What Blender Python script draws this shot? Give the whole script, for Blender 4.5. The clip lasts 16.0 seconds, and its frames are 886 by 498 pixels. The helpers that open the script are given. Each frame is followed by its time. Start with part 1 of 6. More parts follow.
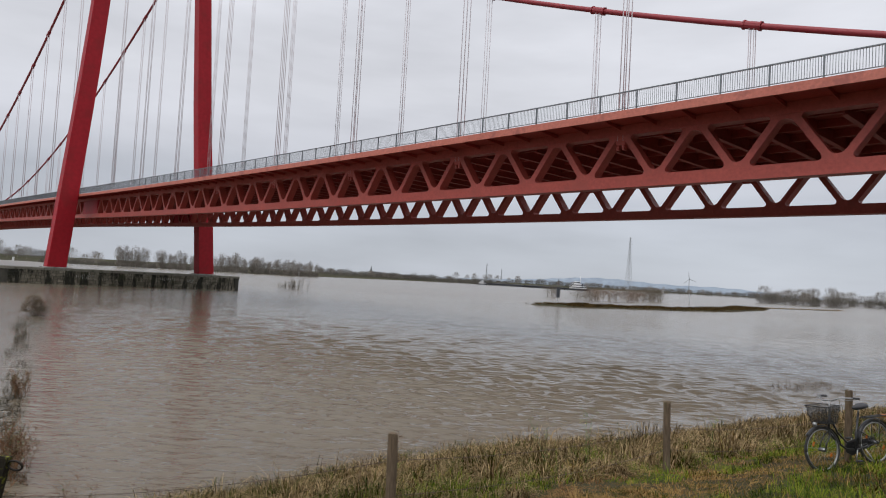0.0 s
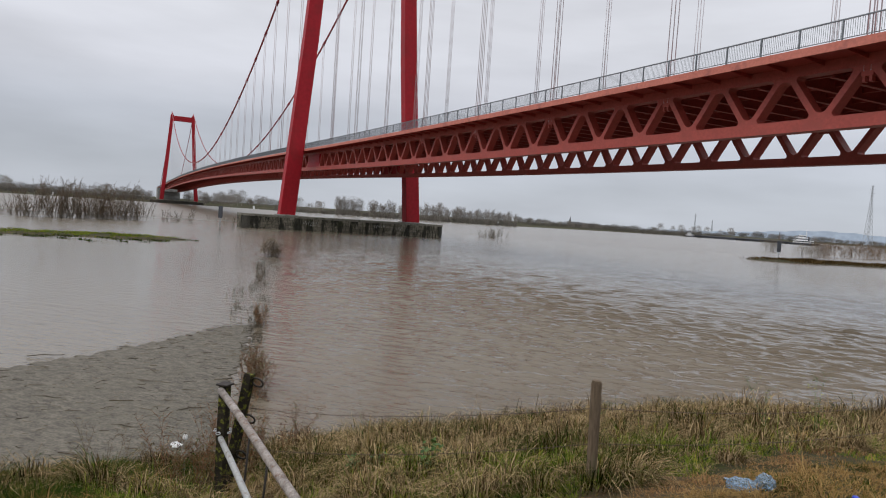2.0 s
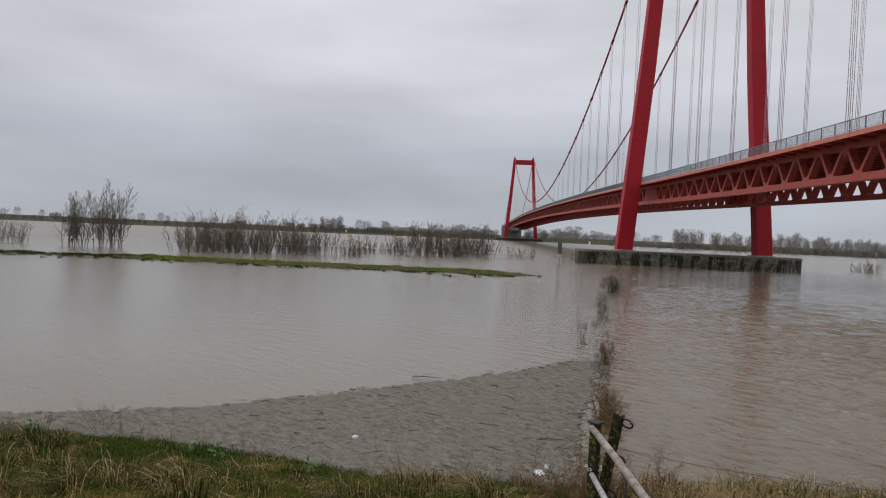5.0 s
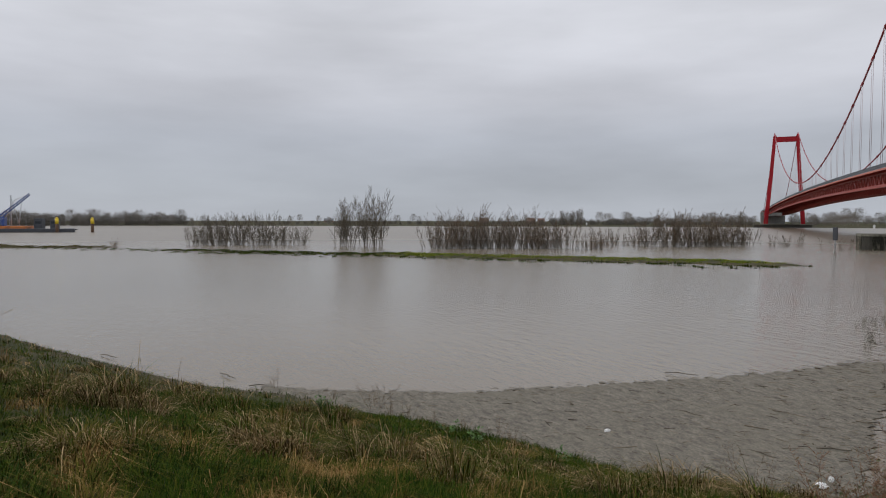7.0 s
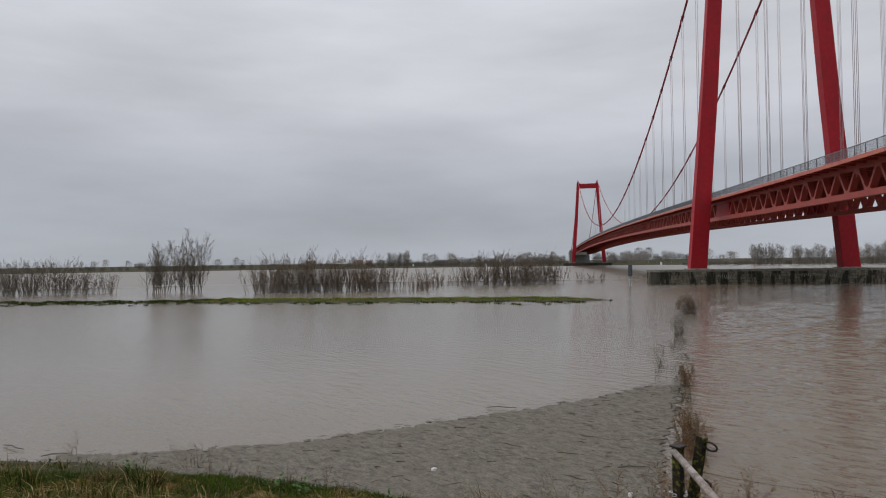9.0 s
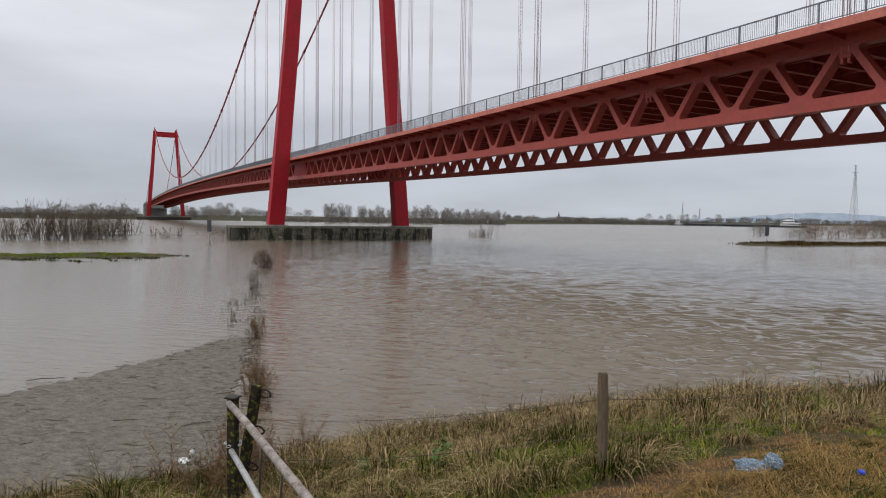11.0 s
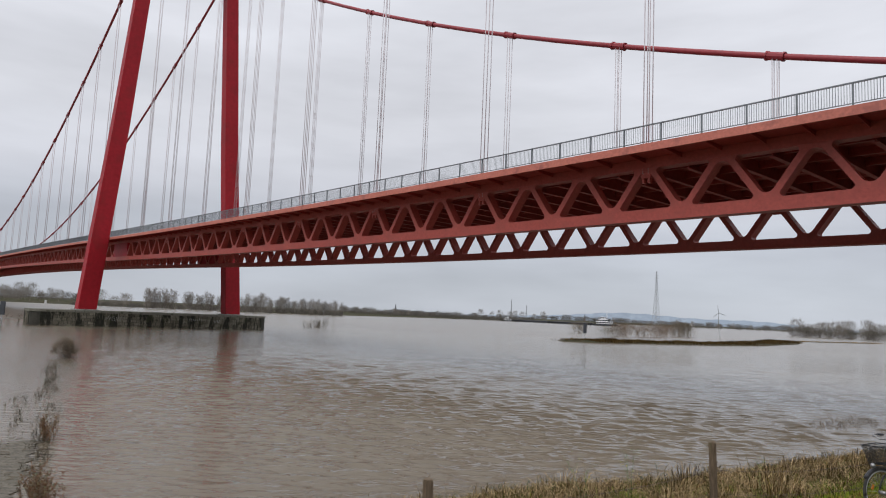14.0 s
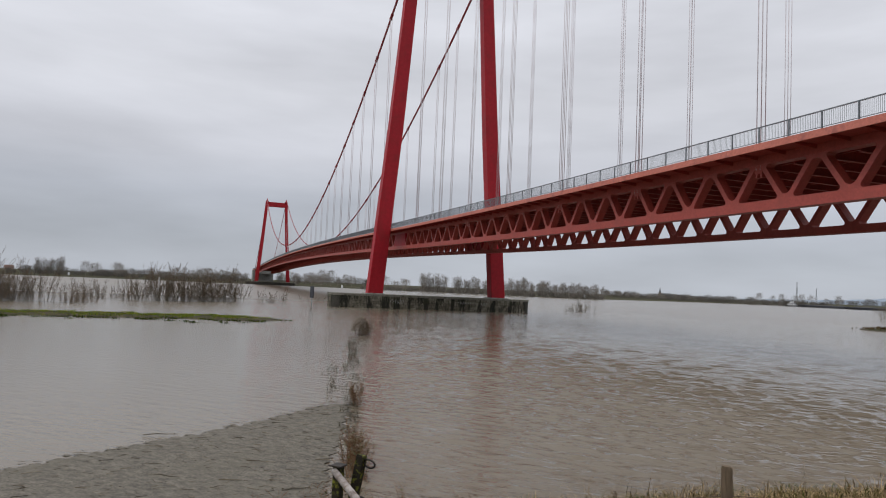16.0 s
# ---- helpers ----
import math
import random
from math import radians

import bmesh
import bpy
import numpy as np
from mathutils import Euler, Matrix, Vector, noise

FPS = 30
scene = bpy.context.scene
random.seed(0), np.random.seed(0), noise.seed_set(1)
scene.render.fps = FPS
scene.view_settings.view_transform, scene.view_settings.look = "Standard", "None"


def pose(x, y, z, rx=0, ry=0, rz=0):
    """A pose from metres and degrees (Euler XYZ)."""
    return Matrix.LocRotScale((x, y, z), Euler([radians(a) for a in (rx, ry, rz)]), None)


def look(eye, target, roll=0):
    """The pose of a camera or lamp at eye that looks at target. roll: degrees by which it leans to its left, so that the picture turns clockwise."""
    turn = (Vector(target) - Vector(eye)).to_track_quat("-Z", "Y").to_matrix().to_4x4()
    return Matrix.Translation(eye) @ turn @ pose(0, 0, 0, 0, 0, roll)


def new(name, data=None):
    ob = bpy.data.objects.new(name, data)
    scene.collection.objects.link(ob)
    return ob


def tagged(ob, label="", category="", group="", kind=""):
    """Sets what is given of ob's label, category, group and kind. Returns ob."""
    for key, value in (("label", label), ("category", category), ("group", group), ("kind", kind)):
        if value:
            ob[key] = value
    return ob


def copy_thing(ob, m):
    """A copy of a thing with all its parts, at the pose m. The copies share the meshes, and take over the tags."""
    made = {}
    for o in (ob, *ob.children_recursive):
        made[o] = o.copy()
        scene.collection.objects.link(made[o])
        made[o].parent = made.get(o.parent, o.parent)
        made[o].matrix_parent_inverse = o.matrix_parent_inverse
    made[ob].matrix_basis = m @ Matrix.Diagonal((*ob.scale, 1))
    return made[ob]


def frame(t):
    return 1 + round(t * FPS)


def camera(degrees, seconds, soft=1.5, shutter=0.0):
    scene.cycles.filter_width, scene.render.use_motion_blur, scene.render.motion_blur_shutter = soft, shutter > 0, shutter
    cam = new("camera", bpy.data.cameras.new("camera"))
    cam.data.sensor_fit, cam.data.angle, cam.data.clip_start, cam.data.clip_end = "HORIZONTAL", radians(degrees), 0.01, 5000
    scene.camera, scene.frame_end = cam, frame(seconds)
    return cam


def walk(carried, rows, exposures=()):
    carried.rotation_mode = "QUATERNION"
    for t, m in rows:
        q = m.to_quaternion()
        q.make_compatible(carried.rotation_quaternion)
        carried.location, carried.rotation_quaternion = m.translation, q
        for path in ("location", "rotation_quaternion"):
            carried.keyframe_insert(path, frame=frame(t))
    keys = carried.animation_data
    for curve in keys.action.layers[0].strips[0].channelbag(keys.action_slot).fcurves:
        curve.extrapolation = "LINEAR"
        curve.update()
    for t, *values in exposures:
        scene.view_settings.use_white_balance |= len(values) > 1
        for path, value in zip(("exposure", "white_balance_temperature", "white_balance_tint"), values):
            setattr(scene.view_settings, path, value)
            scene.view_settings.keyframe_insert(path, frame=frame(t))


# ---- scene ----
cam = camera(67.83, 16.0, soft=1.1)
EYE = 5.1  # above the flood water, which lies at z = 0
# seconds, place, yaw, pitch, roll
ROWS = [
    (0.0, 0.000, 0.000, 0.000, -0.01, 2.56, 3.27),
    (0.5, 0.017, 0.094, -0.057, 5.19, 1.24, 3.19),
    (1.0, -0.020, 0.161, -0.068, 9.43, -0.32, 2.95),
    (1.5, -0.047, 0.180, -0.075, 14.56, -1.71, 3.56),
    (2.0, -0.067, 0.152, -0.078, 16.81, -2.85, 3.85),
    (2.5, -0.119, 0.114, -0.073, 19.14, -4.18, 4.17),
    (3.0, -0.195, 0.015, -0.044, 20.93, -4.84, 1.85),
    (3.5, -0.263, 0.018, -0.009, 21.25, -4.19, 2.07),
    (4.0, -0.394, 0.012, 0.016, 28.82, 0.76, 2.44),
    (4.5, -0.374, -0.070, -0.020, 40.48, -0.47, 1.47),
    (5.0, -0.361, -0.241, 0.012, 45.45, -1.43, 2.45),
    (5.2, -0.388, -0.258, 0.023, 50.19, -1.71, 1.55),
    (7.3, -0.412, -0.384, -0.040, 67.12, -1.78, 0.19),
    (7.5, -0.420, -0.386, -0.040, 67.68, -1.37, 0.21),
    (8.0, -0.369, -0.394, -0.036, 66.57, -1.21, 0.53),
    (8.5, -0.324, -0.345, 0.061, 56.64, 1.69, -0.44),
    (9.0, -0.223, -0.383, 0.014, 51.26, 1.15, -0.78),
    (9.5, -0.234, -0.259, -0.031, 42.58, -1.67, -1.35),
    (10.0, -0.250, 0.010, -0.056, 31.84, -2.32, -0.99),
    (10.2, -0.197, 0.020, -0.061, 27.64, -2.52, -0.58),
    (12.3, -0.127, 0.084, -0.072, 5.27, -2.00, 1.99),
    (12.5, -0.128, 0.116, -0.056, 3.51, -1.29, 2.23),
    (13.0, -0.094, 0.181, -0.082, 0.77, 1.97, 3.11),
    (13.5, -0.126, 0.119, -0.042, 0.53, 4.08, 2.98),
    (14.0, -0.095, 0.233, -0.012, 2.22, 5.67, 2.51),
    (14.5, -0.138, 0.275, -0.072, 7.47, 5.60, 2.40),
    (15.0, -0.180, 0.305, -0.042, 12.74, 4.83, 2.24),
    (15.5, -0.167, 0.063, -0.041, 18.70, 4.36, 2.23),
    (16.0, -0.287, -0.127, -0.023, 24.42, 3.30, 2.48),
]
walk(cam, [(t, pose(x, y, EYE + z, 0, 0, yaw) @ pose(0, 0, 0, 90 + pitch) @ pose(0, 0, 0, 0, 0, roll)) for t, x, y, z, yaw, pitch, roll in ROWS],
     [(0.0, 0.05), (2.0, 0.10), (3.5, 0.18), (4.5, -0.05), (5.2, -0.06), (7.5, -0.08), (9.0, -0.18), (9.6, -0.14), (10.2, 0.0), (12.5, 0.15), (13.5, 0.10), (15.0, 0.0), (16.0, -0.02)])

# ---- world, sun ----
world = bpy.data.worlds.new("overcast")
scene.world = world
world.use_nodes = True
wn, wl = world.node_tree.nodes, world.node_tree.links
wn.clear()


def wnode(kind, **values):
    n = wn.new(kind)
    for key, value in values.items():
        n.inputs[key].default_value = value
    return n


w_out, w_bg = wn.new("ShaderNodeOutputWorld"), wn.new("ShaderNodeBackground")
w_sky = wn.new("ShaderNodeTexSky")
w_sky.sky_type, w_sky.sun_disc = "NISHITA", False
w_sky.sun_elevation, w_sky.sun_rotation = radians(48), radians(222)
w_geo = wn.new("ShaderNodeTexCoord")
w_sep = wn.new("ShaderNodeSeparateXYZ")
wl.new(w_geo.outputs["Generated"], w_sep.inputs[0])
# grey cloud deck: luminance rises from the horizon to the zenith
w_ramp = wn.new("ShaderNodeValToRGB")
els = w_ramp.color_ramp.elements
els[0].position, els[0].color = 0.0, (0.54, 0.575, 0.64, 1)
els[1].position, els[1].color = 1.0, (1.20, 1.22, 1.28, 1)
for p, c in ((0.05, (0.535, 0.57, 0.635)), (0.12, (0.565, 0.595, 0.665)), (0.18, (0.64, 0.655, 0.715)), (0.27, (0.705, 0.718, 0.772)), (0.45, (0.75, 0.765, 0.825))):
    e = els.new(p)
    e.color = (*c, 1)
wl.new(w_sep.outputs["Z"], w_ramp.inputs[0])
# flattened noise: long streaks of cloud near the horizon
w_map = wn.new("ShaderNodeMapping")
w_map.inputs["Scale"].default_value = (1.3, 1.3, 6.0)
wl.new(w_geo.outputs["Generated"], w_map.inputs[0])
w_noise = wnode("ShaderNodeTexNoise", Scale=1.9, Detail=5.0, Roughness=0.5)
wl.new(w_map.outputs[0], w_noise.inputs["Vector"])
w_mr = wnode("ShaderNodeMapRange")
w_mr.inputs["From Min"].default_value, w_mr.inputs["From Max"].default_value = 0.25, 0.75
w_mr.inputs["To Min"].default_value, w_mr.inputs["To Max"].default_value = 0.84, 1.16
wl.new(w_noise.outputs["Fac"], w_mr.inputs["Value"])
w_mul = wn.new("ShaderNodeMixRGB")
w_mul.blend_type = "MULTIPLY"
w_mul.inputs[0].default_value = 1.0
# a little brighter towards the side where the cloud is thinner
w_side = wnode("ShaderNodeMapRange")
w_side.inputs["From Min"].default_value, w_side.inputs["From Max"].default_value = -1.0, 1.0
w_side.inputs["To Min"].default_value, w_side.inputs["To Max"].default_value = 0.80, 1.04
wl.new(w_sep.outputs["X"], w_side.inputs["Value"])
w_tilt = wn.new("ShaderNodeMixRGB")
w_tilt.blend_type = "MULTIPLY"
w_low = wnode("ShaderNodeMapRange")
w_low.inputs["From Min"].default_value, w_low.inputs["From Max"].default_value = 0.06, 0.26
w_low.inputs["To Min"].default_value, w_low.inputs["To Max"].default_value = 1.0, 0.12
wl.new(w_sep.outputs["Z"], w_low.inputs["Value"])
wl.new(w_low.outputs[0], w_tilt.inputs[0])
wl.new(w_ramp.outputs[0], w_tilt.inputs[1])
wl.new(w_side.outputs[0], w_tilt.inputs[2])
wl.new(w_tilt.outputs[0], w_mul.inputs[1])
wl.new(w_mr.outputs[0], w_mul.inputs[2])
w_dim = wn.new("ShaderNodeMixRGB")
w_dim.blend_type = "MULTIPLY"
w_dim.inputs[0].default_value = 1.0
w_dim.inputs[2].default_value = (0.1, 0.1, 0.1, 1)
wl.new(w_sky.outputs[0], w_dim.inputs[1])
w_mix = wn.new("ShaderNodeMixRGB")
w_mix.inputs[0].default_value = 0.96
wl.new(w_dim.outputs[0], w_mix.inputs[1])
wl.new(w_mul.outputs[0], w_mix.inputs[2])
wl.new(w_mix.outputs[0], w_bg.inputs["Color"])
w_bg.inputs["Strength"].default_value = 1.0
wl.new(w_bg.outputs[0], w_out.inputs[0])

sun_data = bpy.data.lights.new("sun", "SUN")
sun_data.energy, sun_data.angle, sun_data.color = 1.0, radians(25), (1.0, 0.97, 0.93)
sun = new("sun", sun_data)
sun.matrix_world = look((-45, -50, 75), (0, 0, 0))

# ---- materials ----


def material(name, rough=0.7, metal=0.0, spec=0.5):
    m = bpy.data.materials.new(name)
    m.use_nodes = True
    b = m.node_tree.nodes["Principled BSDF"]
    b.inputs["Roughness"].default_value, b.inputs["Metallic"].default_value = rough, metal
    b.inputs["Specular IOR Level"].default_value = spec
    return m, m.node_tree.nodes, m.node_tree.links, b


def noise_node(nodes, links, scale, detail=4.0, stretch=None, rough=0.55, coord="Object"):
    tc = nodes.new("ShaderNodeTexCoord")
    mp = nodes.new("ShaderNodeMapping")
    if stretch:
        mp.inputs["Scale"].default_value = stretch
    n = nodes.new("ShaderNodeTexNoise")
    n.inputs["Scale"].default_value, n.inputs["Detail"].default_value, n.inputs["Roughness"].default_value = scale, detail, rough
    links.new(tc.outputs[coord], mp.inputs[0])
    links.new(mp.outputs[0], n.inputs["Vector"])
    return n


def ramp_node(nodes, links, source, stops):
    r = nodes.new("ShaderNodeValToRGB")
    e = r.color_ramp.elements
    e[0].position, e[0].color = stops[0][0], (*stops[0][1], 1)
    e[1].position, e[1].color = stops[-1][0], (*stops[-1][1], 1)
    for p, c in stops[1:-1]:
        k = e.new(p)
        k.color = (*c, 1)
    links.new(source, r.inputs[0])
    return r


def mix_node(nodes, links, fac, a, b, blend="MIX"):
    m = nodes.new("ShaderNodeMixRGB")
    m.blend_type = blend
    for i, v in enumerate((fac, a, b)):
        if hasattr(v, "is_output"):
            links.new(v, m.inputs[i])
        elif i == 0:
            m.inputs[0].default_value = v
        else:
            m.inputs[i].default_value = (*v, 1)
    return m


def bump_node(nodes, links, b, height, strength=0.3, distance=0.02):
    k = nodes.new("ShaderNodeBump")
    k.inputs["Strength"].default_value, k.inputs["Distance"].default_value = strength, distance
    links.new(height, k.inputs["Height"])
    links.new(k.outputs[0], b.inputs["Normal"])
    return k


def plain(name, c1, c2, scale=3.0, rough=0.7, metal=0.0, fine=40.0, bump=0.2, dist=0.01, dirt=None, stretch=None, spec=0.5, coord="Object"):
    """Two colours mixed by noise at two scales, with fine relief; dirt: a third colour in rarer blotches."""
    m, n, l, b = material(name, rough, metal, spec)
    a = noise_node(n, l, scale, 5.0, stretch, coord=coord)
    f = noise_node(n, l, fine, 3.0, stretch, coord=coord)
    r = ramp_node(n, l, a.outputs["Fac"], ((0.32, c1), (0.68, c2)))
    g = mix_node(n, l, 0.35, r.outputs[0], ramp_node(n, l, f.outputs["Fac"], ((0.3, tuple(k * 0.72 for k in c1)), (0.7, tuple(min(1, k * 1.25) for k in c2)))).outputs[0])
    out = g
    if dirt:
        d = noise_node(n, l, scale * 2.3, 6.0, stretch, 0.65, coord)
        out = mix_node(n, l, ramp_node(n, l, d.outputs["Fac"], ((0.52, (0, 0, 0)), (0.66, (0.8, 0.8, 0.8)))).outputs[0], g.outputs[0], dirt)
    l.new(out.outputs[0], b.inputs["Base Color"])
    if bump:
        bump_node(n, l, b, f.outputs["Fac"], bump, dist)
    return m


def varied(name, colours, rough=0.75, per="island", spec=0.3, translucent=0.0):
    """A colour drawn for each loose piece of a joined mesh, or for each object."""
    m, n, l, b = material(name, rough, 0.0, spec)
    if per == "island":
        src = n.new("ShaderNodeNewGeometry").outputs["Random Per Island"]
    else:
        src = n.new("ShaderNodeObjectInfo").outputs["Random"]
    k = len(colours)
    r = ramp_node(n, l, src, [(i / max(1, k - 1), c) for i, c in enumerate(colours)])
    f = noise_node(n, l, 0.35, 3.0)
    g = mix_node(n, l, 1.0, r.outputs[0], ramp_node(n, l, f.outputs["Fac"], ((0.3, (0.75, 0.75, 0.75)), (0.7, (1.2, 1.2, 1.15)))).outputs[0], "MULTIPLY")
    l.new(g.outputs[0], b.inputs["Base Color"])
    return m


M_LEG = plain("pylon_red", (0.31, 0.008, 0.016), (0.38, 0.012, 0.021), 0.12, 0.55, fine=1.5, bump=0.05, dirt=(0.27, 0.014, 0.018), spec=0.25)
M_TRUSS = plain("truss_red", (0.345, 0.058, 0.045), (0.43, 0.080, 0.060), 0.35, 0.55, fine=5, bump=0.05, dirt=(0.33, 0.066, 0.05))
# faded red, made paler by putting the edge beams' sky light into it
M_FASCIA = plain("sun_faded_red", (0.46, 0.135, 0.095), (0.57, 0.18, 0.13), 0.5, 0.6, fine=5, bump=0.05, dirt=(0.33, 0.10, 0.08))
M_UNDER = plain("beam_red", (0.30, 0.042, 0.034), (0.38, 0.056, 0.044), 0.4, 0.6, fine=5, bump=0.05)
M_CABLE = plain("cable_red", (0.26, 0.025, 0.035), (0.33, 0.035, 0.045), 0.3, 0.5, fine=4, bump=0.05)
M_ROPE = plain("hanger_rope", (0.46, 0.41, 0.43), (0.60, 0.54, 0.56), 0.5, 0.5, fine=8, bump=0.0)
M_GALV = plain("galvanised_steel", (0.13, 0.15, 0.165), (0.20, 0.22, 0.235), 0.8, 0.5, 0.3, fine=20, bump=0.05)
M_DECK = plain("deck_asphalt", (0.05, 0.05, 0.05), (0.07, 0.07, 0.07), 1.0, 0.9)
M_CONC = plain("concrete", (0.22, 0.22, 0.21), (0.33, 0.32, 0.30), 0.3, 0.85, fine=4, dirt=(0.10, 0.10, 0.09))
# dark sandstone, each block its own tone, with long black run-off stains
M_STONE, n, l, b = material("pier_stone", 0.92, 0.0, 0.25)
tone = ramp_node(n, l, n.new("ShaderNodeObjectInfo").outputs["Random"], ((0.0, (0.13, 0.118, 0.09)), (0.5, (0.19, 0.172, 0.132)), (1.0, (0.26, 0.235, 0.185))))
stain = noise_node(n, l, 0.65, 6.0, (1, 1, 0.22), 0.7, "Object")
dirt = mix_node(n, l, ramp_node(n, l, stain.outputs["Fac"], ((0.475, (0, 0, 0)), (0.555, (0.94, 0.94, 0.94)))).outputs[0], tone.outputs[0], (0.018, 0.019, 0.014))
moss = noise_node(n, l, 0.9, 5.0)
green = mix_node(n, l, ramp_node(n, l, moss.outputs["Fac"], ((0.52, (0, 0, 0)), (0.7, (0.5, 0.5, 0.5)))).outputs[0], dirt.outputs[0], (0.06, 0.065, 0.03))
grit = noise_node(n, l, 5.0, 5.0)
l.new(mix_node(n, l, 0.6, green.outputs[0], ramp_node(n, l, grit.outputs["Fac"], ((0.3, (0.6, 0.6, 0.6)), (0.7, (1.3, 1.3, 1.3)))).outputs[0], "MULTIPLY").outputs[0], b.inputs["Base Color"])
bump_node(n, l, b, grit.outputs["Fac"], 0.6, 0.05)
M_JOINT = plain("pier_joint", (0.03, 0.029, 0.024), (0.06, 0.056, 0.045), 0.5, 0.95, fine=3)
M_SLAB = plain("pier_top", (0.13, 0.125, 0.095), (0.24, 0.23, 0.19), 0.5, 0.9, fine=3, dirt=(0.05, 0.055, 0.03))
M_BARK = plain("bark", (0.085, 0.072, 0.052), (0.15, 0.13, 0.10), 1.5, 0.9, fine=15)
M_TWIG = varied("twigs", ((0.115, 0.092, 0.066), (0.165, 0.132, 0.095), (0.13, 0.104, 0.074)), 0.85)
M_TWIG_RED = varied("willow_twigs", ((0.15, 0.092, 0.055), (0.19, 0.126, 0.08), (0.13, 0.092, 0.064)), 0.85)
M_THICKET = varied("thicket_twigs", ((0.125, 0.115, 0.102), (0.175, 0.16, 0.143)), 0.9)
# paler than the near twigs: haze over the river is put into the colour
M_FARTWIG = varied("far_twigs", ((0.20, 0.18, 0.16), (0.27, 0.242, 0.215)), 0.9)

# ---- geometry helpers ----


def link_mesh(name, verts, faces, mat, parent=None, label="", smooth=False):
    me = bpy.data.meshes.new(name)
    me.from_pydata([tuple(p) for p in verts], [], [tuple(q) for q in faces])
    me.update()
    if mat:
        me.materials.append(mat)
    if smooth:
        me.shade_smooth()
    ob = new(name, me)
    if parent:
        ob.parent = parent
    if label:
        ob["label"] = label
    return ob


def quads_mesh(name, verts, quads, mat, parent=None, tris=False):
    """A large mesh straight from arrays."""
    verts, quads = np.asarray(verts, dtype=np.float32), np.asarray(quads, dtype=np.int32)
    k = quads.shape[1]
    me = bpy.data.meshes.new(name)
    me.vertices.add(len(verts))
    me.vertices.foreach_set("co", verts.ravel())
    me.loops.add(quads.size)
    me.loops.foreach_set("vertex_index", quads.ravel())
    me.polygons.add(len(quads))
    me.polygons.foreach_set("loop_start", np.arange(0, quads.size, k, dtype=np.int32))
    me.polygons.foreach_set("loop_total", np.full(len(quads), k, dtype=np.int32))
    me.update(calc_edges=True)
    me.validate()
    me.materials.append(mat)
    ob = new(name, me)
    if parent:
        ob.parent = parent
    return ob


def part(name, bm, mat, parent=None, label="", smooth=False):
    me = bpy.data.meshes.new(name)
    bm.normal_update()
    bm.to_mesh(me)
    bm.free()
    me.materials.append(mat)
    if smooth:
        me.shade_smooth()
    ob = new(name, me)
    if parent:
        ob.parent = parent
    if label:
        ob["label"] = label
    return ob


def share(ob, parent, m):
    """Another object on the same mesh, as a part of parent."""
    o = new(ob.name.split(".")[0], ob.data)
    o.parent = parent
    o.matrix_local = m
    return o


def thing(name, label, category, m=None, group="", kind=""):
    e = new(name)
    e.empty_display_size = 0.1
    if m is not None:
        e.matrix_world = m
    return tagged(e, label, category, group, kind)


def box(bm, lo, hi, bevel=0.0):
    r = bmesh.ops.create_cube(bm, size=1.0)
    vs = r["verts"]
    for v in vs:
        v.co = Vector([(lo[i] + hi[i]) / 2 + v.co[i] * (hi[i] - lo[i]) for i in range(3)])
    if bevel:
        es = {e for v in vs for e in v.link_edges}
        bmesh.ops.bevel(bm, geom=list(es), offset=bevel, segments=1, affect="EDGES")
    return bm


def beam(bm, a, b, w, h, up=(0, 0, 1)):
    """A box from a to b, w wide and h high."""
    a, b = Vector(a), Vector(b)
    d = (b - a).normalized()
    s = d.cross(Vector(up))
    s = s.normalized() if s.length > 1e-6 else Vector((1, 0, 0))
    t = s.cross(d)
    vs = [bm.verts.new(p + s * (i * w / 2) + t * (j * h / 2)) for p in (a, b) for i, j in ((-1, -1), (1, -1), (1, 1), (-1, 1))]
    for q in ((3, 2, 1, 0), (4, 5, 6, 7), (0, 1, 5, 4), (1, 2, 6, 5), (2, 3, 7, 6), (3, 0, 4, 7)):
        bm.faces.new([vs[i] for i in q])
    return bm


def tube_arrays(points, radii, sides=8, caps=True):
    """Vertices and faces of a tube through points."""
    P = [Vector(p) for p in points]
    verts, faces = [], []
    ref = Vector((0.13, 0.21, 0.97))
    for i, p in enumerate(P):
        d = (P[min(i + 1, len(P) - 1)] - P[max(i - 1, 0)]).normalized()
        s = d.cross(ref)
        if s.length < 0.1:
            s = d.cross(Vector((1, 0, 0)))
        s.normalize()
        t = d.cross(s)
        r = radii[i] if hasattr(radii, "__len__") else radii
        for k in range(sides):
            a = 2 * math.pi * k / sides
            verts.append(p + s * (r * math.cos(a)) + t * (r * math.sin(a)))
    for i in range(len(P) - 1):
        for k in range(sides):
            a, b = i * sides + k, i * sides + (k + 1) % sides
            faces.append((a, b, b + sides, a + sides))
    if caps:
        faces.append(tuple(range(sides - 1, -1, -1)))
        faces.append(tuple((len(P) - 1) * sides + k for k in range(sides)))
    return verts, faces


def tube(name, points, radii, mat, parent=None, sides=8, label="", smooth=True):
    v, f = tube_arrays(points, radii, sides)
    return link_mesh(name, v, f, mat, parent, label, smooth)


def tubes(name, list_of, mat, parent=None, sides=6, smooth=True):
    """Several tubes that belong to one part."""
    V, F = [], []
    for pts, r in list_of:
        v, f = tube_arrays(pts, r, sides)
        F += [tuple(i + len(V) for i in q) for q in f]
        V += v
    return link_mesh(name, V, F, mat, parent, "", smooth)


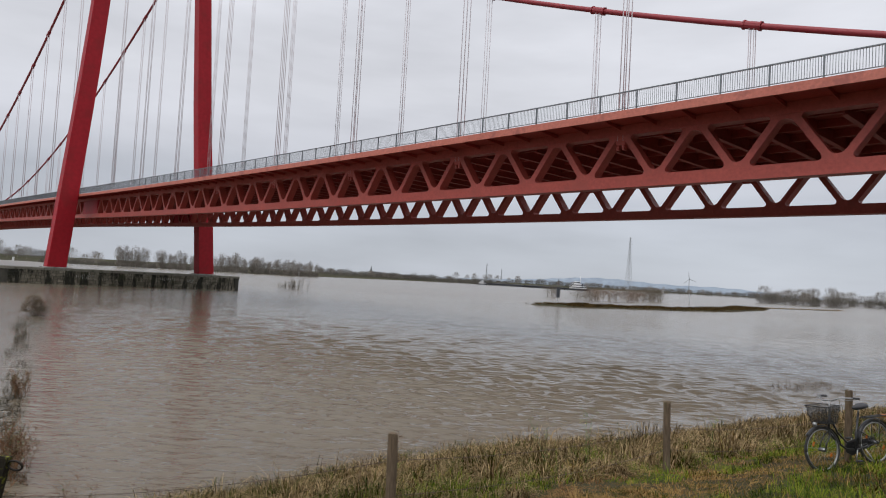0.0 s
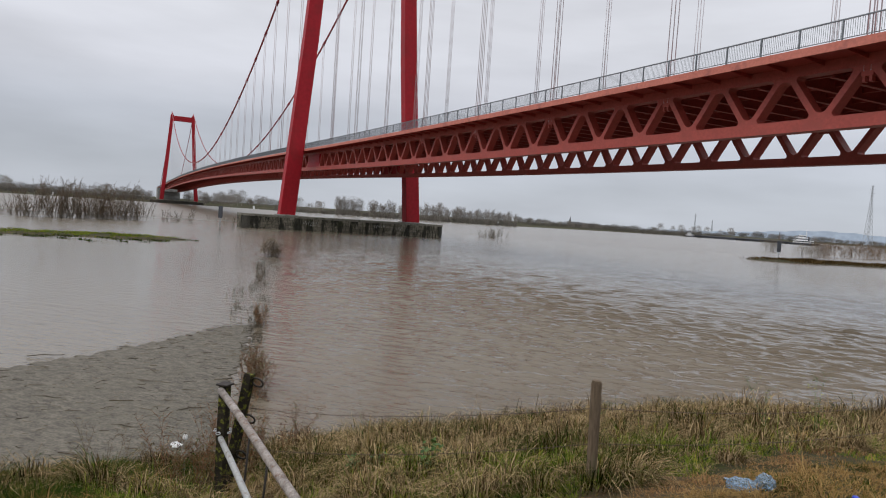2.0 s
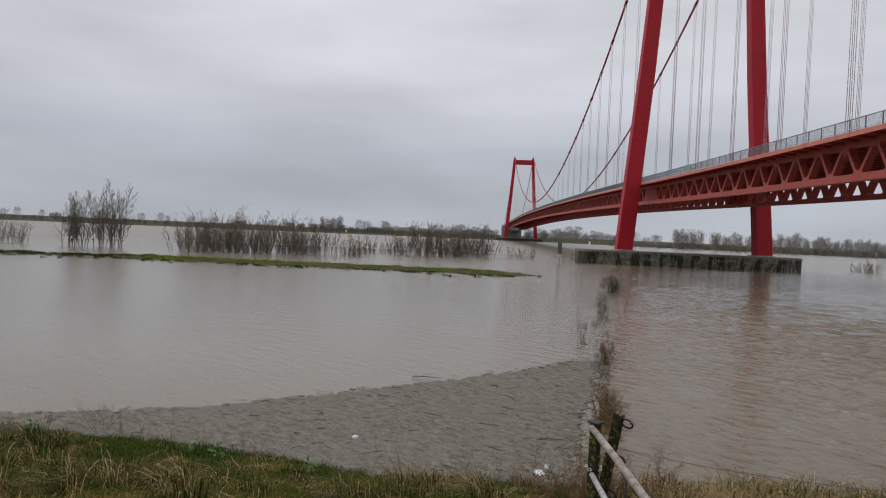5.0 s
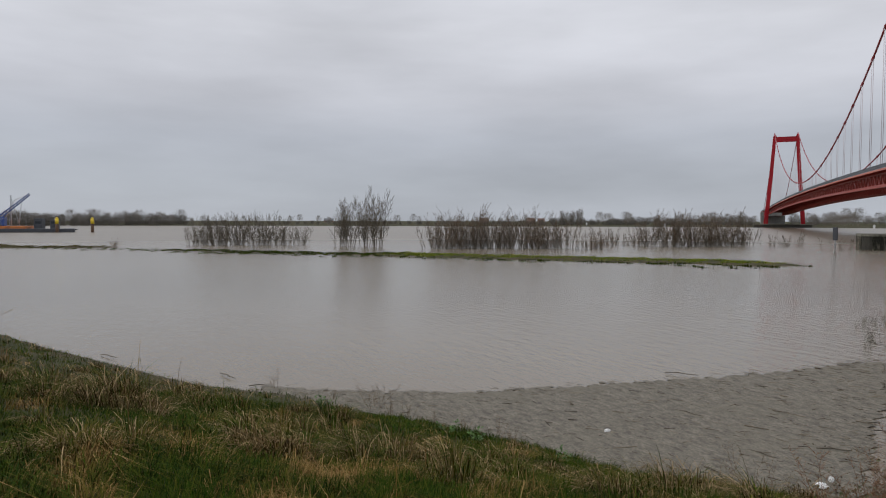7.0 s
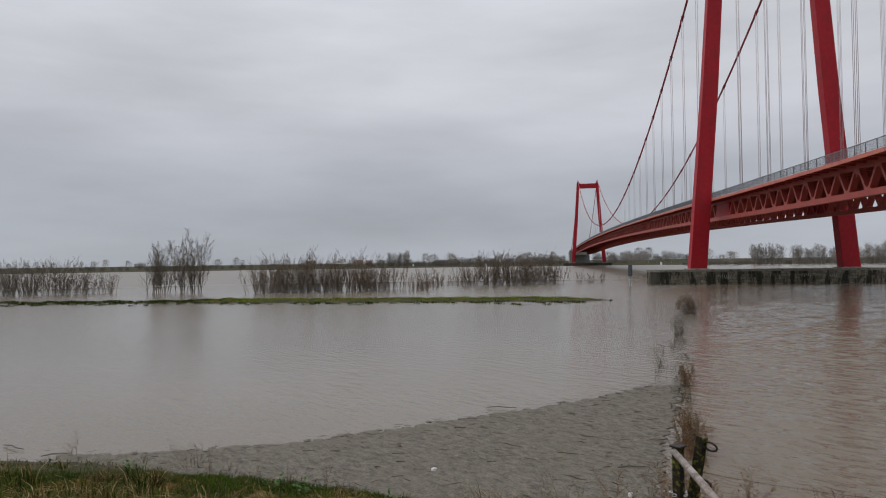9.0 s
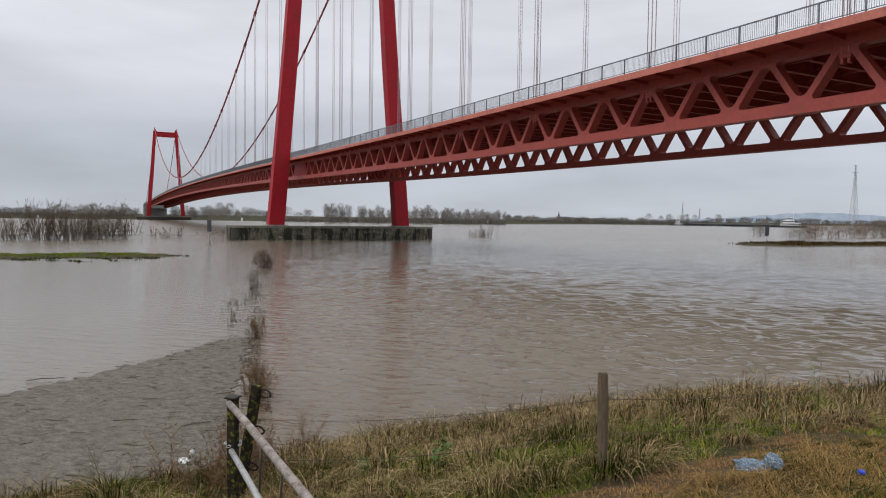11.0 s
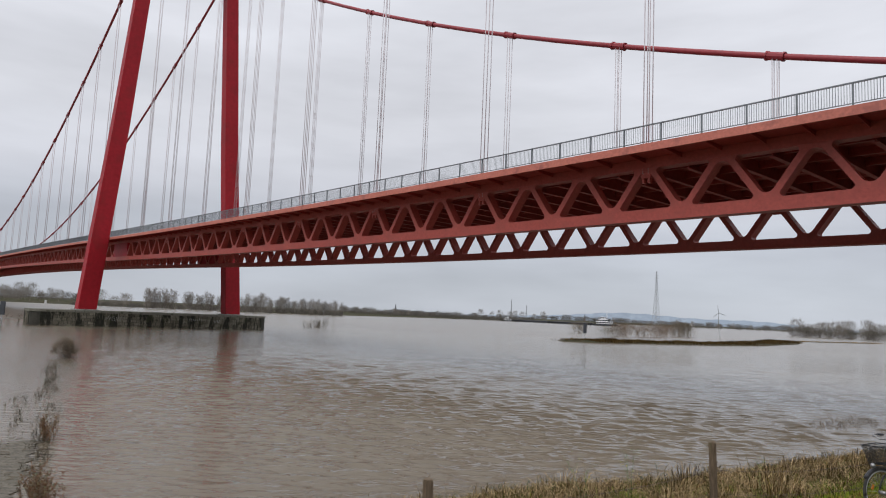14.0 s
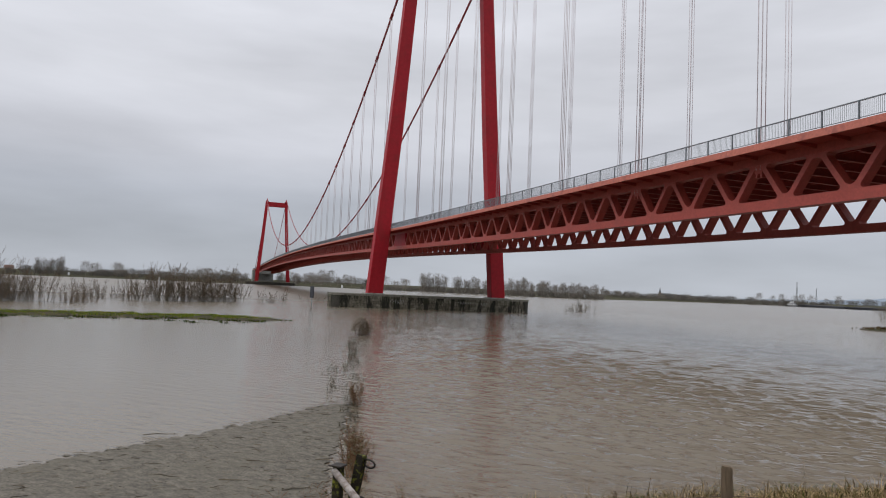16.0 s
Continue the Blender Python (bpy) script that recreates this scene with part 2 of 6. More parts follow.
def sweep(name, section, us, height, mat, parent=None, label=""):
    """A closed cross-section (y, z) carried along x; z follows height(x)."""
    k, V, F = len(section), [], []
    for x in us:
        h = height(x)
        V += [(x, y, h + z) for y, z in section]
    for i in range(len(us) - 1):
        for j in range(k):
            a, b = i * k + j, i * k + (j + 1) % k
            F.append((a, a + k, b + k, b))
    F += [tuple(range(k)), tuple((len(us) - 1) * k + j for j in range(k - 1, -1, -1))]
    return link_mesh(name, V, F, mat, parent, label)


def sticks(segs, sides=3):
    """Prisms from rows (x0, y0, z0, x1, y1, z1, r0, r1), as arrays."""
    S = np.asarray(segs, dtype=np.float64)
    a, b, r0, r1 = S[:, :3], S[:, 3:6], S[:, 6], S[:, 7]
    d = b - a
    d /= np.linalg.norm(d, axis=1)[:, None] + 1e-9
    ref = np.where(np.abs(d[:, 2:3]) > 0.9, [[1.0, 0, 0]], [[0, 0, 1.0]])
    s = np.cross(d, ref)
    s /= np.linalg.norm(s, axis=1)[:, None] + 1e-9
    t = np.cross(d, s)
    V = np.zeros((len(S), 2 * sides, 3))
    for k in range(sides):
        c, n = math.cos(2 * math.pi * k / sides), math.sin(2 * math.pi * k / sides)
        V[:, k] = a + (s * c + t * n) * r0[:, None]
        V[:, sides + k] = b + (s * c + t * n) * r1[:, None]
    base = (np.arange(len(S)) * 2 * sides)[:, None]
    Q = np.concatenate([base + np.array([[k, (k + 1) % sides, sides + (k + 1) % sides, sides + k]]) for k in range(sides)])
    return V.reshape(-1, 3), Q


def poly_distance(px, py, line):
    """Distance from points to a polyline, and the side (positive: right of its way)."""
    best = np.full(px.shape, 1e18)
    side = np.zeros(px.shape)
    for (ax, ay), (bx, by) in zip(line[:-1], line[1:]):
        dx, dy = bx - ax, by - ay
        t = np.clip(((px - ax) * dx + (py - ay) * dy) / (dx * dx + dy * dy), 0, 1)
        q = (px - ax - t * dx) ** 2 + (py - ay - t * dy) ** 2
        c = dy * (px - ax) - dx * (py - ay)
        # at a shared corner keep the side of the segment that the point faces more squarely
        near = q < best - 1e-9
        best = np.where(near, q, best)
        side = np.where(near, c, side)
    return np.sqrt(best), np.sign(side)


def smooth_noise(px, py, scale, seed=0):
    """Cheap sum of sines for uneven ground."""
    rng = np.random.RandomState(seed)
    out = np.zeros(px.shape)
    for k in range(7):
        a, f, p = rng.uniform(0, 6.28), rng.uniform(0.5, 2.2) / scale, rng.uniform(0, 6.28)
        out += np.sin((px * math.cos(a) + py * math.sin(a)) * f * 6.28 + p)
    return out / 7

# ---- ground: one sheet, near bank, flooded river bed, far bank ----
NEAR_LINE = [(-400, -190), (-60, -20), (-37, -7.7), (-31.5, -4.8), (-27, -2.2), (-22, 0.7), (-19.4, 3.4), (-16.7, 5), (-14.3, 6.7), (-12.6, 7.6), (-10.8, 8.4), (-9.6, 9.7), (-8.2, 10.8), (-6.6, 12.4), (-4.3, 14.7), (-2, 16.8), (1.1, 19.2), (5, 21.2), (8.8, 23.6), (12, 26), (16.3, 28.7), (20.5, 31), (40, 45), (160, 110), (1200, 600), (4000, 1500)]
FAR_LINE = [(-4600, -2500), (-900, -350), (-760, -140), (-700, 0), (-650, 150), (-570, 300), (-480, 430), (-400, 510), (-250, 540), (-130, 570), (-90, 690), (-40, 830), (40, 960), (300, 1400), (900, 2200), (2500, 3400), (4600, 4600)]
STRIPS = [  # grassy ridges just above the flood: centre line, half width, height
    ([(-93, 33), (-88, 38), (-76, 49), (-64, 61), (-57, 65.5)], 4.6, 0.20),
    ([(-190, -42), (-143, -24), (-139, -9)], 3.0, 0.22),
    ([(29, 161), (40, 170), (60, 182), (80, 200), (112, 245), (133, 284)], 8.0, 0.35),
    ([(137, 291), (180, 320), (211, 347)], 4.0, 0.2),
    ([(-122, 3), (-111, 14.5), (-100, 25.5), (-93, 33)], 2.6, 0.05),
]


def ground_height(px, py):
    d, s = poly_distance(px, py, NEAR_LINE)
    near = np.interp(d * s, [-60, -3, 0, 4.2, 8.6, 9.75, 13.5, 20, 60], [-3, -0.7, 0, 1.42, 2.6, 2.9, 3.45, 3.55, 3.6])
    near = near * np.where(d * s > 0, 1 - 0.30 * np.clip((-6 - px) / 6, 0, 1) * np.clip((9 - d * s) / 5, 0, 1), 1)
    dip = np.clip((px - 1.0) / 3.5, 0, 1)
    near = near - 0.42 * dip * dip * (3 - 2 * dip) * np.clip(d * s / 8, 0, 1) * np.clip((20 - d * s) / 8, 0, 1)
    near = near + np.where(d * s > 0, 0.07, 0.0) * smooth_noise(px, py, 3.0, 1) * np.clip(d / 2, 0, 1) + 0.05 * smooth_noise(px, py, 0.9, 2) * (d < 40)
    d, s = poly_distance(px, py, [(-5.6, 8.1), (-2.3, 4.8)])
    near = near - 0.5 * np.exp(-(d / 1.3) ** 2)  # worn ramp down to the gate
    d, s = poly_distance(px, py, FAR_LINE)
    far = np.interp(-d * s, [-60, 0, 4, 60, 110, 135, 160, 5000], [-3, 0, 0.5, 0.9, 1.2, 2.8, 3.0, 5])
    z = np.maximum(near, far)
    for line, half, high in STRIPS:
        d, s = poly_distance(px, py, line)
        z = np.maximum(z, np.interp(d, [0, half * 0.7, half, half * 3], [high, high * 0.8, 0, -3]) + 0.22 * smooth_noise(px, py, 5.0, 5) + 0.16 * smooth_noise(px, py, 1.7, 9))
    return z


ang = np.radians(np.concatenate([np.arange(-50, 112, 0.6), np.arange(112, 310, 3.0)]))
rad = np.concatenate([np.arange(0.02, 30, 0.22), np.geomspace(30, 4800, 190)])
RR, AA = np.meshgrid(rad, ang, indexing="ij")
GX, GY = 0.35 - np.sin(AA) * RR, -0.8 + np.cos(AA) * RR
GZ = ground_height(GX, GY)
na, nr = len(ang), len(rad)
gverts = np.stack([GX, GY, GZ], -1).reshape(-1, 3)
ii, jj = np.meshgrid(np.arange(nr - 1), np.arange(na), indexing="ij")
j2 = (jj + 1) % na
gquads = np.stack([ii * na + j2, (ii + 1) * na + j2, (ii + 1) * na + jj, ii * na + jj], -1).reshape(-1, 4)

m_ground, n, l, b = material("meadow_soil", 0.95, 0.0, 0.2)
big = noise_node(n, l, 0.25, 5.0)
fine = noise_node(n, l, 6.0, 6.0, rough=0.7)
col = ramp_node(n, l, big.outputs["Fac"], ((0.35, (0.030, 0.036, 0.012)), (0.5, (0.046, 0.046, 0.018)), (0.66, (0.075, 0.056, 0.03))))
dark = mix_node(n, l, 0.7, col.outputs[0], ramp_node(n, l, fine.outputs["Fac"], ((0.3, (0.45, 0.45, 0.45)), (0.7, (1.25, 1.2, 1.1)))).outputs[0], "MULTIPLY")
# wet mud where the ground meets the flood
tc = n.new("ShaderNodeNewGeometry")
sep = n.new("ShaderNodeSeparateXYZ")
l.new(tc.outputs["Position"], sep.inputs[0])
wet = ramp_node(n, l, sep.outputs["Z"], ((0.0, (1, 1, 1)), (0.25, (0, 0, 0))))
mud = mix_node(n, l, wet.outputs[0], dark.outputs[0], (0.075, 0.06, 0.042))
l.new(mud.outputs[0], b.inputs["Base Color"])
bump_node(n, l, b, fine.outputs["Fac"], 0.8, 0.06)
ground = quads_mesh("ground", gverts, gquads, m_ground)
ground.data.shade_smooth()
tagged(ground, "grassy river bank and flooded meadow ground", "ground", kind="structure")

# ---- water ----
m_water, n, l, b = material("flood_water", 0.05, 0.0, 0.5)
b.inputs["IOR"].default_value = 1.33
silt = noise_node(n, l, 0.03, 4.0)
l.new(ramp_node(n, l, silt.outputs["Fac"], ((0.35, (0.142, 0.116, 0.083)), (0.65, (0.172, 0.144, 0.108)))).outputs[0], b.inputs["Base Color"])
geo = n.new("ShaderNodeNewGeometry")
sp = n.new("ShaderNodeSeparateXYZ")
l.new(geo.outputs["Position"], sp.inputs[0])


def mathn(op, a, c=None, clamp=False):
    k = n.new("ShaderNodeMath")
    k.operation, k.use_clamp = op, clamp
    for i, v in enumerate((a, c)):
        if v is None:
            continue
        if hasattr(v, "is_output"):
            l.new(v, k.inputs[i])
        else:
            k.inputs[i].default_value = v
    return k.outputs[0]


# the drowned hedge runs from the gate along (-0.6, 1): the field behind it lies sheltered and calmer
off = mathn("ADD", sp.outputs["X"], mathn("MULTIPLY", sp.outputs["Y"], 0.60))
open_water = mathn("ADD", mathn("MULTIPLY", mathn("ADD", off, 0.6), 0.35), 0.5, True)
strength = mathn("ADD", mathn("MULTIPLY", open_water, 0.25), 0.75)
w1 = noise_node(n, l, 1.6, 3.0, (0.5, 1.5, 1), 0.6)
w2 = noise_node(n, l, 5.0, 3.0, (0.6, 1.4, 1), 0.6)
hsum = mathn("ADD", mathn("MULTIPLY", w1.outputs["Fac"], mathn("ADD", 0.45, mathn("MULTIPLY", open_water, 0.15))), mathn("MULTIPLY", w2.outputs["Fac"], mathn("ADD", 0.14, mathn("MULTIPLY", open_water, 0.02))))
# out on the wide river the chop is rougher than in the lee of the bank
reach = n.new("ShaderNodeVectorMath")
reach.operation = "LENGTH"
l.new(geo.outputs["Position"], reach.inputs[0])
far_out = mathn("MULTIPLY", mathn("SUBTRACT", reach.outputs["Value"], 38.0), 1 / 60.0, True)
w3 = noise_node(n, l, 0.22, 5.0, (0.30, 1.5, 1), 0.62)
hsum = mathn("ADD", hsum, mathn("MULTIPLY", w3.outputs["Fac"], mathn("MULTIPLY", mathn("MULTIPLY", far_out, open_water), 2.6)))
k = bump_node(n, l, b, hsum, 1.0, 0.14)
l.new(strength, k.inputs["Strength"])
chop = mathn("MULTIPLY", mathn("MULTIPLY", mathn("SUBTRACT", reach.outputs["Value"], 45.0), 1 / 160.0, True), 0.16)
still = mathn("MULTIPLY", mathn("SUBTRACT", 1.0, open_water), 0.10)
l.new(mathn("ADD", mathn("ADD", chop, still), 0.04), b.inputs["Roughness"])


def ring_step(dist):
    """Spacing of the water mesh's rings, which grows with the distance."""
    return np.maximum(dist * (0.0024 + 0.000022 * np.maximum(dist - 30, 0)), 0.08)


def wave_height(px, py, dist):
    """Wind waves with long crests that run up the river; the field behind the hedge stays nearly flat."""
    rng = np.random.RandomState(77)
    z = np.zeros(px.shape)
    step_ = ring_step(dist)
    for lam in np.geomspace(0.32, 1.7, 52):
        lam *= rng.uniform(0.95, 1.05)
        a = radians(rng.normal(98, 15))
        kx, ky = math.cos(a) * 6.283 / lam, math.sin(a) * 6.283 / lam
        ph = kx * px + ky * py + rng.uniform(0, 6.28)
        # the mesh carries only waves that it can resolve; the short ones stay near
        fade = np.clip((lam / step_ - 3.2) / 3.0, 0, 1)
        high = 0.0185 * lam * (1.0 if lam < 0.65 else (lam / 0.65) ** -1.7)
        z += high * fade * (0.55 * np.sin(ph) + 0.9 * (0.64 - np.abs(np.sin(ph / 2))))
    along = px + 0.6 * py
    open_ = np.clip((along + 0.5) * 0.4, 0, 1) * np.clip(0.42 + (along - 3.0) / 16.0, 0.42, 1.0)
    d, s = poly_distance(px, py, NEAR_LINE)
    shore = np.clip(d / 4 + 0.1, 0, 1)
    gust = 0.95 + 0.35 * smooth_noise(px, py, 26.0, 78) + 0.25 * smooth_noise(px, py, 7.0, 79)
    return z * (0.08 + 0.92 * open_ * shore) * np.clip(gust, 0.45, 1.5)


wa = np.radians(np.concatenate([np.arange(-50, 36, 0.23), np.arange(36, 112, 0.6), np.arange(112, 310, 3.0)]))
wr = [2.0, 5.0] + list(np.arange(7.0, 12, 0.25)) + list(np.arange(12, 28, 0.085))
while wr[-1] < 210:
    wr.append(wr[-1] + ring_step(wr[-1]))
wr = np.array(wr + list(np.geomspace(220, 4700, 40)))
WR_, WA_ = np.meshgrid(wr, wa, indexing="ij")
WX, WY = -np.sin(WA_) * WR_, np.cos(WA_) * WR_
WZ = np.where(WR_ < 205, wave_height(WX, WY, WR_), 0.0)
na, nr = len(wa), len(wr)
ii, jj = np.meshgrid(np.arange(nr - 1), np.arange(na), indexing="ij")
j2 = (jj + 1) % na
wq = np.stack([ii * na + jj, (ii + 1) * na + jj, (ii + 1) * na + j2, ii * na + j2], -1).reshape(-1, 4)
water = quads_mesh("water", np.stack([WX, WY, WZ], -1).reshape(-1, 3), wq[:, ::-1], m_water)
water.data.shade_smooth()
tagged(water, "brown silty flood water with small wind ripples", "water", kind="structure")

# ---- suspension bridge: x along it from the near abutment to the far bank, y to its left ----
TURN = 132.94
S_NEAR, S_FAR, MIDDLE, HALF = 141.4, 641.4, -46.07, 8.98
PANEL, PHASE, FAR_SHIFT = 5.05, 23.40, -0.62  # the far girder's nodes stand a little behind the near one's
U0, U1 = -8.0, 793.0
bridge = thing("suspension_bridge", "red steel suspension bridge with truss girder over the flooded river", "bridge", pose(0, 0, 0, 0, 0, TURN))


def rail_top(u):
    """Height of the railing's top along the bridge."""
    if u < S_NEAR or u > S_FAR:
        d = S_NEAR - u if u < S_NEAR else u - S_FAR
        return 18.3 - 0.02 * d + 6.5e-5 * d * d
    return 18.3 + 2.5 * (1 - ((u - 391.4) / 250) ** 2)


def cable_height(u):
    if u < S_NEAR or u > S_FAR:
        d = u - 22.5 if u < S_NEAR else 782.8 - u - 22.5
        return 27.6 + 0.328 * d + 0.00105 * d * d
    return 26.0 + 0.00089 * (u - 391.4) ** 2


def rounded(points, radii, seg=6):
    """Corners of a polygon, rounded."""
    out, k = [], len(points)
    for i, p in enumerate(points):
        p = Vector((*p, 0))
        a, c = Vector((*points[i - 1], 0)), Vector((*points[(i + 1) % k], 0))
        r = radii[i]
        da, dc = (a - p).normalized(), (c - p).normalized()
        half = da.angle(dc) / 2
        t = r / math.tan(half)
        centre = p + (da + dc).normalized() * (r / math.sin(half))
        s, e = p + da * t - centre, p + dc * t - centre
        total = s.angle(e)
        axis = s.cross(e).normalized()
        for j in range(seg + 1):
            q = centre + Matrix.Rotation(total * j / seg, 3, axis) @ s
            out.append((q.x, q.y))
    return out


def plate(name, outer, holes, thick, mat, parent=None):
    """A flat plate in x and z with holes, thick in y."""
    bm = bmesh.new()
    edges = []
    for loop in [outer] + holes:
        vs = [bm.verts.new((x, -thick / 2, z)) for x, z in loop]
        edges += [bm.edges.new((vs[i], vs[(i + 1) % len(vs)])) for i in range(len(vs))]
    r = bmesh.ops.triangle_fill(bm, edges=edges, use_beauty=True, use_dissolve=False)
    ex = bmesh.ops.extrude_face_region(bm, geom=list(bm.faces))
    for g in ex["geom"]:
        if isinstance(g, bmesh.types.BMVert):
            g.co.y += thick
    bmesh.ops.recalc_face_normals(bm, faces=list(bm.faces))
    return part(name, bm, mat, parent)


# one panel of the girder's web: a rounded triangular opening and two half openings
L = PANEL / 2
hole_a = rounded([(-2.0, -4.53), (2.0, -4.53), (0, -1.72)], (0.2, 0.2, 0.55))
tri_b = rounded([(-1.93, -1.9), (0, -4.6), (1.93, -1.9)], (0.2, 0.5, 0.2))
lowest = min(p[1] for p in tri_b)


def half_loop(sign):
    """The outline of half an opening, from its lowest point up to the top edge, at one end of the panel."""
    pts = [p for p in tri_b if p[0] * sign < -1e-6]
    centre = (sum(p[0] for p in pts) / len(pts), sum(p[1] for p in pts) / len(pts))
    a0 = math.atan2(lowest - centre[1], 0 - centre[0])
    pts.sort(key=lambda p: (-sign * (math.atan2(p[1] - centre[1], p[0] - centre[0]) - a0)) % (2 * math.pi))
    return [(0, lowest)] + pts + [(0, -1.9)]


up_r = [(L + x, z) for x, z in half_loop(1)]
up_l = [(-L + x, z) for x, z in half_loop(-1)]
outline = [(-L, -5.25), (L, -5.25)] + up_r + [(L, -1.4), (-L, -1.4)] + up_l[::-1]
truss_of = {}
count = int((U1 - PHASE) / PANEL)
for side, y in (("near", MIDDLE + HALF), ("far", MIDDLE - HALF)):
    # the near girder's outer face stays in its plane; the box members reach inwards
    y += 0.23 - 0.39 if side == "near" else 0.0
    truss = new("truss_girder")
    truss.parent = bridge
    truss_of[side] = truss
    first = None
    for k in range(-6, count):
        u = PHASE + k * PANEL + (FAR_SHIFT if side == "far" else 0.0)
        slope = math.degrees(math.atan((rail_top(u + 1) - rail_top(u - 1)) / 2))
        m = pose(u, y, rail_top(u), 0, -slope, 0)
        if first is None:
            first = plate("web_panel", outline, [hole_a], 0.78 if side == "near" else 1.0, M_TRUSS, truss)
            first.matrix_local = m
        else:
            share(first, truss, m)
    us = np.arange(U0, U1 + 1, PANEL)
    sweep("bottom_chord", [(y - 0.42, -5.28), (y + 0.42, -5.28), (y + 0.42, -4.56), (y - 0.42, -4.56)], us, rail_top, M_TRUSS, truss)
    sweep("top_chord", [(y - 0.42, -1.87), (y + 0.42, -1.87), (y + 0.42, -1.235), (y - 0.42, -1.235)], us, rail_top, M_TRUSS, truss)

us = np.arange(U0, U1 + 1, PANEL)
E_NEAR, E_FAR = MIDDLE + 11.6, MIDDLE - 11.6
sweep("deck_plate", [(E_FAR, -1.22), (E_NEAR, -1.22), (E_NEAR, -1.02), (E_FAR, -1.02)], us, rail_top, M_UNDER, bridge)
sweep("road_surface", [(E_FAR + 3, -1.02), (E_NEAR - 3, -1.02), (E_NEAR - 3, -0.95), (E_FAR + 3, -0.95)], us, rail_top, M_DECK, bridge)
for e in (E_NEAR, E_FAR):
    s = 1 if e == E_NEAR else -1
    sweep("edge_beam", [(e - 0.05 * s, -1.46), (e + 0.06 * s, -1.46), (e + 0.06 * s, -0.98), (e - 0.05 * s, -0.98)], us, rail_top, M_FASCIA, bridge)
for y in (-7.2, -4.3, -1.45, 1.45, 4.3, 7.2):
    sweep("stringer", [(MIDDLE + y - 0.1, -1.7), (MIDDLE + y + 0.1, -1.7), (MIDDLE + y + 0.1, -1.225), (MIDDLE + y - 0.1, -1.225)], us, rail_top, M_UNDER, bridge)

# cross beams under the deck, one at each node
bm = bmesh.new()
box(bm, (-0.03, -8.4, -2.05), (0.03, 8.4, -1.23))
box(bm, (-0.16, -8.4, -2.10), (0.16, 8.4, -2.05))
cross = part("cross_beam", bm, M_UNDER, bridge)
bracket = {}
for s in (1, -1):
    bm = bmesh.new()
    vs = [bm.verts.new((x, s * y, z)) for x in (-0.03, 0.03) for y, z in ((9.25, -1.23), (11.5, -1.23), (11.5, -1.34), (9.25, -1.52))]
    for q in ((0, 1, 2, 3), (7, 6, 5, 4), (0, 4, 5, 1), (1, 5, 6, 2), (2, 6, 7, 3), (3, 7, 4, 0)):
        bm.faces.new([vs[i] for i in (q if s > 0 else q[::-1])])
    bracket[s] = part("walkway_bracket", bm, M_UNDER, bridge)
for k in range(-12, 2 * count):
    u = PHASE + k * PANEL / 2
    m = pose(u, MIDDLE, rail_top(u))
    for ob in (cross, bracket[1], bracket[-1]):
        if k == -12:
            ob.matrix_local = m
        else:
            share(ob, bridge, m)

# railings
for e in (E_NEAR, E_FAR):
    rail = new("railing")
    rail.parent = bridge
    us2 = np.arange(PHASE - 6 * PANEL, U1 + 1, PANEL / 2)
    sweep("hand_rail", [(e - 0.04, 0.10), (e + 0.04, 0.10), (e + 0.04, 0.17), (e - 0.04, 0.17)], us2, rail_top, M_GALV, rail)
    sweep("lower_rail", [(e - 0.025, -0.90), (e + 0.025, -0.90), (e + 0.025, -0.86), (e - 0.025, -0.86)], us2, rail_top, M_GALV, rail)
    bm = bmesh.new()
    box(bm, (-0.035, -0.05, -1.02), (0.035, 0.05, 0.16))
    post = part("railing_post", bm, M_GALV, rail)
    for i, u in enumerate(us2[:310]):
        m = pose(u, e, rail_top(u))
        if i == 0:
            post.matrix_local = m
        else:
            share(post, rail, m)
    segs = [(u, e, rail_top(u) - 0.87, u, e, rail_top(u) + 0.11, 0.014, 0.014) for u in np.arange(U0, U1, 0.126 if e == E_NEAR else 0.5)]
    v, q = sticks(segs, 4)
    bars = quads_mesh("bar_infill", v, q, M_GALV, rail)
    bars["kind"] = "stuff"

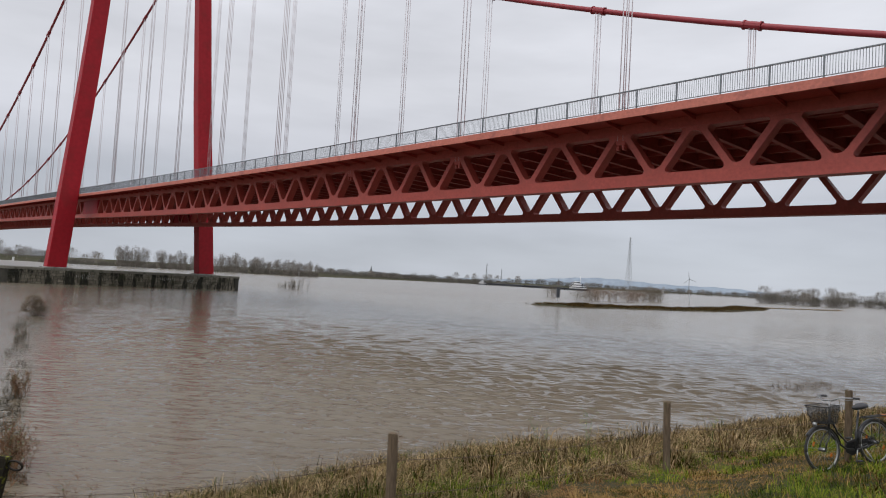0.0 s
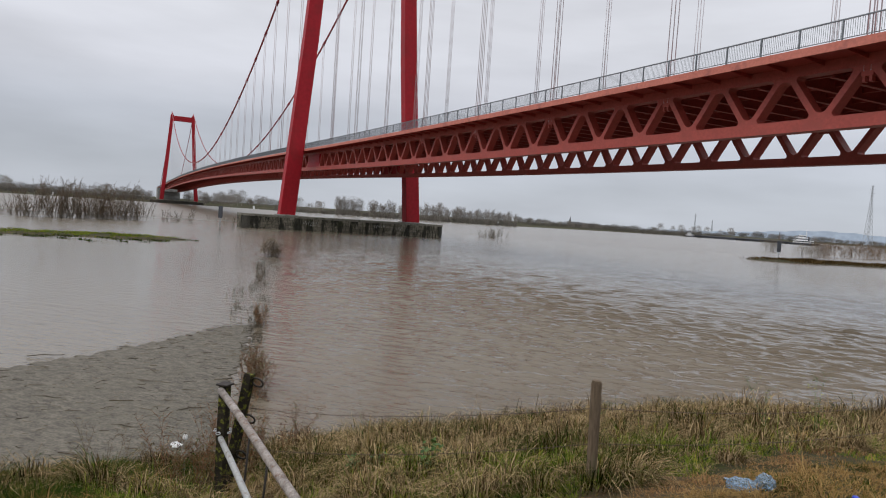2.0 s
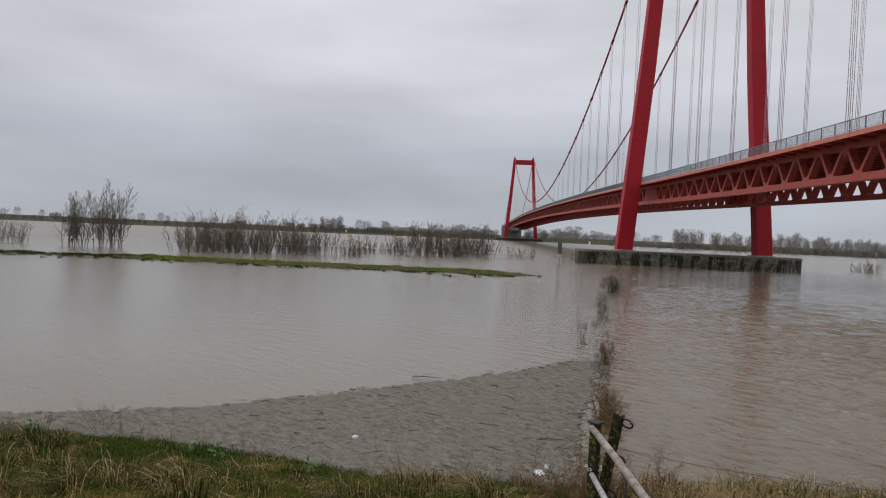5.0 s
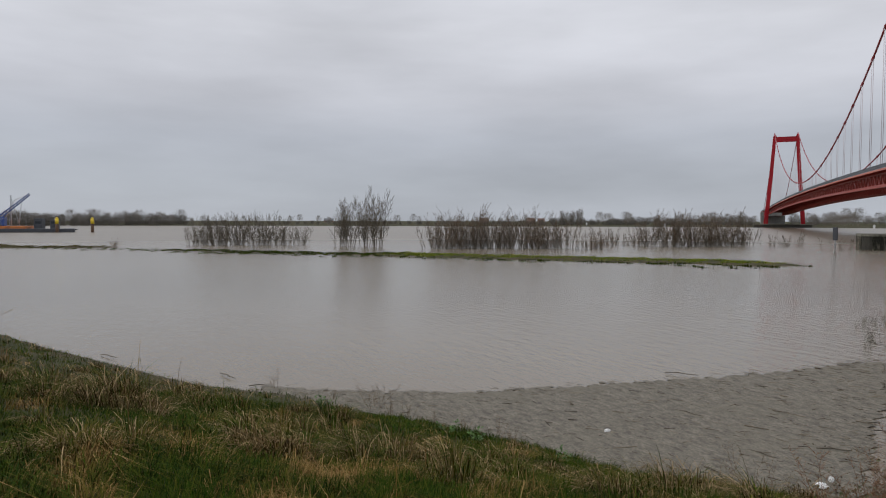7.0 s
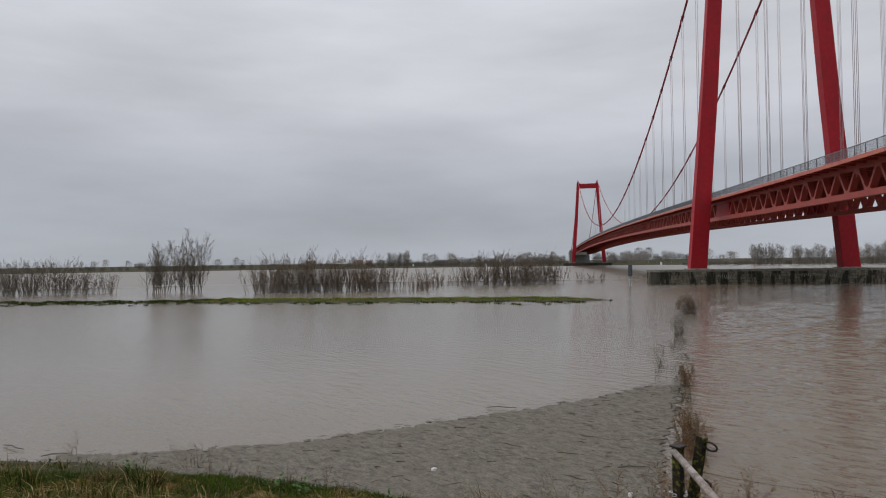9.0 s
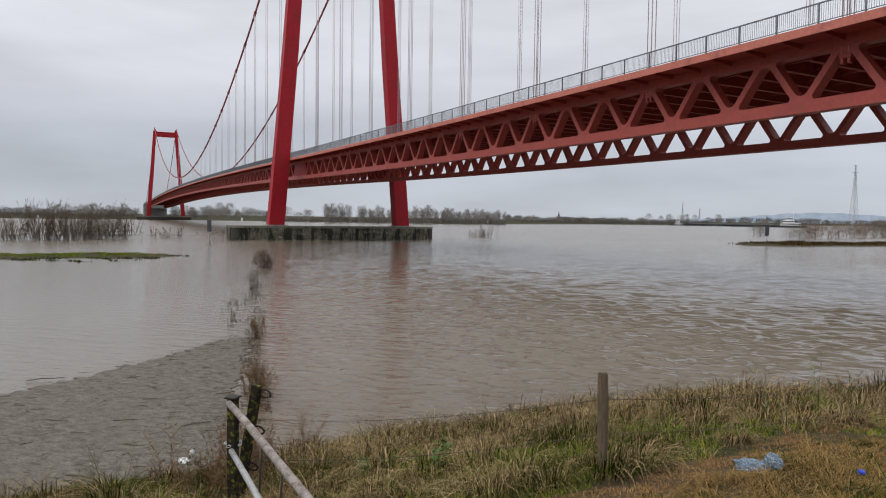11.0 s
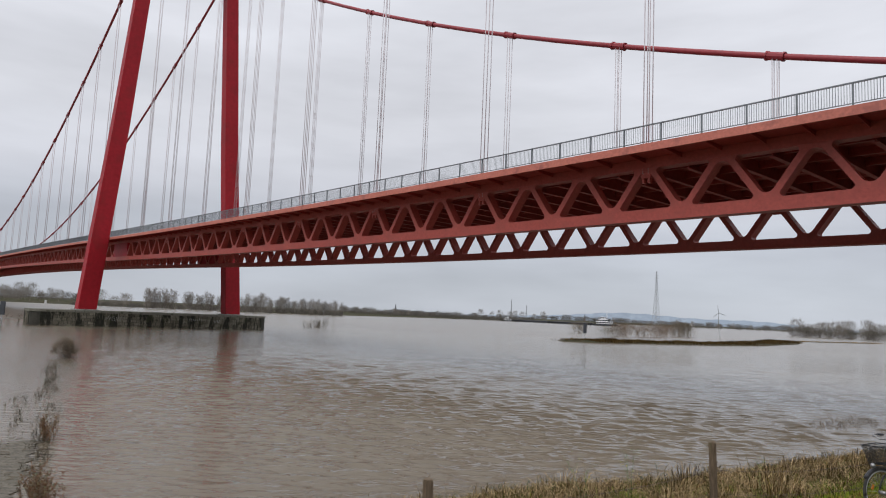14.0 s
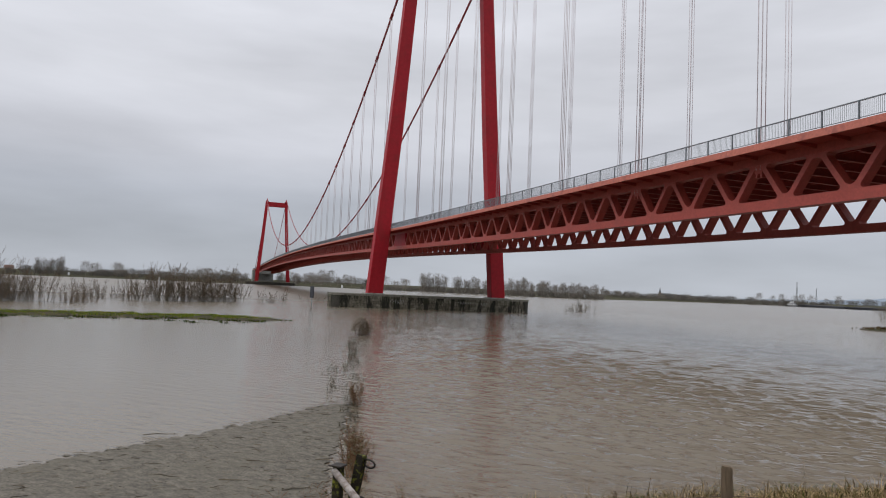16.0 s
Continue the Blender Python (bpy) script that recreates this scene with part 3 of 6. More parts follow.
# main cables, clamps and hangers
for y in (MIDDLE + HALF, MIDDLE - HALF):
    hang_us = [(23.40 + 15.15 * k if k < 8 else 23.14 + 15.32 * k) if y > MIDDLE else (22.75 + 15.35 * k if k < 8 else 22.75 + 15.32 * k) for k in range(-2, 51)]
    pts = [(u, y, cable_height(u)) for u in np.concatenate([np.arange(-14, S_NEAR, 5.05), np.linspace(S_NEAR, S_FAR, 100), np.arange(S_FAR + 5, 799, 5.05)])]
    tube("main_cable", pts, 0.27, M_CABLE, bridge, 10)
    for u in hang_us:
        if abs(u - S_NEAR) < 6 or abs(u - S_FAR) < 6:
            continue
        zc, zd = cable_height(u), rail_top(u) - 2.2
        if zc < zd + 3:
            continue
        sl = (cable_height(u + 1) - cable_height(u - 1)) / 2
        tubes("cable_clamp", [([(u - 0.75, y, zc - 0.75 * sl), (u + 0.75, y, zc + 0.75 * sl)], 0.36), ([(u - 0.75, y, zc - 0.75 * sl), (u - 0.62, y, zc - 0.62 * sl)], 0.42), ([(u + 0.62, y, zc + 0.62 * sl), (u + 0.75, y, zc + 0.75 * sl)], 0.42)], M_CABLE, bridge, 10, False)
        ropes = [([(u + i, y + j, zc + i * sl), (u + i, y + j, zd)], 0.036) for i, j in ((-0.2, -0.2), (0.2, -0.2), (-0.2, 0.2), (0.2, 0.2))]
        tubes("hanger", ropes, M_ROPE, bridge, 5)
        bm = bmesh.new()
        box(bm, (u - 0.36, y - 0.2, zd - 0.28), (u + 0.36, y + 0.2, zd + 0.1), 0.03)
        if y > MIDDLE:
            box(bm, (u - 0.28, y - 0.16, zd - 0.6), (u - 0.12, y + 0.16, zd - 0.2))
            box(bm, (u + 0.12, y - 0.16, zd - 0.6), (u + 0.28, y + 0.16, zd - 0.2))
        part("hanger_anchor", bm, M_TRUSS, bridge)

# pylons
for u in (S_NEAR, S_FAR):
    pylon = new("pylon")
    pylon.parent = bridge
    for s in (1, -1):
        bm = bmesh.new()
        rings = []
        for z, off, w, d in ((3.1, 14.45, 3.3, 2.7), (40, 11.4, 3.0, 2.5), (78.6, 8.75, 2.6, 2.3)):
            y = MIDDLE + s * off
            rings.append([bm.verts.new((u + i * d / 2, y + j * w / 2, z)) for i, j in ((-1, -1), (1, -1), (1, 1), (-1, 1))])
        for a, c in zip(rings[:-1], rings[1:]):
            for i in range(4):
                bm.faces.new((a[i], a[(i + 1) % 4], c[(i + 1) % 4], c[i]))
        bm.faces.new(rings[0][::-1])
        bm.faces.new(rings[-1])
        bmesh.ops.bevel(bm, geom=[e for e in bm.edges if abs(e.verts[0].co.z - e.verts[1].co.z) > 5], offset=0.08, segments=1, affect="EDGES")
        part("leg", bm, M_LEG, pylon)
        bm = bmesh.new()
        vs = [bm.verts.new((u + i, MIDDLE + s * 8.75 + j, z)) for i, j, z in ((-1.3, -1.35, 78.6), (1.3, -1.35, 78.6), (1.3, 1.35, 78.6), (-1.3, 1.35, 78.6), (-0.7, 0, 81.2), (0.7, 0, 81.2))]
        for q in ((3, 2, 1, 0), (0, 1, 5, 4), (2, 3, 4, 5), (1, 2, 5), (3, 0, 4)):
            bm.faces.new([vs[i] for i in q])
        part("saddle_housing", bm, M_LEG, pylon)
    bm = bmesh.new()
    box(bm, (u - 1.0, MIDDLE - 7.6, 73.8), (u + 1.0, MIDDLE + 7.6, 78.3), 0.06)
    part("top_beam", bm, M_LEG, pylon)
    h = rail_top(u)
    for s in (1, -1):
        bm = bmesh.new()
        box(bm, (u - 4.6, MIDDLE + s * HALF - 0.6, h - 4.58), (u + 4.6, MIDDLE + s * HALF + 0.245, h - 1.86))
        part("stiffened_web", bm, M_LEG, pylon)
    for s in (1, -1):
        bm = bmesh.new()
        box(bm, (u - 2.0, MIDDLE + s * 14.45 - 2.2, 2.9), (u + 2.0, MIDDLE + s * 14.45 + 2.2, 3.12), 0.05)
        part("base_plate", bm, M_CONC, pylon)

# pier under each pylon: coursed stone with a slab on top
def stone_pier(u, label, courses):
    pier = thing("pylon_pier", label, "pier", pose(0, 0, 0, 0, 0, TURN), group="bridge piers")
    half, depth, centre = 22.7, 4.0, -44.7
    ring = rounded([(u - depth, centre - half), (u + depth, centre - half), (u + depth, centre + half), (u - depth, centre + half)], (1.6, 1.6, 1.6, 1.6), 4)
    k = len(ring)
    V = [(x, y, z) for z in (-2.5, 2.55) for x, y in ring]
    F = [(i, (i + 1) % k, k + (i + 1) % k, k + i) for i in range(k)] + [tuple(range(k, 2 * k))]
    link_mesh("masonry_core", V, F, M_JOINT, pier)
    if not courses:
        courses_of = []
    else:
        courses_of = [(-0.9, 0.62), (-0.28, 0.60), (0.32, 0.58), (0.90, 0.56), (1.46, 0.55), (2.01, 0.52)]
    rng = random.Random(17)
    # stone blocks of the face and the two ends, each proud of the joints by its own depth
    for z, hh in courses_of:
        runs = [((u - depth, centre - half + 1.4), (u - depth, centre + half - 1.4)), ((u + depth - 1.4, centre + half), (u - depth + 1.4, centre + half)), ((u - depth + 1.4, centre - half), (u + depth - 1.4, centre - half))]
        for (ax, ay), (bx, by) in runs:
            length = math.hypot(bx - ax, by - ay)
            dx, dy = (bx - ax) / length, (by - ay) / length
            nx, ny = (-1, 0) if abs(dy) > 0.5 else (0, 1 if ay > centre else -1)
            q = -rng.uniform(0, 0.6)
            while q < length:
                w = rng.uniform(0.7, 1.25)
                lo_, hi_ = max(q, 0) + 0.02, min(q + w, length) - 0.02
                q += w
                if hi_ - lo_ < 0.15:
                    continue
                o = rng.uniform(0.03, 0.10)
                bm = bmesh.new()
                c = [(ax + dx * k + nx * e, ay + dy * k + ny * e) for k, e in ((lo_, -0.05), (hi_, -0.05), (hi_ - 0.03, o), (lo_ + 0.03, o))]
                vs = [bm.verts.new((x, y, zz)) for zz in (z + 0.02, z + hh - 0.02) for x, y in c]
                for f in ((0, 1, 2, 3), (7, 6, 5, 4), (0, 4, 5, 1), (1, 5, 6, 2), (2, 6, 7, 3), (3, 7, 4, 0)):
                    bm.faces.new([vs[i] for i in f])
                bmesh.ops.recalc_face_normals(bm, faces=list(bm.faces))
                part("stone_block", bm, M_STONE, pier)
    ring2 = rounded([(u - depth - 0.15, centre - half - 0.15), (u + depth + 0.15, centre - half - 0.15), (u + depth + 0.15, centre + half + 0.15), (u - depth - 0.15, centre + half + 0.15)], (1.7, 1.7, 1.7, 1.7), 4)
    V = [(x, y, z) for z in (2.5, 2.92) for x, y in ring2]
    link_mesh("coping_slab", V, F + [tuple(range(k - 1, -1, -1))], M_SLAB, pier)
    return pier


near_pier = stone_pier(S_NEAR, "weathered dark stone pier rising from the flood under the pylon", True)
far_pier = stone_pier(S_FAR, "low stone pier under the distant pylon", False)

# faded white scrawl on the pier's face: illegible, so plain strokes
M_SCRAWL = plain("faded_white_paint", (0.42, 0.42, 0.40), (0.60, 0.60, 0.57), 2.0, 0.8, fine=12, dirt=(0.2, 0.2, 0.18))
rng_s = random.Random(5)
for y0, y1, z0, z1, number in ((-34.2, -37.4, 1.0, 2.1, 9), (-49.6, -52.8, 1.3, 2.1, 8), (-55.2, -56.6, 0.9, 1.9, 4)):
    for i in range(number):
        y = y0 + (y1 - y0) * (i + 0.5) / number
        bm = bmesh.new()
        lean_s = rng_s.uniform(-0.12, 0.12)
        beam(bm, (S_NEAR - 4.11, y + lean_s, z0 + rng_s.uniform(0, 0.4)), (S_NEAR - 4.11, y - lean_s, z1 - rng_s.uniform(0, 0.3)), 0.02, rng_s.uniform(0.07, 0.14), (1, 0, 0))
        part("paint_stroke", bm, M_SCRAWL, near_pier)

# abutments
for u0, u1, label in ((-22.0, -8.2, "concrete abutment on the river bank under the bridge end"), (787.0, 815.0, "grey concrete abutment on the far bank")):
    ab = thing("abutment", label, "abutment", pose(0, 0, 0, 0, 0, TURN), group="abutments")
    bm = bmesh.new()
    h = rail_top(min(max((u0 + u1) / 2, U0), U1))
    box(bm, (u0, MIDDLE - 11.5, -1), (u1, MIDDLE + 11.5, h - 5.35 if u0 < 0 else h - 5.35), 0.1)
    part("bearing_wall", bm, M_CONC, ab)
    bm = bmesh.new()
    box(bm, (u0, MIDDLE - 11.5, h - 5.4), ((u0 + u1) / 2 - 3 if u0 < 0 else u1, MIDDLE + 11.5, h - 1.0), 0.1) if u0 < 0 else box(bm, (794, MIDDLE - 11.5, h - 5.4), (u1, MIDDLE + 11.5, h - 1.0), 0.1)
    part("back_wall", bm, M_CONC, ab)

# ---- bare winter trees ----


def grow(rng, out, p, d, length, r, level, lift, spread, kids, min_r, top=True):
    """Adds the segments of one limb and of its twigs to out."""
    n = 7 if top else (4 if level > 0 else 2)
    q = np.array(p, float)
    d = np.array(d, float)
    for i in range(n):
        d = d + rng.normal(0, 0.03 if top else 0.025, 3) + np.array([0, 0, lift * (0.03 if top else 0.07)])
        d /= np.linalg.norm(d)
        e = q + d * (length / n)
        ra, rb = r * (1 - 0.85 * i / n), r * (1 - 0.85 * (i + 1) / n)
        out.append((*q, *e, max(ra, min_r), max(rb, min_r * 0.8), level))
        if level > 0 and i > 0:
            for _ in range(kids):
                a = rng.uniform(0, 2 * math.pi)
                side = np.array([math.cos(a), math.sin(a), lift * 0.6])
                f = d * (1 - spread) + side * spread
                f /= np.linalg.norm(f)
                t = rng.uniform(0, 1)
                part_ = (1.0 - 0.55 * i / n) if top else 1.0
                grow(rng, out, q + (e - q) * t, f, length * part_ * rng.uniform(0.18, 0.40), max(rb * 0.45, min_r), level - 1, lift, spread, kids, min_r, False)
        q = e


def bare_tree(name, label, category, place, height, stems=1, splay=0.3, spread=0.45, kids=2, levels=3, min_r=0.010, lift=0.6, base=0.3, seed=0, trunk_mat=None, twig_mat=None, group="", sink=1.0):
    rng = np.random.RandomState(seed)
    out = []
    for k in range(stems):
        a = rng.uniform(0, 2 * math.pi)
        o = rng.uniform(0, base)
        h = height * rng.uniform(0.65, 1.0) if stems > 1 else height
        lean = splay * rng.uniform(0.2, 1.0)
        d = (math.cos(a) * lean, math.sin(a) * lean, 1.0)
        s = math.sqrt(1 + lean * lean)
        start = (math.cos(a) * o, math.sin(a) * o, -sink)
        grow(rng, out, start, np.array(d) / s, (h + sink) * (0.92 if levels > 1 else 1.0), 0.0056 * height + 0.014, levels, lift, spread, kids, min_r)
    rows = np.array(out)
    big = rows[:, 8] >= max(1, levels - 1)
    t = thing(name, label, category, pose(*place), group)
    v, q = sticks(rows[big][:, :8], 4)
    quads_mesh("trunk", v, q, trunk_mat or M_BARK, t)["kind"] = "stuff"
    v, q = sticks(rows[~big][:, :8], 3)
    quads_mesh("crown", v, q, twig_mat or M_TWIG, t)
    return t


# drowned willows on the old river edge: three forms of each kind are grown, the others copy them
willow_forms = {}


def willow_row(a, b, number, height, seed, label, mat=None, depth=2.0, **kw):
    rng = np.random.RandomState(seed)
    for i in range(number):
        f = (i + rng.uniform(0.2, 0.8)) / number
        x, y = a[0] + (b[0] - a[0]) * f + rng.uniform(-depth, depth), a[1] + (b[1] - a[1]) * f + rng.uniform(-0.8, 0.8)
        h = height * rng.uniform(0.55, 1.08)
        key = (label, i % 3)
        if key not in willow_forms:
            opts = dict(stems=19, splay=0.40, kids=2, levels=2, lift=0.22, spread=0.32, min_r=0.0085, base=2.5)
            opts.update(kw)
            willow_forms[key] = (bare_tree("willow", label, "tree", (x, y, 0.0), h, seed=seed * 31 + i, twig_mat=mat, group="drowned willows", **opts), h)
        else:
            src, h0 = willow_forms[key]
            ob = copy_thing(src, pose(0, 0, 0))
            k = h / h0
            ob.matrix_world = pose(x, y, 0.0, 0, 0, rng.uniform(0, 360)) @ Matrix.Diagonal((k * rng.uniform(0.85, 1.2), k * rng.uniform(0.85, 1.2), k, 1))


willow_row((-146, 8), (-140, 28.5), 12, 7.6, 1, "bare multi-stemmed willow standing in the flood")
willow_row((-130, 33), (-124.5, 42.5), 4, 12.2, 2, "tall bare willow standing in the flood beside the grass ridge", splay=0.24, kids=4, stems=8, base=1.1, spread=0.34, depth=1.0)
willow_row((-113, 47), (-105, 71), 20, 7.8, 3, "dense bare willow with reddish twigs in the flood", M_TWIG_RED)
willow_row((-100, 69), (-97, 74), 2, 3.6, 4, "low bare willow bush in the flood", M_TWIG_RED)
willow_row((-117, 88), (-113, 96), 3, 4.0, 5, "low bare willow bush in the flood", M_TWIG_RED)
willow_row((-107, 91), (-99, 112), 15, 7.9, 6, "dense bare willow with reddish twigs in the flood", M_TWIG_RED)
willow_row((-97, 115), (-94, 121), 3, 3.4, 7, "sparse drowned willow shoots in open water", stems=9, splay=0.5)
willow_row((-80.5, 110), (-77, 113), 2, 3.2, 8, "sparse drowned willow shoots beside a river marker", stems=4)
willow_row((-41, 176), (-37, 178.5), 3, 3.8, 9, "dome of drowned willow shoots in open water", stems=12, splay=0.6)
# far trees: a few built, the rest copies that share their meshes


def far_form(name, label, category, height, width, stems, twigs, low, seed, group, mat=None, thick=1.0):
    """A distant bare tree: stems, limbs and a haze of fine upswept twigs with an uneven outline."""
    rng = np.random.RandomState(seed)
    t = thing(name, label, category, pose(-600 - seed, 400, 1.0), group)
    segs = []
    heads = []
    for k in range(stems):
        a, o = rng.uniform(0, 6.28), width * 0.32 * math.sqrt(rng.rand()) * (stems > 1)
        x, y, h = math.cos(a) * o, math.sin(a) * o, height * rng.uniform(0.72, 0.97)
        lean = rng.normal(0, 0.05 * height, 2)
        r = 0.012 * height
        segs.append((x, y, -0.5, x + lean[0], y + lean[1], h, r, r * 0.3))
        heads.append((x + lean[0] * 0.6, y + lean[1] * 0.6, h))
        for _ in range(9):
            f, b_ = rng.uniform(0.2, 0.75), rng.uniform(0, 6.28)
            reach = width * rng.uniform(0.15, 0.40)
            q = (x + lean[0] * f, y + lean[1] * f, h * f)
            segs.append((*q, q[0] + math.cos(b_) * reach, q[1] + math.sin(b_) * reach, min(q[2] + reach * 1.1, h * 0.98), r * 0.4, r * 0.15))
    v, q = sticks(np.array(segs), 3)
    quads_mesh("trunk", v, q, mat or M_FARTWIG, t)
    heads = np.array(heads)[rng.randint(0, stems, twigs)]
    a, u = rng.uniform(0, 6.28, twigs), rng.uniform(low, 1.0, twigs)
    bulge = np.sqrt(np.clip(1 - ((u - 0.52) / 0.52) ** 2, 0.02, 1)) * (1 + 0.25 * np.sin(3 * a + seed) + rng.normal(0, 0.12, twigs))
    rad = (width * (0.5 if stems == 1 else 0.34)) * bulge * np.sqrt(rng.uniform(0.05, 1, twigs))
    c = np.stack([heads[:, 0] * 0.9 + np.cos(a) * rad, heads[:, 1] * 0.9 + np.sin(a) * rad, heads[:, 2] * u], -1)
    d = np.stack([np.cos(a) * 0.35, np.sin(a) * 0.35, np.full(twigs, 1.0)], -1) + rng.normal(0, 0.22, (twigs, 3))
    d /= np.linalg.norm(d, axis=1)[:, None]
    side = np.cross(d, rng.normal(0, 1, (twigs, 3)))
    side /= np.linalg.norm(side, axis=1)[:, None]
    ln, w = height * rng.uniform(0.08, 0.22, twigs)[:, None], (0.0034 * height + 0.012) * thick
    V = np.stack([c - side * w, c + side * w, c + d * ln], 1).reshape(-1, 3)
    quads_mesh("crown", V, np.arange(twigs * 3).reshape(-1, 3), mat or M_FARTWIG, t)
    return t


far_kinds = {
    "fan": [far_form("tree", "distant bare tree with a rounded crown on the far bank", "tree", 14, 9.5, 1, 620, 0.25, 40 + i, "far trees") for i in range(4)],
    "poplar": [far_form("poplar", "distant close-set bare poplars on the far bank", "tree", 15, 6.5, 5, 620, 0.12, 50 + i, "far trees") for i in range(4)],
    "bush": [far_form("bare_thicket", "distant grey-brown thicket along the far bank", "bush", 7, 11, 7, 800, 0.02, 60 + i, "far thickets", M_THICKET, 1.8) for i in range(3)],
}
# bushes behind the grassy island
for i, (x, y, h, mat) in enumerate(((46, 283, 5.0, M_TWIG), (47.5, 226, 4.4, M_TWIG), (56, 250, 5.2, M_TWIG_RED), (62, 258, 5.5, M_TWIG_RED), (68, 262, 5.8, M_TWIG_RED), (75, 268, 5.6, M_TWIG_RED), (82, 280, 5.4, M_TWIG_RED), (90, 296, 6.0, M_TWIG), (96, 306, 7.6, M_TWIG), (101, 310, 6.6, M_TWIG))):
    t = far_form("willow_bush", "bare brownish willow bush behind the grassy island", "bush", h, 11, 10, 620, 0.0, 90 + i, "island bushes", mat)
    t.matrix_world = pose(x, y - 6, -0.1)

rng_far = random.Random(7)
used_far = set()


def far_tree(kind, az, dist, size):
    """Stands a tree at a bearing (degrees left of ahead) and distance."""
    x, y = -math.sin(radians(az)) * dist, math.cos(radians(az)) * dist
    z = float(ground_height(np.array([x]), np.array([y]))[0])
    src = rng_far.choice(far_kinds[kind])
    full = {"fan": 14, "poplar": 15, "bush": 7}[kind]
    k = size / full
    if src.name not in used_far:
        used_far.add(src.name)
        ob = src
    else:
        ob = copy_thing(src, pose(0, 0, 0))
    ob.matrix_world = pose(x, y, max(z, -0.2) - 0.2, 0, 0, rng_far.uniform(0, 360)) @ Matrix.Diagonal((k * rng_far.uniform(0.9, 1.15), k * rng_far.uniform(0.9, 1.15), k, 1))


def far_group(kind, az0, az1, dist, size, number, deep=25.0):
    for i in range(number):
        az = az0 + (az1 - az0) * (i + rng_far.uniform(0.1, 0.9)) / number
        far_tree(kind, az, dist + rng_far.uniform(-deep, deep), size * rng_far.uniform(0.75, 1.1))


# bearings from the camera's first place, along the far bank
far_group("fan", 29.6, 27.0, 540, 13, 4)
far_group("poplar", 26.3, 23.9, 545, 17, 6, 5)
far_group("poplar", 23.4, 20.2, 550, 15, 8, 5)
far_group("poplar", 18.9, 17.0, 555, 16, 6, 5)
far_group("poplar", 16.8, 10.8, 590, 13, 26, 15)
far_group("bush", 31.5, 10.6, 580, 4.5, 60, 15)
far_group("fan", 10.4, 3.0, 860, 9, 12)
far_group("bush", 10.6, -6.0, 900, 9, 60)
far_group("fan", -1.0, -7.0, 1150, 16, 8)
far_group("bush", -6.0, -27.0, 1700, 14, 60, 200)
far_group("fan", -10, -24.0, 1500, 15, 10, 200)
far_group("fan", 38.6, 31.8, 760, 16, 12, 40)
far_group("bush", 38.6, 30.5, 780, 9, 14, 40)
far_group("fan", 36.9, 34.4, 610, 14, 4, 8)
far_group("bush", 52, 41.0, 760, 9, 26, 30)
far_group("fan", 47, 40.6, 745, 14, 13, 30)
far_group("fan", 53.2, 49.6, 700, 17, 4, 8)
far_group("bush", 58, 50, 720, 8, 12, 20)
far_group("poplar", 56.0, 54.2, 720, 17, 6, 3)
far_group("bush", 106, 41, 735, 5.0, 110, 25)
far_group("fan", 104, 58, 790, 11, 40, 40)
far_group("bush", 103, 87.5, 720, 12, 34, 20)
far_group("fan", 103, 87.5, 725, 15, 26, 20)
# the drowned wood on the open side of the island
far_group("fan", -25.9, -31.5, 590, 14, 14, 20)
far_group("bush", -25.9, -31.5, 580, 9, 12, 20)
far_group("fan", -31.5, -36.5, 760, 16, 12, 20)
far_group("bush", -31.5, -36.5, 750, 9, 10, 20)

# ---- near bank: fence, gate, bicycle, litter ----
M_POST = plain("weathered_wood", (0.055, 0.04, 0.026), (0.21, 0.155, 0.105), 4.0, 0.9, fine=45, bump=0.6, dist=0.006, dirt=(0.09, 0.095, 0.045), stretch=(1, 1, 0.15), spec=0.15)
M_OLDPOST = plain("lichened_dark_wood", (0.014, 0.012, 0.009), (0.040, 0.033, 0.024), 6.0, 0.9, fine=50, bump=0.6, dist=0.006, dirt=(0.24, 0.25, 0.03), spec=0.12)
M_PIPE = plain("flaking_pipe", (0.09, 0.062, 0.048), (0.42, 0.38, 0.35), 7.0, 0.75, 0.1, fine=55, bump=0.4, dist=0.004, dirt=(0.15, 0.075, 0.04))
M_PIPE2 = plain("pale_pipe", (0.33, 0.34, 0.34), (0.47, 0.47, 0.46), 7.0, 0.65, 0.2, fine=55, bump=0.3, dist=0.004, dirt=(0.20, 0.15, 0.11))
M_IRON = plain("dark_iron", (0.025, 0.022, 0.02), (0.06, 0.05, 0.042), 9.0, 0.6, 0.7, fine=60)
M_WIRE = plain("rusty_wire", (0.09, 0.06, 0.045), (0.15, 0.11, 0.085), 9.0, 0.7, 0.5, fine=60)
M_CHAIN = plain("chain_steel", (0.45, 0.45, 0.46), (0.62, 0.62, 0.63), 9.0, 0.4, 0.8, fine=60)
M_BLACK = plain("black_paint", (0.012, 0.012, 0.013), (0.022, 0.022, 0.024), 9.0, 0.32, fine=60, bump=0.05)
M_RUBBER = plain("tyre_rubber", (0.022, 0.021, 0.02), (0.045, 0.042, 0.038), 9.0, 0.85, fine=80)
M_ALU = plain("bare_aluminium", (0.30, 0.30, 0.30), (0.42, 0.42, 0.42), 9.0, 0.35, 0.85, fine=70, bump=0.05)
M_VINYL = plain("black_vinyl", (0.02, 0.02, 0.024), (0.035, 0.035, 0.04), 9.0, 0.45, fine=90)
M_ORANGE = plain("reflector_orange", (0.40, 0.11, 0.015), (0.50, 0.15, 0.02), 20.0, 0.25, fine=120, bump=0.0)
M_PLASTIC, n, l, b = material("thin_clear_plastic", 0.12)
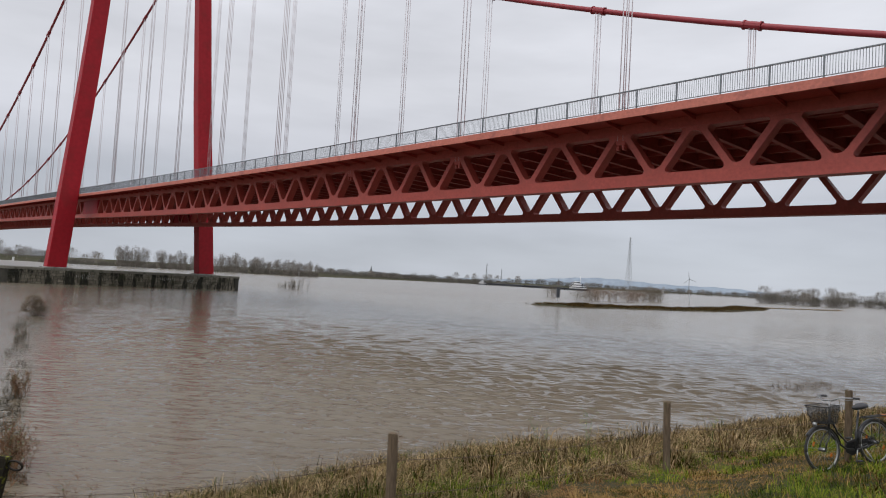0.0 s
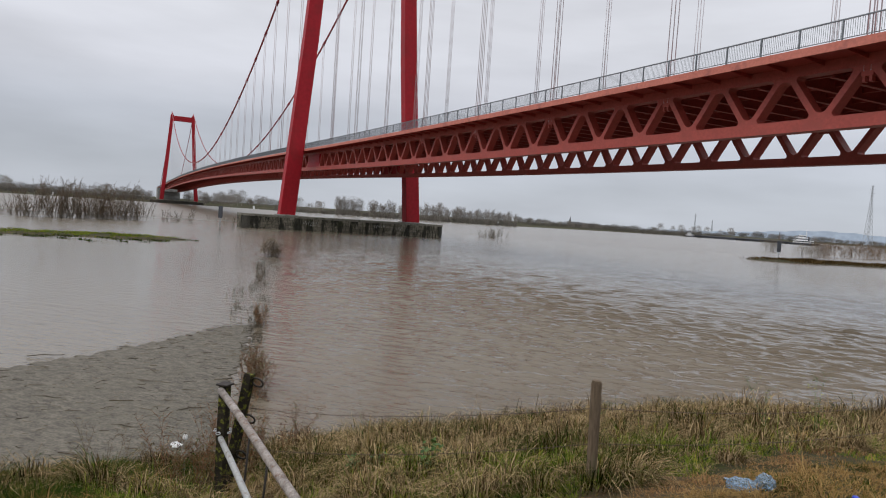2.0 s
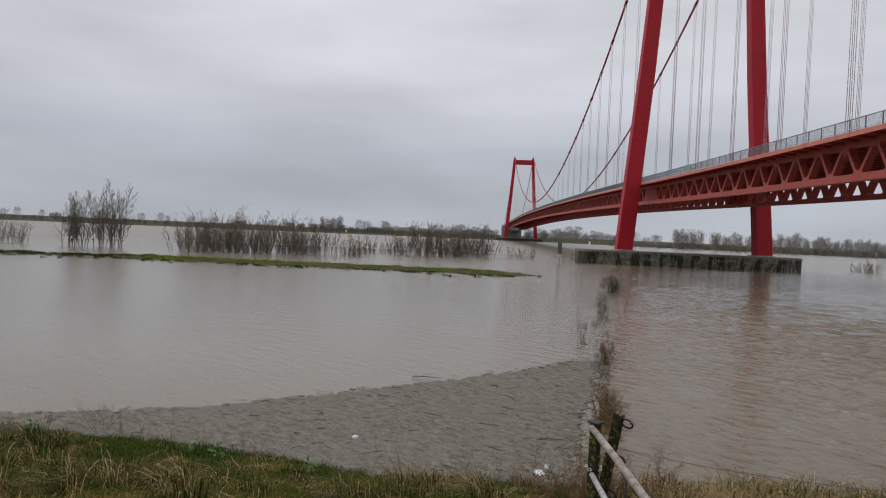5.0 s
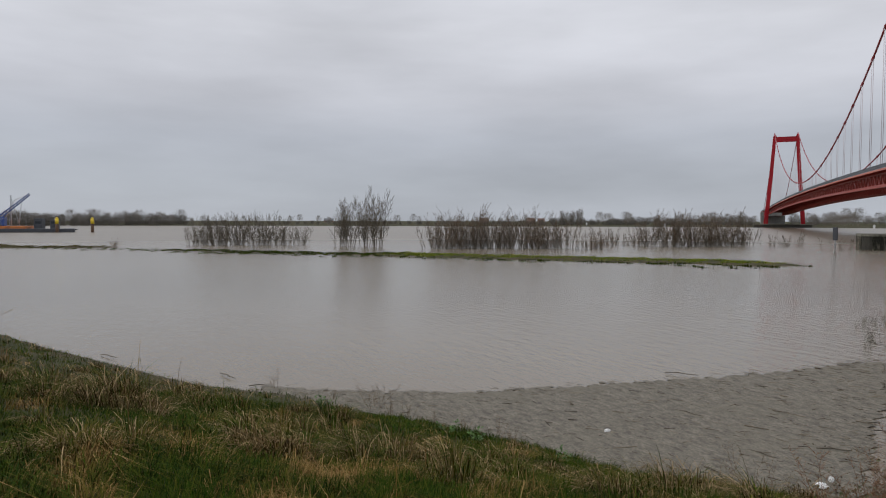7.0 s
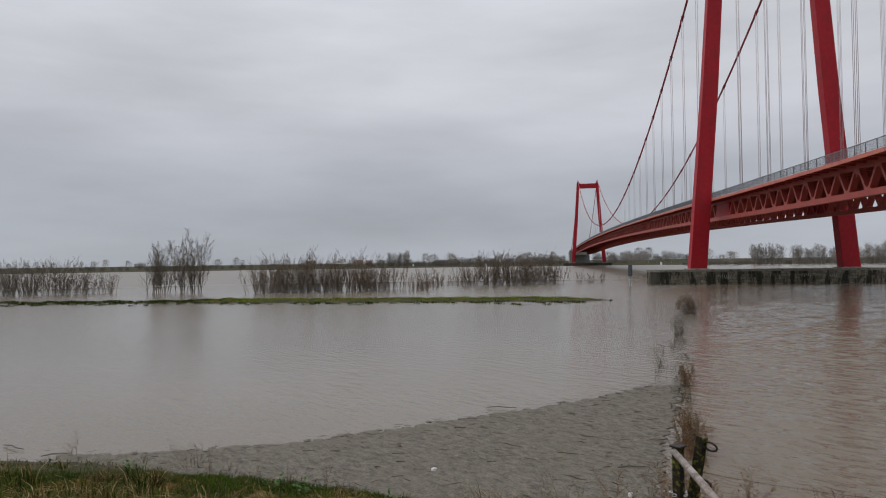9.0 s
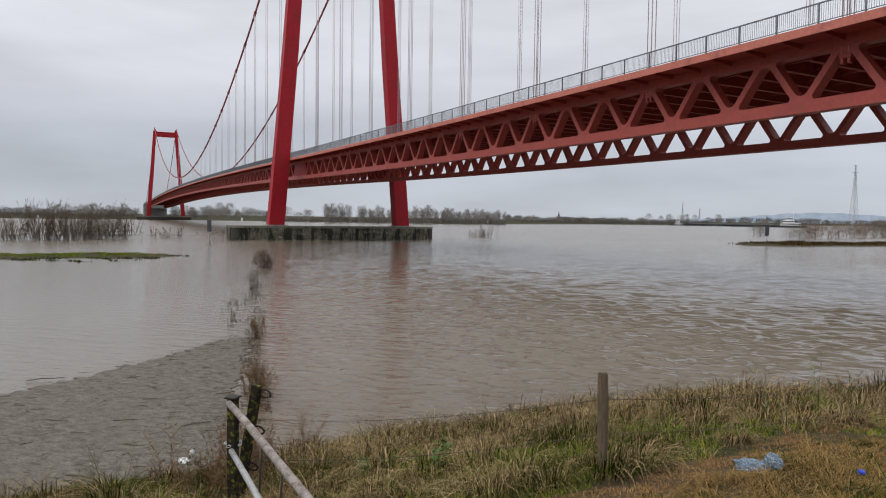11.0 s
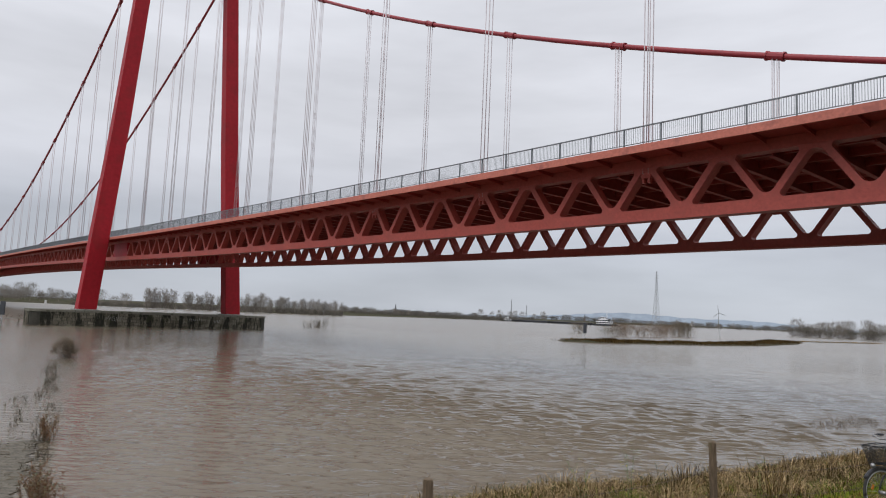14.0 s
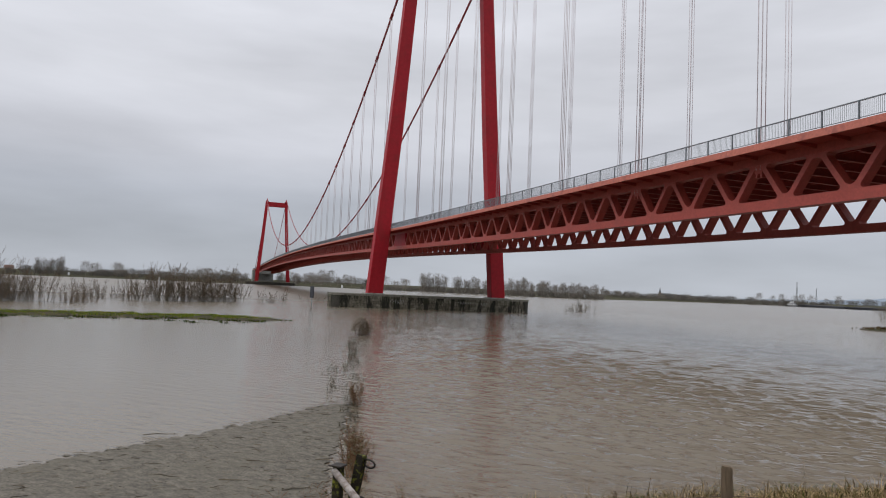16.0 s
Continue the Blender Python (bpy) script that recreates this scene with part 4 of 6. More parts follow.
b.inputs["Base Color"].default_value = (0.42, 0.56, 0.70, 1)
b.inputs["Transmission Weight"].default_value = 0.75
M_WHITE = plain("white_plastic", (0.5, 0.5, 0.49), (0.68, 0.68, 0.66), 8.0, 0.4, fine=60, bump=0.1)
M_BLUE = plain("blue_plastic", (0.02, 0.05, 0.45), (0.03, 0.08, 0.6), 20.0, 0.35, fine=90, bump=0.05)


def gz(x, y):
    return float(ground_height(np.array([float(x)]), np.array([float(y)]))[0])


def uneven_post(name, height, r, mat, parent, rng, lean=(0, 0), square=False, deep=0.4):
    """A post from under the ground up, with a worn head."""
    sides = 4 if square else 9
    V, F, zs = [], [], [-deep, 0.0, height * 0.35, height * 0.7, height - 0.02, height]
    for i, z in enumerate(zs):
        k = 0.9 if i == len(zs) - 1 else 1.0
        for j in range(sides):
            a = 2 * math.pi * (j + 0.5) / sides
            q = r * k * (math.sqrt(2) if square else 1) * rng.uniform(0.95, 1.05)
            V.append((math.cos(a) * q + lean[0] * z, math.sin(a) * q + lean[1] * z, z + (rng.uniform(-0.012, 0.012) if i == len(zs) - 1 else 0)))
    for i in range(len(zs) - 1):
        for j in range(sides):
            a, c = i * sides + j, i * sides + (j + 1) % sides
            F.append((a, c, c + sides, a + sides))
    F.append(tuple(range((len(zs) - 1) * sides, len(zs) * sides)))
    return link_mesh(name, V, F, mat, parent)


rng_post = random.Random(3)
fence_at = [(-0.36, 6.42, 0.93, 0.050), (3.68, 10.42, 1.16, 0.055), (6.66, 10.66, 1.22, 0.055)]
for x, y, h, r in fence_at:
    top = {-0.36: 3.58, 3.68: 3.37, 6.66: 3.68}[x]
    z = gz(x, y)
    p = thing("fence_post", "weathered round wooden fence post in rough grass", "fence post", pose(x, y, z), "fence posts")
    uneven_post("post", top - z, r, M_POST, p, rng_post, (rng_post.uniform(-0.03, 0.03), rng_post.uniform(-0.02, 0.02)))

# gate posts, lichened, one leaning, with iron hanging rings
gate = thing("gate_post", "upright dark lichened gate post with flat iron cap", "gate post", pose(-5.28, 7.72, 1.2), "gate posts")
uneven_post("post", 1.36, 0.056, M_OLDPOST, gate, rng_post, square=True)
bm = bmesh.new()
box(bm, (-0.085, -0.085, 1.36), (0.085, 0.085, 1.385), 0.006)
part("cap", bm, M_IRON, gate)
lean = thing("gate_post", "leaning dark gate post with yellow lichen and iron rings", "gate post", pose(-5.33, 7.98, 1.25), "gate posts")
uneven_post("post", 1.45, 0.056, M_OLDPOST, lean, rng_post, (0.19, -0.02), True)
for z in (1.34, 0.82, 0.30):
    cx = 0.19 * z + 0.055
    ring = [(cx + 0.085 - 0.085 * math.cos(a), -0.02 - 0.03 * math.sin(a), z + 0.065 * math.sin(a)) for a in np.linspace(0, 2 * math.pi, 15)]
    tube("ring", ring, 0.014, M_IRON, lean, 6)
pipe_gate = thing("pipe_gate", "low barrier of two long flaking steel pipes chained to a post", "gate", pose(0, 0, 0))
tube("upper_pipe", [(-5.3, 7.66, 2.50), (-4.5, 6.9, 2.49), (-3.4, 5.85, 2.44), (-2.45, 4.95, 2.40)], [0.046, 0.047, 0.047, 0.047], M_PIPE, pipe_gate, 10)
tube("lower_pipe", [(-5.24, 7.62, 1.87), (-4.6, 6.95, 1.88), (-3.9, 6.2, 1.90), (-3.2, 5.45, 1.92)], [0.037, 0.038, 0.038, 0.038], M_PIPE2, pipe_gate, 10)
for f in (0.42, 0.62, 0.85):
    a = Vector((-5.3, 7.66, 2.49)).lerp(Vector((-2.45, 4.95, 2.40)), f)
    tube("strut", [a, (a.x - 0.05, a.y - 0.05, gz(a.x, a.y) - 0.2)], 0.012, M_IRON, pipe_gate, 6)
links = []
for i in range(8):
    a = i / 7 * 1.5 * math.pi
    c = Vector((-5.28 + 0.105 * math.cos(a), 7.72 + 0.105 * math.sin(a), 1.93 + 0.02 * math.sin(2 * a)))
    d = Vector((-math.sin(a), math.cos(a), 0.15))
    up = Vector((0, 0, 1)) if i % 2 else Vector((math.cos(a), math.sin(a), 0))
    links.append(([c + d * (0.036 * math.cos(b)) + up * (0.017 * math.sin(b)) for b in np.linspace(0, 2 * math.pi, 11)], 0.006))
for k in links:
    tubes("chain_link", [k], M_CHAIN, pipe_gate, 5)

# two strands of barbed wire along the fence
wire_posts = [(-5.1, 7.96), (-0.36, 6.42), (3.68, 10.42), (6.66, 10.66)]
wires = thing("wire_fence", "rusty barbed wire strands strung between the fence posts", "wire fence", pose(0, 0, 0))
for up0, up1 in ((0.95, 0.70), (0.38, 0.36)):
    pts = []
    for (ax, ay), (bx, by) in zip(wire_posts[:-1], wire_posts[1:]):
        za, zb = (1.25 if ax == -5.1 else gz(ax, ay)) + (up0 if ax == -5.1 else up1), gz(bx, by) + up1
        for f in np.linspace(0, 1, 12)[:-1]:
            pts.append((ax + (bx - ax) * f, ay + (by - ay) * f + 0.05, za + (zb - za) * f - 0.10 * 4 * f * (1 - f)))
    strand = tube("strand", pts, 0.0035, M_WIRE, wires, 5)
    barbs = []
    for (a, c) in zip(pts[:-1], pts[1:]):
        for f in np.arange(0.1, 1.0, 0.28):
            m = Vector(a).lerp(Vector(c), f)
            barbs.append((*(m - Vector((0, 0.012, 0.022))), *(m + Vector((0, 0.012, 0.022))), 0.0035, 0.002))
    v, q = sticks(barbs, 3)
    ob = quads_mesh("barb_line", v, q, M_WIRE, wires)
    ob["kind"] = "stuff"


# bicycle: local x forward from the rear hub, y to its left, z up
def bicycle(m):
    bike = thing("bicycle", "old black step-through bicycle with wire basket leaning on a post", "bicycle", m)
    R, WB = 0.345, 1.08

    def wheel(x):
        w = new("wheel")
        w.parent = bike
        w.matrix_local = pose(x, 0, R)
        circle = [(math.cos(a) * (R - 0.02), 0, math.sin(a) * (R - 0.02)) for a in np.linspace(0, 2 * math.pi, 41)]
        tube("tyre", circle, 0.02, M_RUBBER, w, 8)
        rim = [(math.cos(a) * (R - 0.046), 0, math.sin(a) * (R - 0.046)) for a in np.linspace(0, 2 * math.pi, 41)]
        tube("rim", rim, 0.012, M_ALU, w, 6)
        tube("hub", [(0, -0.05, 0), (0, 0.05, 0)], 0.028, M_ALU, w, 10)
        for k in range(28):
            a = 2 * math.pi * k / 28
            c = a + (0.35 if k % 2 else -0.35)
            s = 0.035 if k % 4 < 2 else -0.035
            tube("spoke", [(0.025 * math.cos(c), s, 0.025 * math.sin(c)), ((R - 0.05) * math.cos(a), 0, (R - 0.05) * math.sin(a))], 0.0014, M_ALU, w, 3)
        for k in range(2):
            bm = bmesh.new()
            box(bm, (-0.035, -0.008, -0.016), (0.035, 0.008, 0.016), 0.004)
            o = part("reflector", bm, M_ORANGE, w)
            o.matrix_local = pose(0.16 * (1 - 2 * k), 0, 0.10 * (1 - 2 * k), 0, 60, 0)
        return w

    wheel(0.0)
    wheel(WB)
    head_low, head_top = Vector((WB - 0.16, 0, 0.60)), Vector((WB - 0.23, 0, 0.86))
    crank = Vector((0.45, 0, 0.28))
    seat_low, seat_top = Vector((0.38, 0, 0.47)), Vector((0.27, 0, 0.82))
    tubes("frame", [([crank, (0.60, 0, 0.30), (0.74, 0, 0.40), head_low], 0.017), ([(0.40, 0, 0.42), (0.58, 0, 0.40), (0.74, 0, 0.56), head_top - Vector((0, 0, 0.05))], 0.015), ([crank, seat_low, seat_top], 0.016), ([crank + Vector((0, 0.04, 0)), (0, 0.06, R)], 0.010), ([crank - Vector((0, 0.04, 0)), (0, -0.06, R)], 0.010), ([seat_low + Vector((-0.03, 0.02, 0.1)), (0, 0.06, R)], 0.008), ([seat_low + Vector((-0.03, -0.02, 0.1)), (0, -0.06, R)], 0.008), ([head_low, head_top], 0.02)], M_BLACK, bike, 8)
    tubes("fork", [([head_low, head_low + Vector((0.03, 0.05, -0.05)), (WB - 0.05, 0.055, 0.45), (WB, 0.055, R)], 0.011), ([head_low, head_low + Vector((0.03, -0.05, -0.05)), (WB - 0.05, -0.055, 0.45), (WB, -0.055, R)], 0.011)], M_BLACK, bike, 8)
    stem = head_top + Vector((-0.02, 0, 0.20))
    tube("stem", [head_top, stem], 0.013, M_ALU, bike, 8)
    tube("handlebar", [stem + Vector((-0.26, 0.29, 0.02)), stem + Vector((-0.12, 0.28, 0.04)), stem + Vector((0.02, 0.20, 0.05)), stem + Vector((0.04, 0.08, 0.0)), stem + Vector((0.0, 0, 0)), stem + Vector((0.04, -0.08, 0.0)), stem + Vector((0.02, -0.20, 0.05)), stem + Vector((-0.12, -0.28, 0.04)), stem + Vector((-0.26, -0.29, 0.02))], 0.011, M_ALU, bike, 8)
    for s in (1, -1):
        tube("grip", [stem + Vector((-0.27, s * 0.29, 0.02)), stem + Vector((-0.15, s * 0.283, 0.038))], 0.017, M_VINYL, bike, 8)
        tube("brake_lever", [stem + Vector((-0.02, s * 0.25, 0.02)), stem + Vector((-0.18, s * 0.26, 0.0))], 0.006, M_ALU, bike, 6)
        tube("crank_arm", [crank + Vector((0, s * 0.06, 0)), crank + Vector((s * 0.06, s * 0.07, -s * 0.15))], 0.010, M_ALU, bike, 6)
        bm = bmesh.new()
        box(bm, (-0.045, -0.035, -0.012), (0.045, 0.035, 0.012), 0.004)
        o = part("pedal", bm, M_RUBBER, bike)
        o.matrix_local = pose(0.45 + s * 0.06, s * 0.12, 0.28 - s * 0.15)
    bm = bmesh.new()
    bmesh.ops.create_uvsphere(bm, u_segments=16, v_segments=10, radius=1.0)
    for v in bm.verts:
        x, y, z = v.co
        wide = 0.5 - 0.5 * math.tanh(2.2 * (x - 0.1))
        v.co = Vector((0.24 + x * 0.15, y * (0.035 + 0.085 * wide), 0.90 + z * 0.045 + (0.02 * wide)))
    part("saddle", bm, M_VINYL, bike, smooth=True)
    tube("seat_post", [seat_top, (0.255, 0, 0.88)], 0.012, M_ALU, bike, 8)
    # mudguards
    for x, a0, a1 in ((0.0, 10, 175), (WB, 40, 175)):
        V, F, A = [], [], np.radians(np.linspace(a0, a1, 16))
        for a in A:
            for w, q in ((-0.03, 0.0), (0.0, 0.012), (0.03, 0.0)):
                V.append((x + math.cos(a) * (R + 0.012 + q), w, R + math.sin(a) * (R + 0.012 + q)))
        for i in range(len(A) - 1):
            for j in range(2):
                F.append((i * 3 + j, i * 3 + j + 1, i * 3 + j + 4, i * 3 + j + 3))
        o = link_mesh("mudguard", V, F, M_BLACK, bike, smooth=True)
        o.modifiers.new("thick", "SOLIDIFY").thickness = 0.004
    # rack
    tubes("rack", [([(0.22, s * 0.06, 0.735), (-0.24, s * 0.06, 0.735)], 0.007) for s in (1, 0, -1)] + [([(x, 0.06, 0.735), (x, -0.06, 0.735)], 0.006) for x in (0.2, 0.05, -0.1, -0.23)] + [([(-0.08, s * 0.06, 0.735), (0, s * 0.07, R)], 0.006) for s in (1, -1)], M_BLACK, bike, 6)
    bm = bmesh.new()
    box(bm, (-0.28, -0.04, 0.70), (-0.245, 0.04, 0.745), 0.006)
    part("rear_light", bm, M_ORANGE, bike)
    # chain guard
    bm = bmesh.new()
    vs = [bm.verts.new((x, y, z)) for y in (-0.06, -0.045) for x, z in ((-0.05, R - 0.05), (0.45, 0.18), (0.56, 0.24), (0.55, 0.36), (0.45, 0.40), (-0.05, R + 0.06))]
    bm.faces.new(vs[:6][::-1])
    bm.faces.new(vs[6:])
    for i in range(6):
        bm.faces.new((vs[i], vs[(i + 1) % 6], vs[6 + (i + 1) % 6], vs[6 + i]))
    part("chain_guard", bm, M_BLACK, bike)
    tube("kickstand", [(0.30, 0.07, 0.28), (0.20, 0.16, 0.02)], 0.008, M_ALU, bike, 6)
    # wire basket on the handlebar
    basket = new("basket")
    basket.parent = bike
    basket.matrix_local = pose(WB - 0.10, 0, 0.735)
    lo, hi = (0.11, 0.14), (0.145, 0.185)

    def rect(z, f):
        a, c = lo[0] + (hi[0] - lo[0]) * f, lo[1] + (hi[1] - lo[1]) * f
        return [(-a, -c, z), (a, -c, z), (a, c, z), (-a, c, z), (-a, -c, z)]

    tube("rim_wire", rect(0.26, 1.0), 0.007, M_BLACK, basket, 6)
    wires_b = []
    for i in range(13):
        z = 0.26 * i / 13
        r = rect(z, i / 13)
        wires_b += [(*r[k], *r[k + 1], 0.0022, 0.0022) for k in range(4)]
    for i in range(21):
        f = i / 20 * 2 - 1
        for s in (1, -1):
            wires_b.append((f * lo[0], s * lo[1], 0, f * hi[0], s * hi[1], 0.26, 0.0022, 0.0022))
            wires_b.append((s * lo[0], f * lo[1], 0, s * hi[0], f * hi[1], 0.26, 0.0022, 0.0022))
            wires_b.append((f * lo[0], lo[1], 0, f * lo[0], -lo[1], 0, 0.0022, 0.0022))
    v, q = sticks(wires_b, 4)
    quads_mesh("wire_mesh", v, q, M_BLACK, basket)
    bm = bmesh.new()
    bmesh.ops.create_uvsphere(bm, u_segments=12, v_segments=8, radius=0.035)
    o = part("headlamp", bm, M_ALU, bike, smooth=True)
    o.matrix_local = pose(WB + 0.09, 0, 0.73)
    return bike


rear, front = Vector((6.99, 10.43, 0)), Vector((5.99, 10.10, 0))
heading = math.degrees(math.atan2(front.y - rear.y, front.x - rear.x))
zr, zf = gz(rear.x, rear.y), gz(front.x, front.y)
bicycle(pose(rear.x, rear.y, zr - 0.02, 0, 0, heading) @ pose(0, 0, 0, 0, -math.degrees(math.atan2(zf - zr, 1.08)), 0) @ pose(0, 0, 0, 6, 0, 0))


def crumpled(name, label, category, place, size, mat, seed, bottle=True):
    """A crushed thin plastic bottle or bag."""
    rng = np.random.RandomState(seed)
    t = thing(name, label, category, pose(place[0], place[1], gz(*place[:2]) + place[2], 0, 0, rng.uniform(0, 360)))
    bm = bmesh.new()
    bmesh.ops.create_icosphere(bm, subdivisions=3, radius=1.0)
    for v in bm.verts:
        p = v.co.copy()
        k = 1 + 0.35 * noise.noise(p * 2.3 + Vector((seed, 0, 0))) + 0.18 * noise.noise(p * 6 + Vector((0, seed, 0)))
        v.co = Vector((p.x * size[0], p.y * size[1], p.z * size[2])) * k
    part("crushed_body", bm, mat, t)
    return t


crumpled("plastic_bottle", "crushed clear plastic bottle lying on dry grass", "bottle", (0.86, 5.98, 0.06), (0.125, 0.065, 0.055), M_PLASTIC, 4)
crumpled("plastic_bottle", "second crushed clear plastic bottle beside the first", "bottle", (1.04, 6.02, 0.06), (0.08, 0.065, 0.075), M_PLASTIC, 9)
for x, y in ((1.72, 6.1), (1.95, 5.75)):
    crumpled("blue_litter", "small blue plastic scrap in dry grass", "litter", (x, y, 0.04), (0.032, 0.025, 0.02), M_BLUE, int(x * 10))


def float_litter(name, label, x, y, size, seed):
    t = crumpled(name, label, "litter", (x, y, 0.0), size, M_WHITE, seed)
    t.location.z = 0.06
    return t


float_litter("floating_litter", "white plastic litter on the floating debris", -13.0, 9.5, (0.08, 0.06, 0.06), 5)
float_litter("floating_bag", "white plastic bag caught at the debris edge", -8.75, 11.2, (0.15, 0.10, 0.035), 6)
float_litter("floating_bag", "white plastic scrap caught at the debris edge", -8.85, 11.6, (0.06, 0.05, 0.07), 8)

# ---- floating debris behind the drowned hedge ----
MAT_EDGE = [(-21.6, 2.2), (-19.6, 4.7), (-17.9, 8.2), (-17.3, 11.6), (-16.6, 15.4), (-16.1, 19.6), (-16.1, 23.6), (-15.0, 24.0), (-12.0, 18.6), (-10.4, 15.6), (-8.6, 12.6), (-7.4, 11.2), (-9.0, 9.6), (-10.6, 7.8), (-12.6, 6.8), (-16.5, 4.4), (-20, 2.4)]


def inside(px, py, poly):
    out = np.zeros(px.shape, bool)
    for (ax, ay), (bx, by) in zip(poly, poly[1:] + poly[:1]):
        if ay != by:
            out ^= ((ay > py) != (by > py)) & (px < (bx - ax) * (py - ay) / (by - ay) + ax)
    return out


m_mat, n, l, b = material("floating_debris", 0.8, 0.0, 0.35)
big, mid, tiny = noise_node(n, l, 0.5, 5.0), noise_node(n, l, 3.0, 6.0, (1, 1.7, 1), 0.7), noise_node(n, l, 16.0, 4.0)
c1 = ramp_node(n, l, mid.outputs["Fac"], ((0.32, (0.070, 0.063, 0.050)), (0.5, (0.135, 0.122, 0.098)), (0.68, (0.19, 0.172, 0.14))))
c2 = mix_node(n, l, 0.5, c1.outputs[0], ramp_node(n, l, tiny.outputs["Fac"], ((0.35, (0.35, 0.34, 0.32)), (0.62, (1.3, 1.25, 1.2)))).outputs[0], "MULTIPLY")
c3 = mix_node(n, l, ramp_node(n, l, big.outputs["Fac"], ((0.5, (0, 0, 0)), (0.7, (0.5, 0.5, 0.5)))).outputs[0], c2.outputs[0], (0.125, 0.112, 0.084))
l.new(c3.outputs[0], b.inputs["Base Color"])
bump_node(n, l, b, mid.outputs["Fac"], 0.9, 0.06)
step = 0.2
xs, ys = np.arange(-35, -7, step), np.arange(-7, 25, step)
PX, PY = np.meshgrid(xs, ys, indexing="ij")
wob = 0.25 * smooth_noise(PX, PY, 1.5, 21)
ok = inside(PX + wob, PY + wob, MAT_EDGE)
dm, _ = poly_distance(PX, PY, MAT_EDGE + MAT_EDGE[:1])
PZ = np.where(ok, 0.012 + 0.05 * np.clip(dm / 1.5, 0, 1) + 0.018 * smooth_noise(PX, PY, 0.5, 22), 0.004)
# thin out into single scraps towards the bank
thin = np.random.RandomState(4).rand(*PX.shape) < np.clip((dm + 0.1) / 0.5, 0.25, 1)
cell = ok[:-1, :-1] & ok[1:, :-1] & ok[1:, 1:] & ok[:-1, 1:] & thin[:-1, :-1]
flat = np.arange(PX.size).reshape(PX.shape)
fq = np.stack([flat[:-1, :-1], flat[1:, :-1], flat[1:, 1:], flat[:-1, 1:]], -1)[cell]
keep, inv = np.unique(fq, return_inverse=True)
mat_ob = quads_mesh("floating_debris", np.stack([PX, PY, PZ], -1).reshape(-1, 3)[keep], inv.reshape(-1, 4), m_mat)
mat_ob.data.shade_smooth()
tagged(mat_ob, "grey-brown mat of floating reed scraps and silt foam on the flood", "flotsam", kind="stuff")

rng = np.random.RandomState(12)
M_STICK = varied("driftwood", ((0.04, 0.03, 0.022), (0.10, 0.075, 0.05), (0.17, 0.14, 0.10), (0.24, 0.20, 0.15)), 0.9)
cx, cy = rng.uniform(-35, -7, 9000), rng.uniform(-7, 25, 9000)
good = inside(cx, cy, MAT_EDGE)
cx, cy = cx[good], cy[good]
ln, a = rng.gamma(1.6, 0.035, len(cx)) + 0.02, rng.normal(0.5, 0.7, len(cx))
big = rng.rand(len(cx)) < 0.006
ln[big] *= 3.5
zz = rng.uniform(0.045, 0.085, len(cx))
r = 0.004 + ln * 0.03 * rng.uniform(0.5, 1.3, len(cx))
segs = np.stack([cx - np.cos(a) * ln, cy - np.sin(a) * ln, zz, cx + np.cos(a) * ln, cy + np.sin(a) * ln, zz + rng.uniform(-0.01, 0.02, len(cx)), r, r * 0.6], -1)
v, q = sticks(segs, 4)
tagged(quads_mesh("drift_scraps", v, q, M_STICK), "dark sticks, reed stems and scraps strewn over the floating mat", "flotsam", kind="stuff")
for i, (x, y, deg, length) in enumerate(((-16.9, 15.5, 40, 1.0), (-13.4, 12.4, 15, 0.9), (-10.4, 11.6, 10, 0.8), (-10.0, 13.3, 50, 0.7), (-22.5, 1.8, 20, 1.0), (-20.8, 2.6, 70, 0.7), (-27.5, -1.9, 30, 1.1), (-6.0, 13.4, 12, 0.9), (-4.2, 15.0, 20, 0.8), (-14.6, 16.5, 60, 0.5))):
    t = thing("drift_stick", "dark waterlogged stick afloat near the bank", "stick", pose(x, y, 0.05, 0, 0, deg), "drift sticks")
    tube("stem", [(-length / 2, 0, 0), (-length * 0.1, 0.03, 0.03), (length * 0.2, -0.02, 0.02), (length / 2, 0.05, 0.0)], [0.016, 0.02, 0.017, 0.008], M_BARK, t, 6)

pole = thing("drift_pole", "long dark waterlogged pole afloat along the shore", "pole", pose(0, 0, 0))
tube("stem", [(-7.4, 11.84, 0.03), (-6.1, 12.95, 0.06), (-4.6, 14.0, 0.05), (-3.2, 15.07, 0.04)], [0.03, 0.035, 0.03, 0.02], M_BARK, pole, 7)

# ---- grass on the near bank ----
# this dark green also carries the dimmer exposure of the left bank in its colour
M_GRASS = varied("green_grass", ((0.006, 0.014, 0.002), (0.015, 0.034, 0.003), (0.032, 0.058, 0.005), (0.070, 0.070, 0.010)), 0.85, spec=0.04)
M_OLIVE = varied("olive_grass", ((0.026, 0.032, 0.005), (0.060, 0.058, 0.010), (0.115, 0.092, 0.020), (0.040, 0.030, 0.008)), 0.85, spec=0.04)
M_STRAW = varied("dry_grass", ((0.111, 0.058, 0.018), (0.215, 0.130, 0.046), (0.325, 0.215, 0.091), (0.143, 0.078, 0.023)), 0.85, spec=0.05)

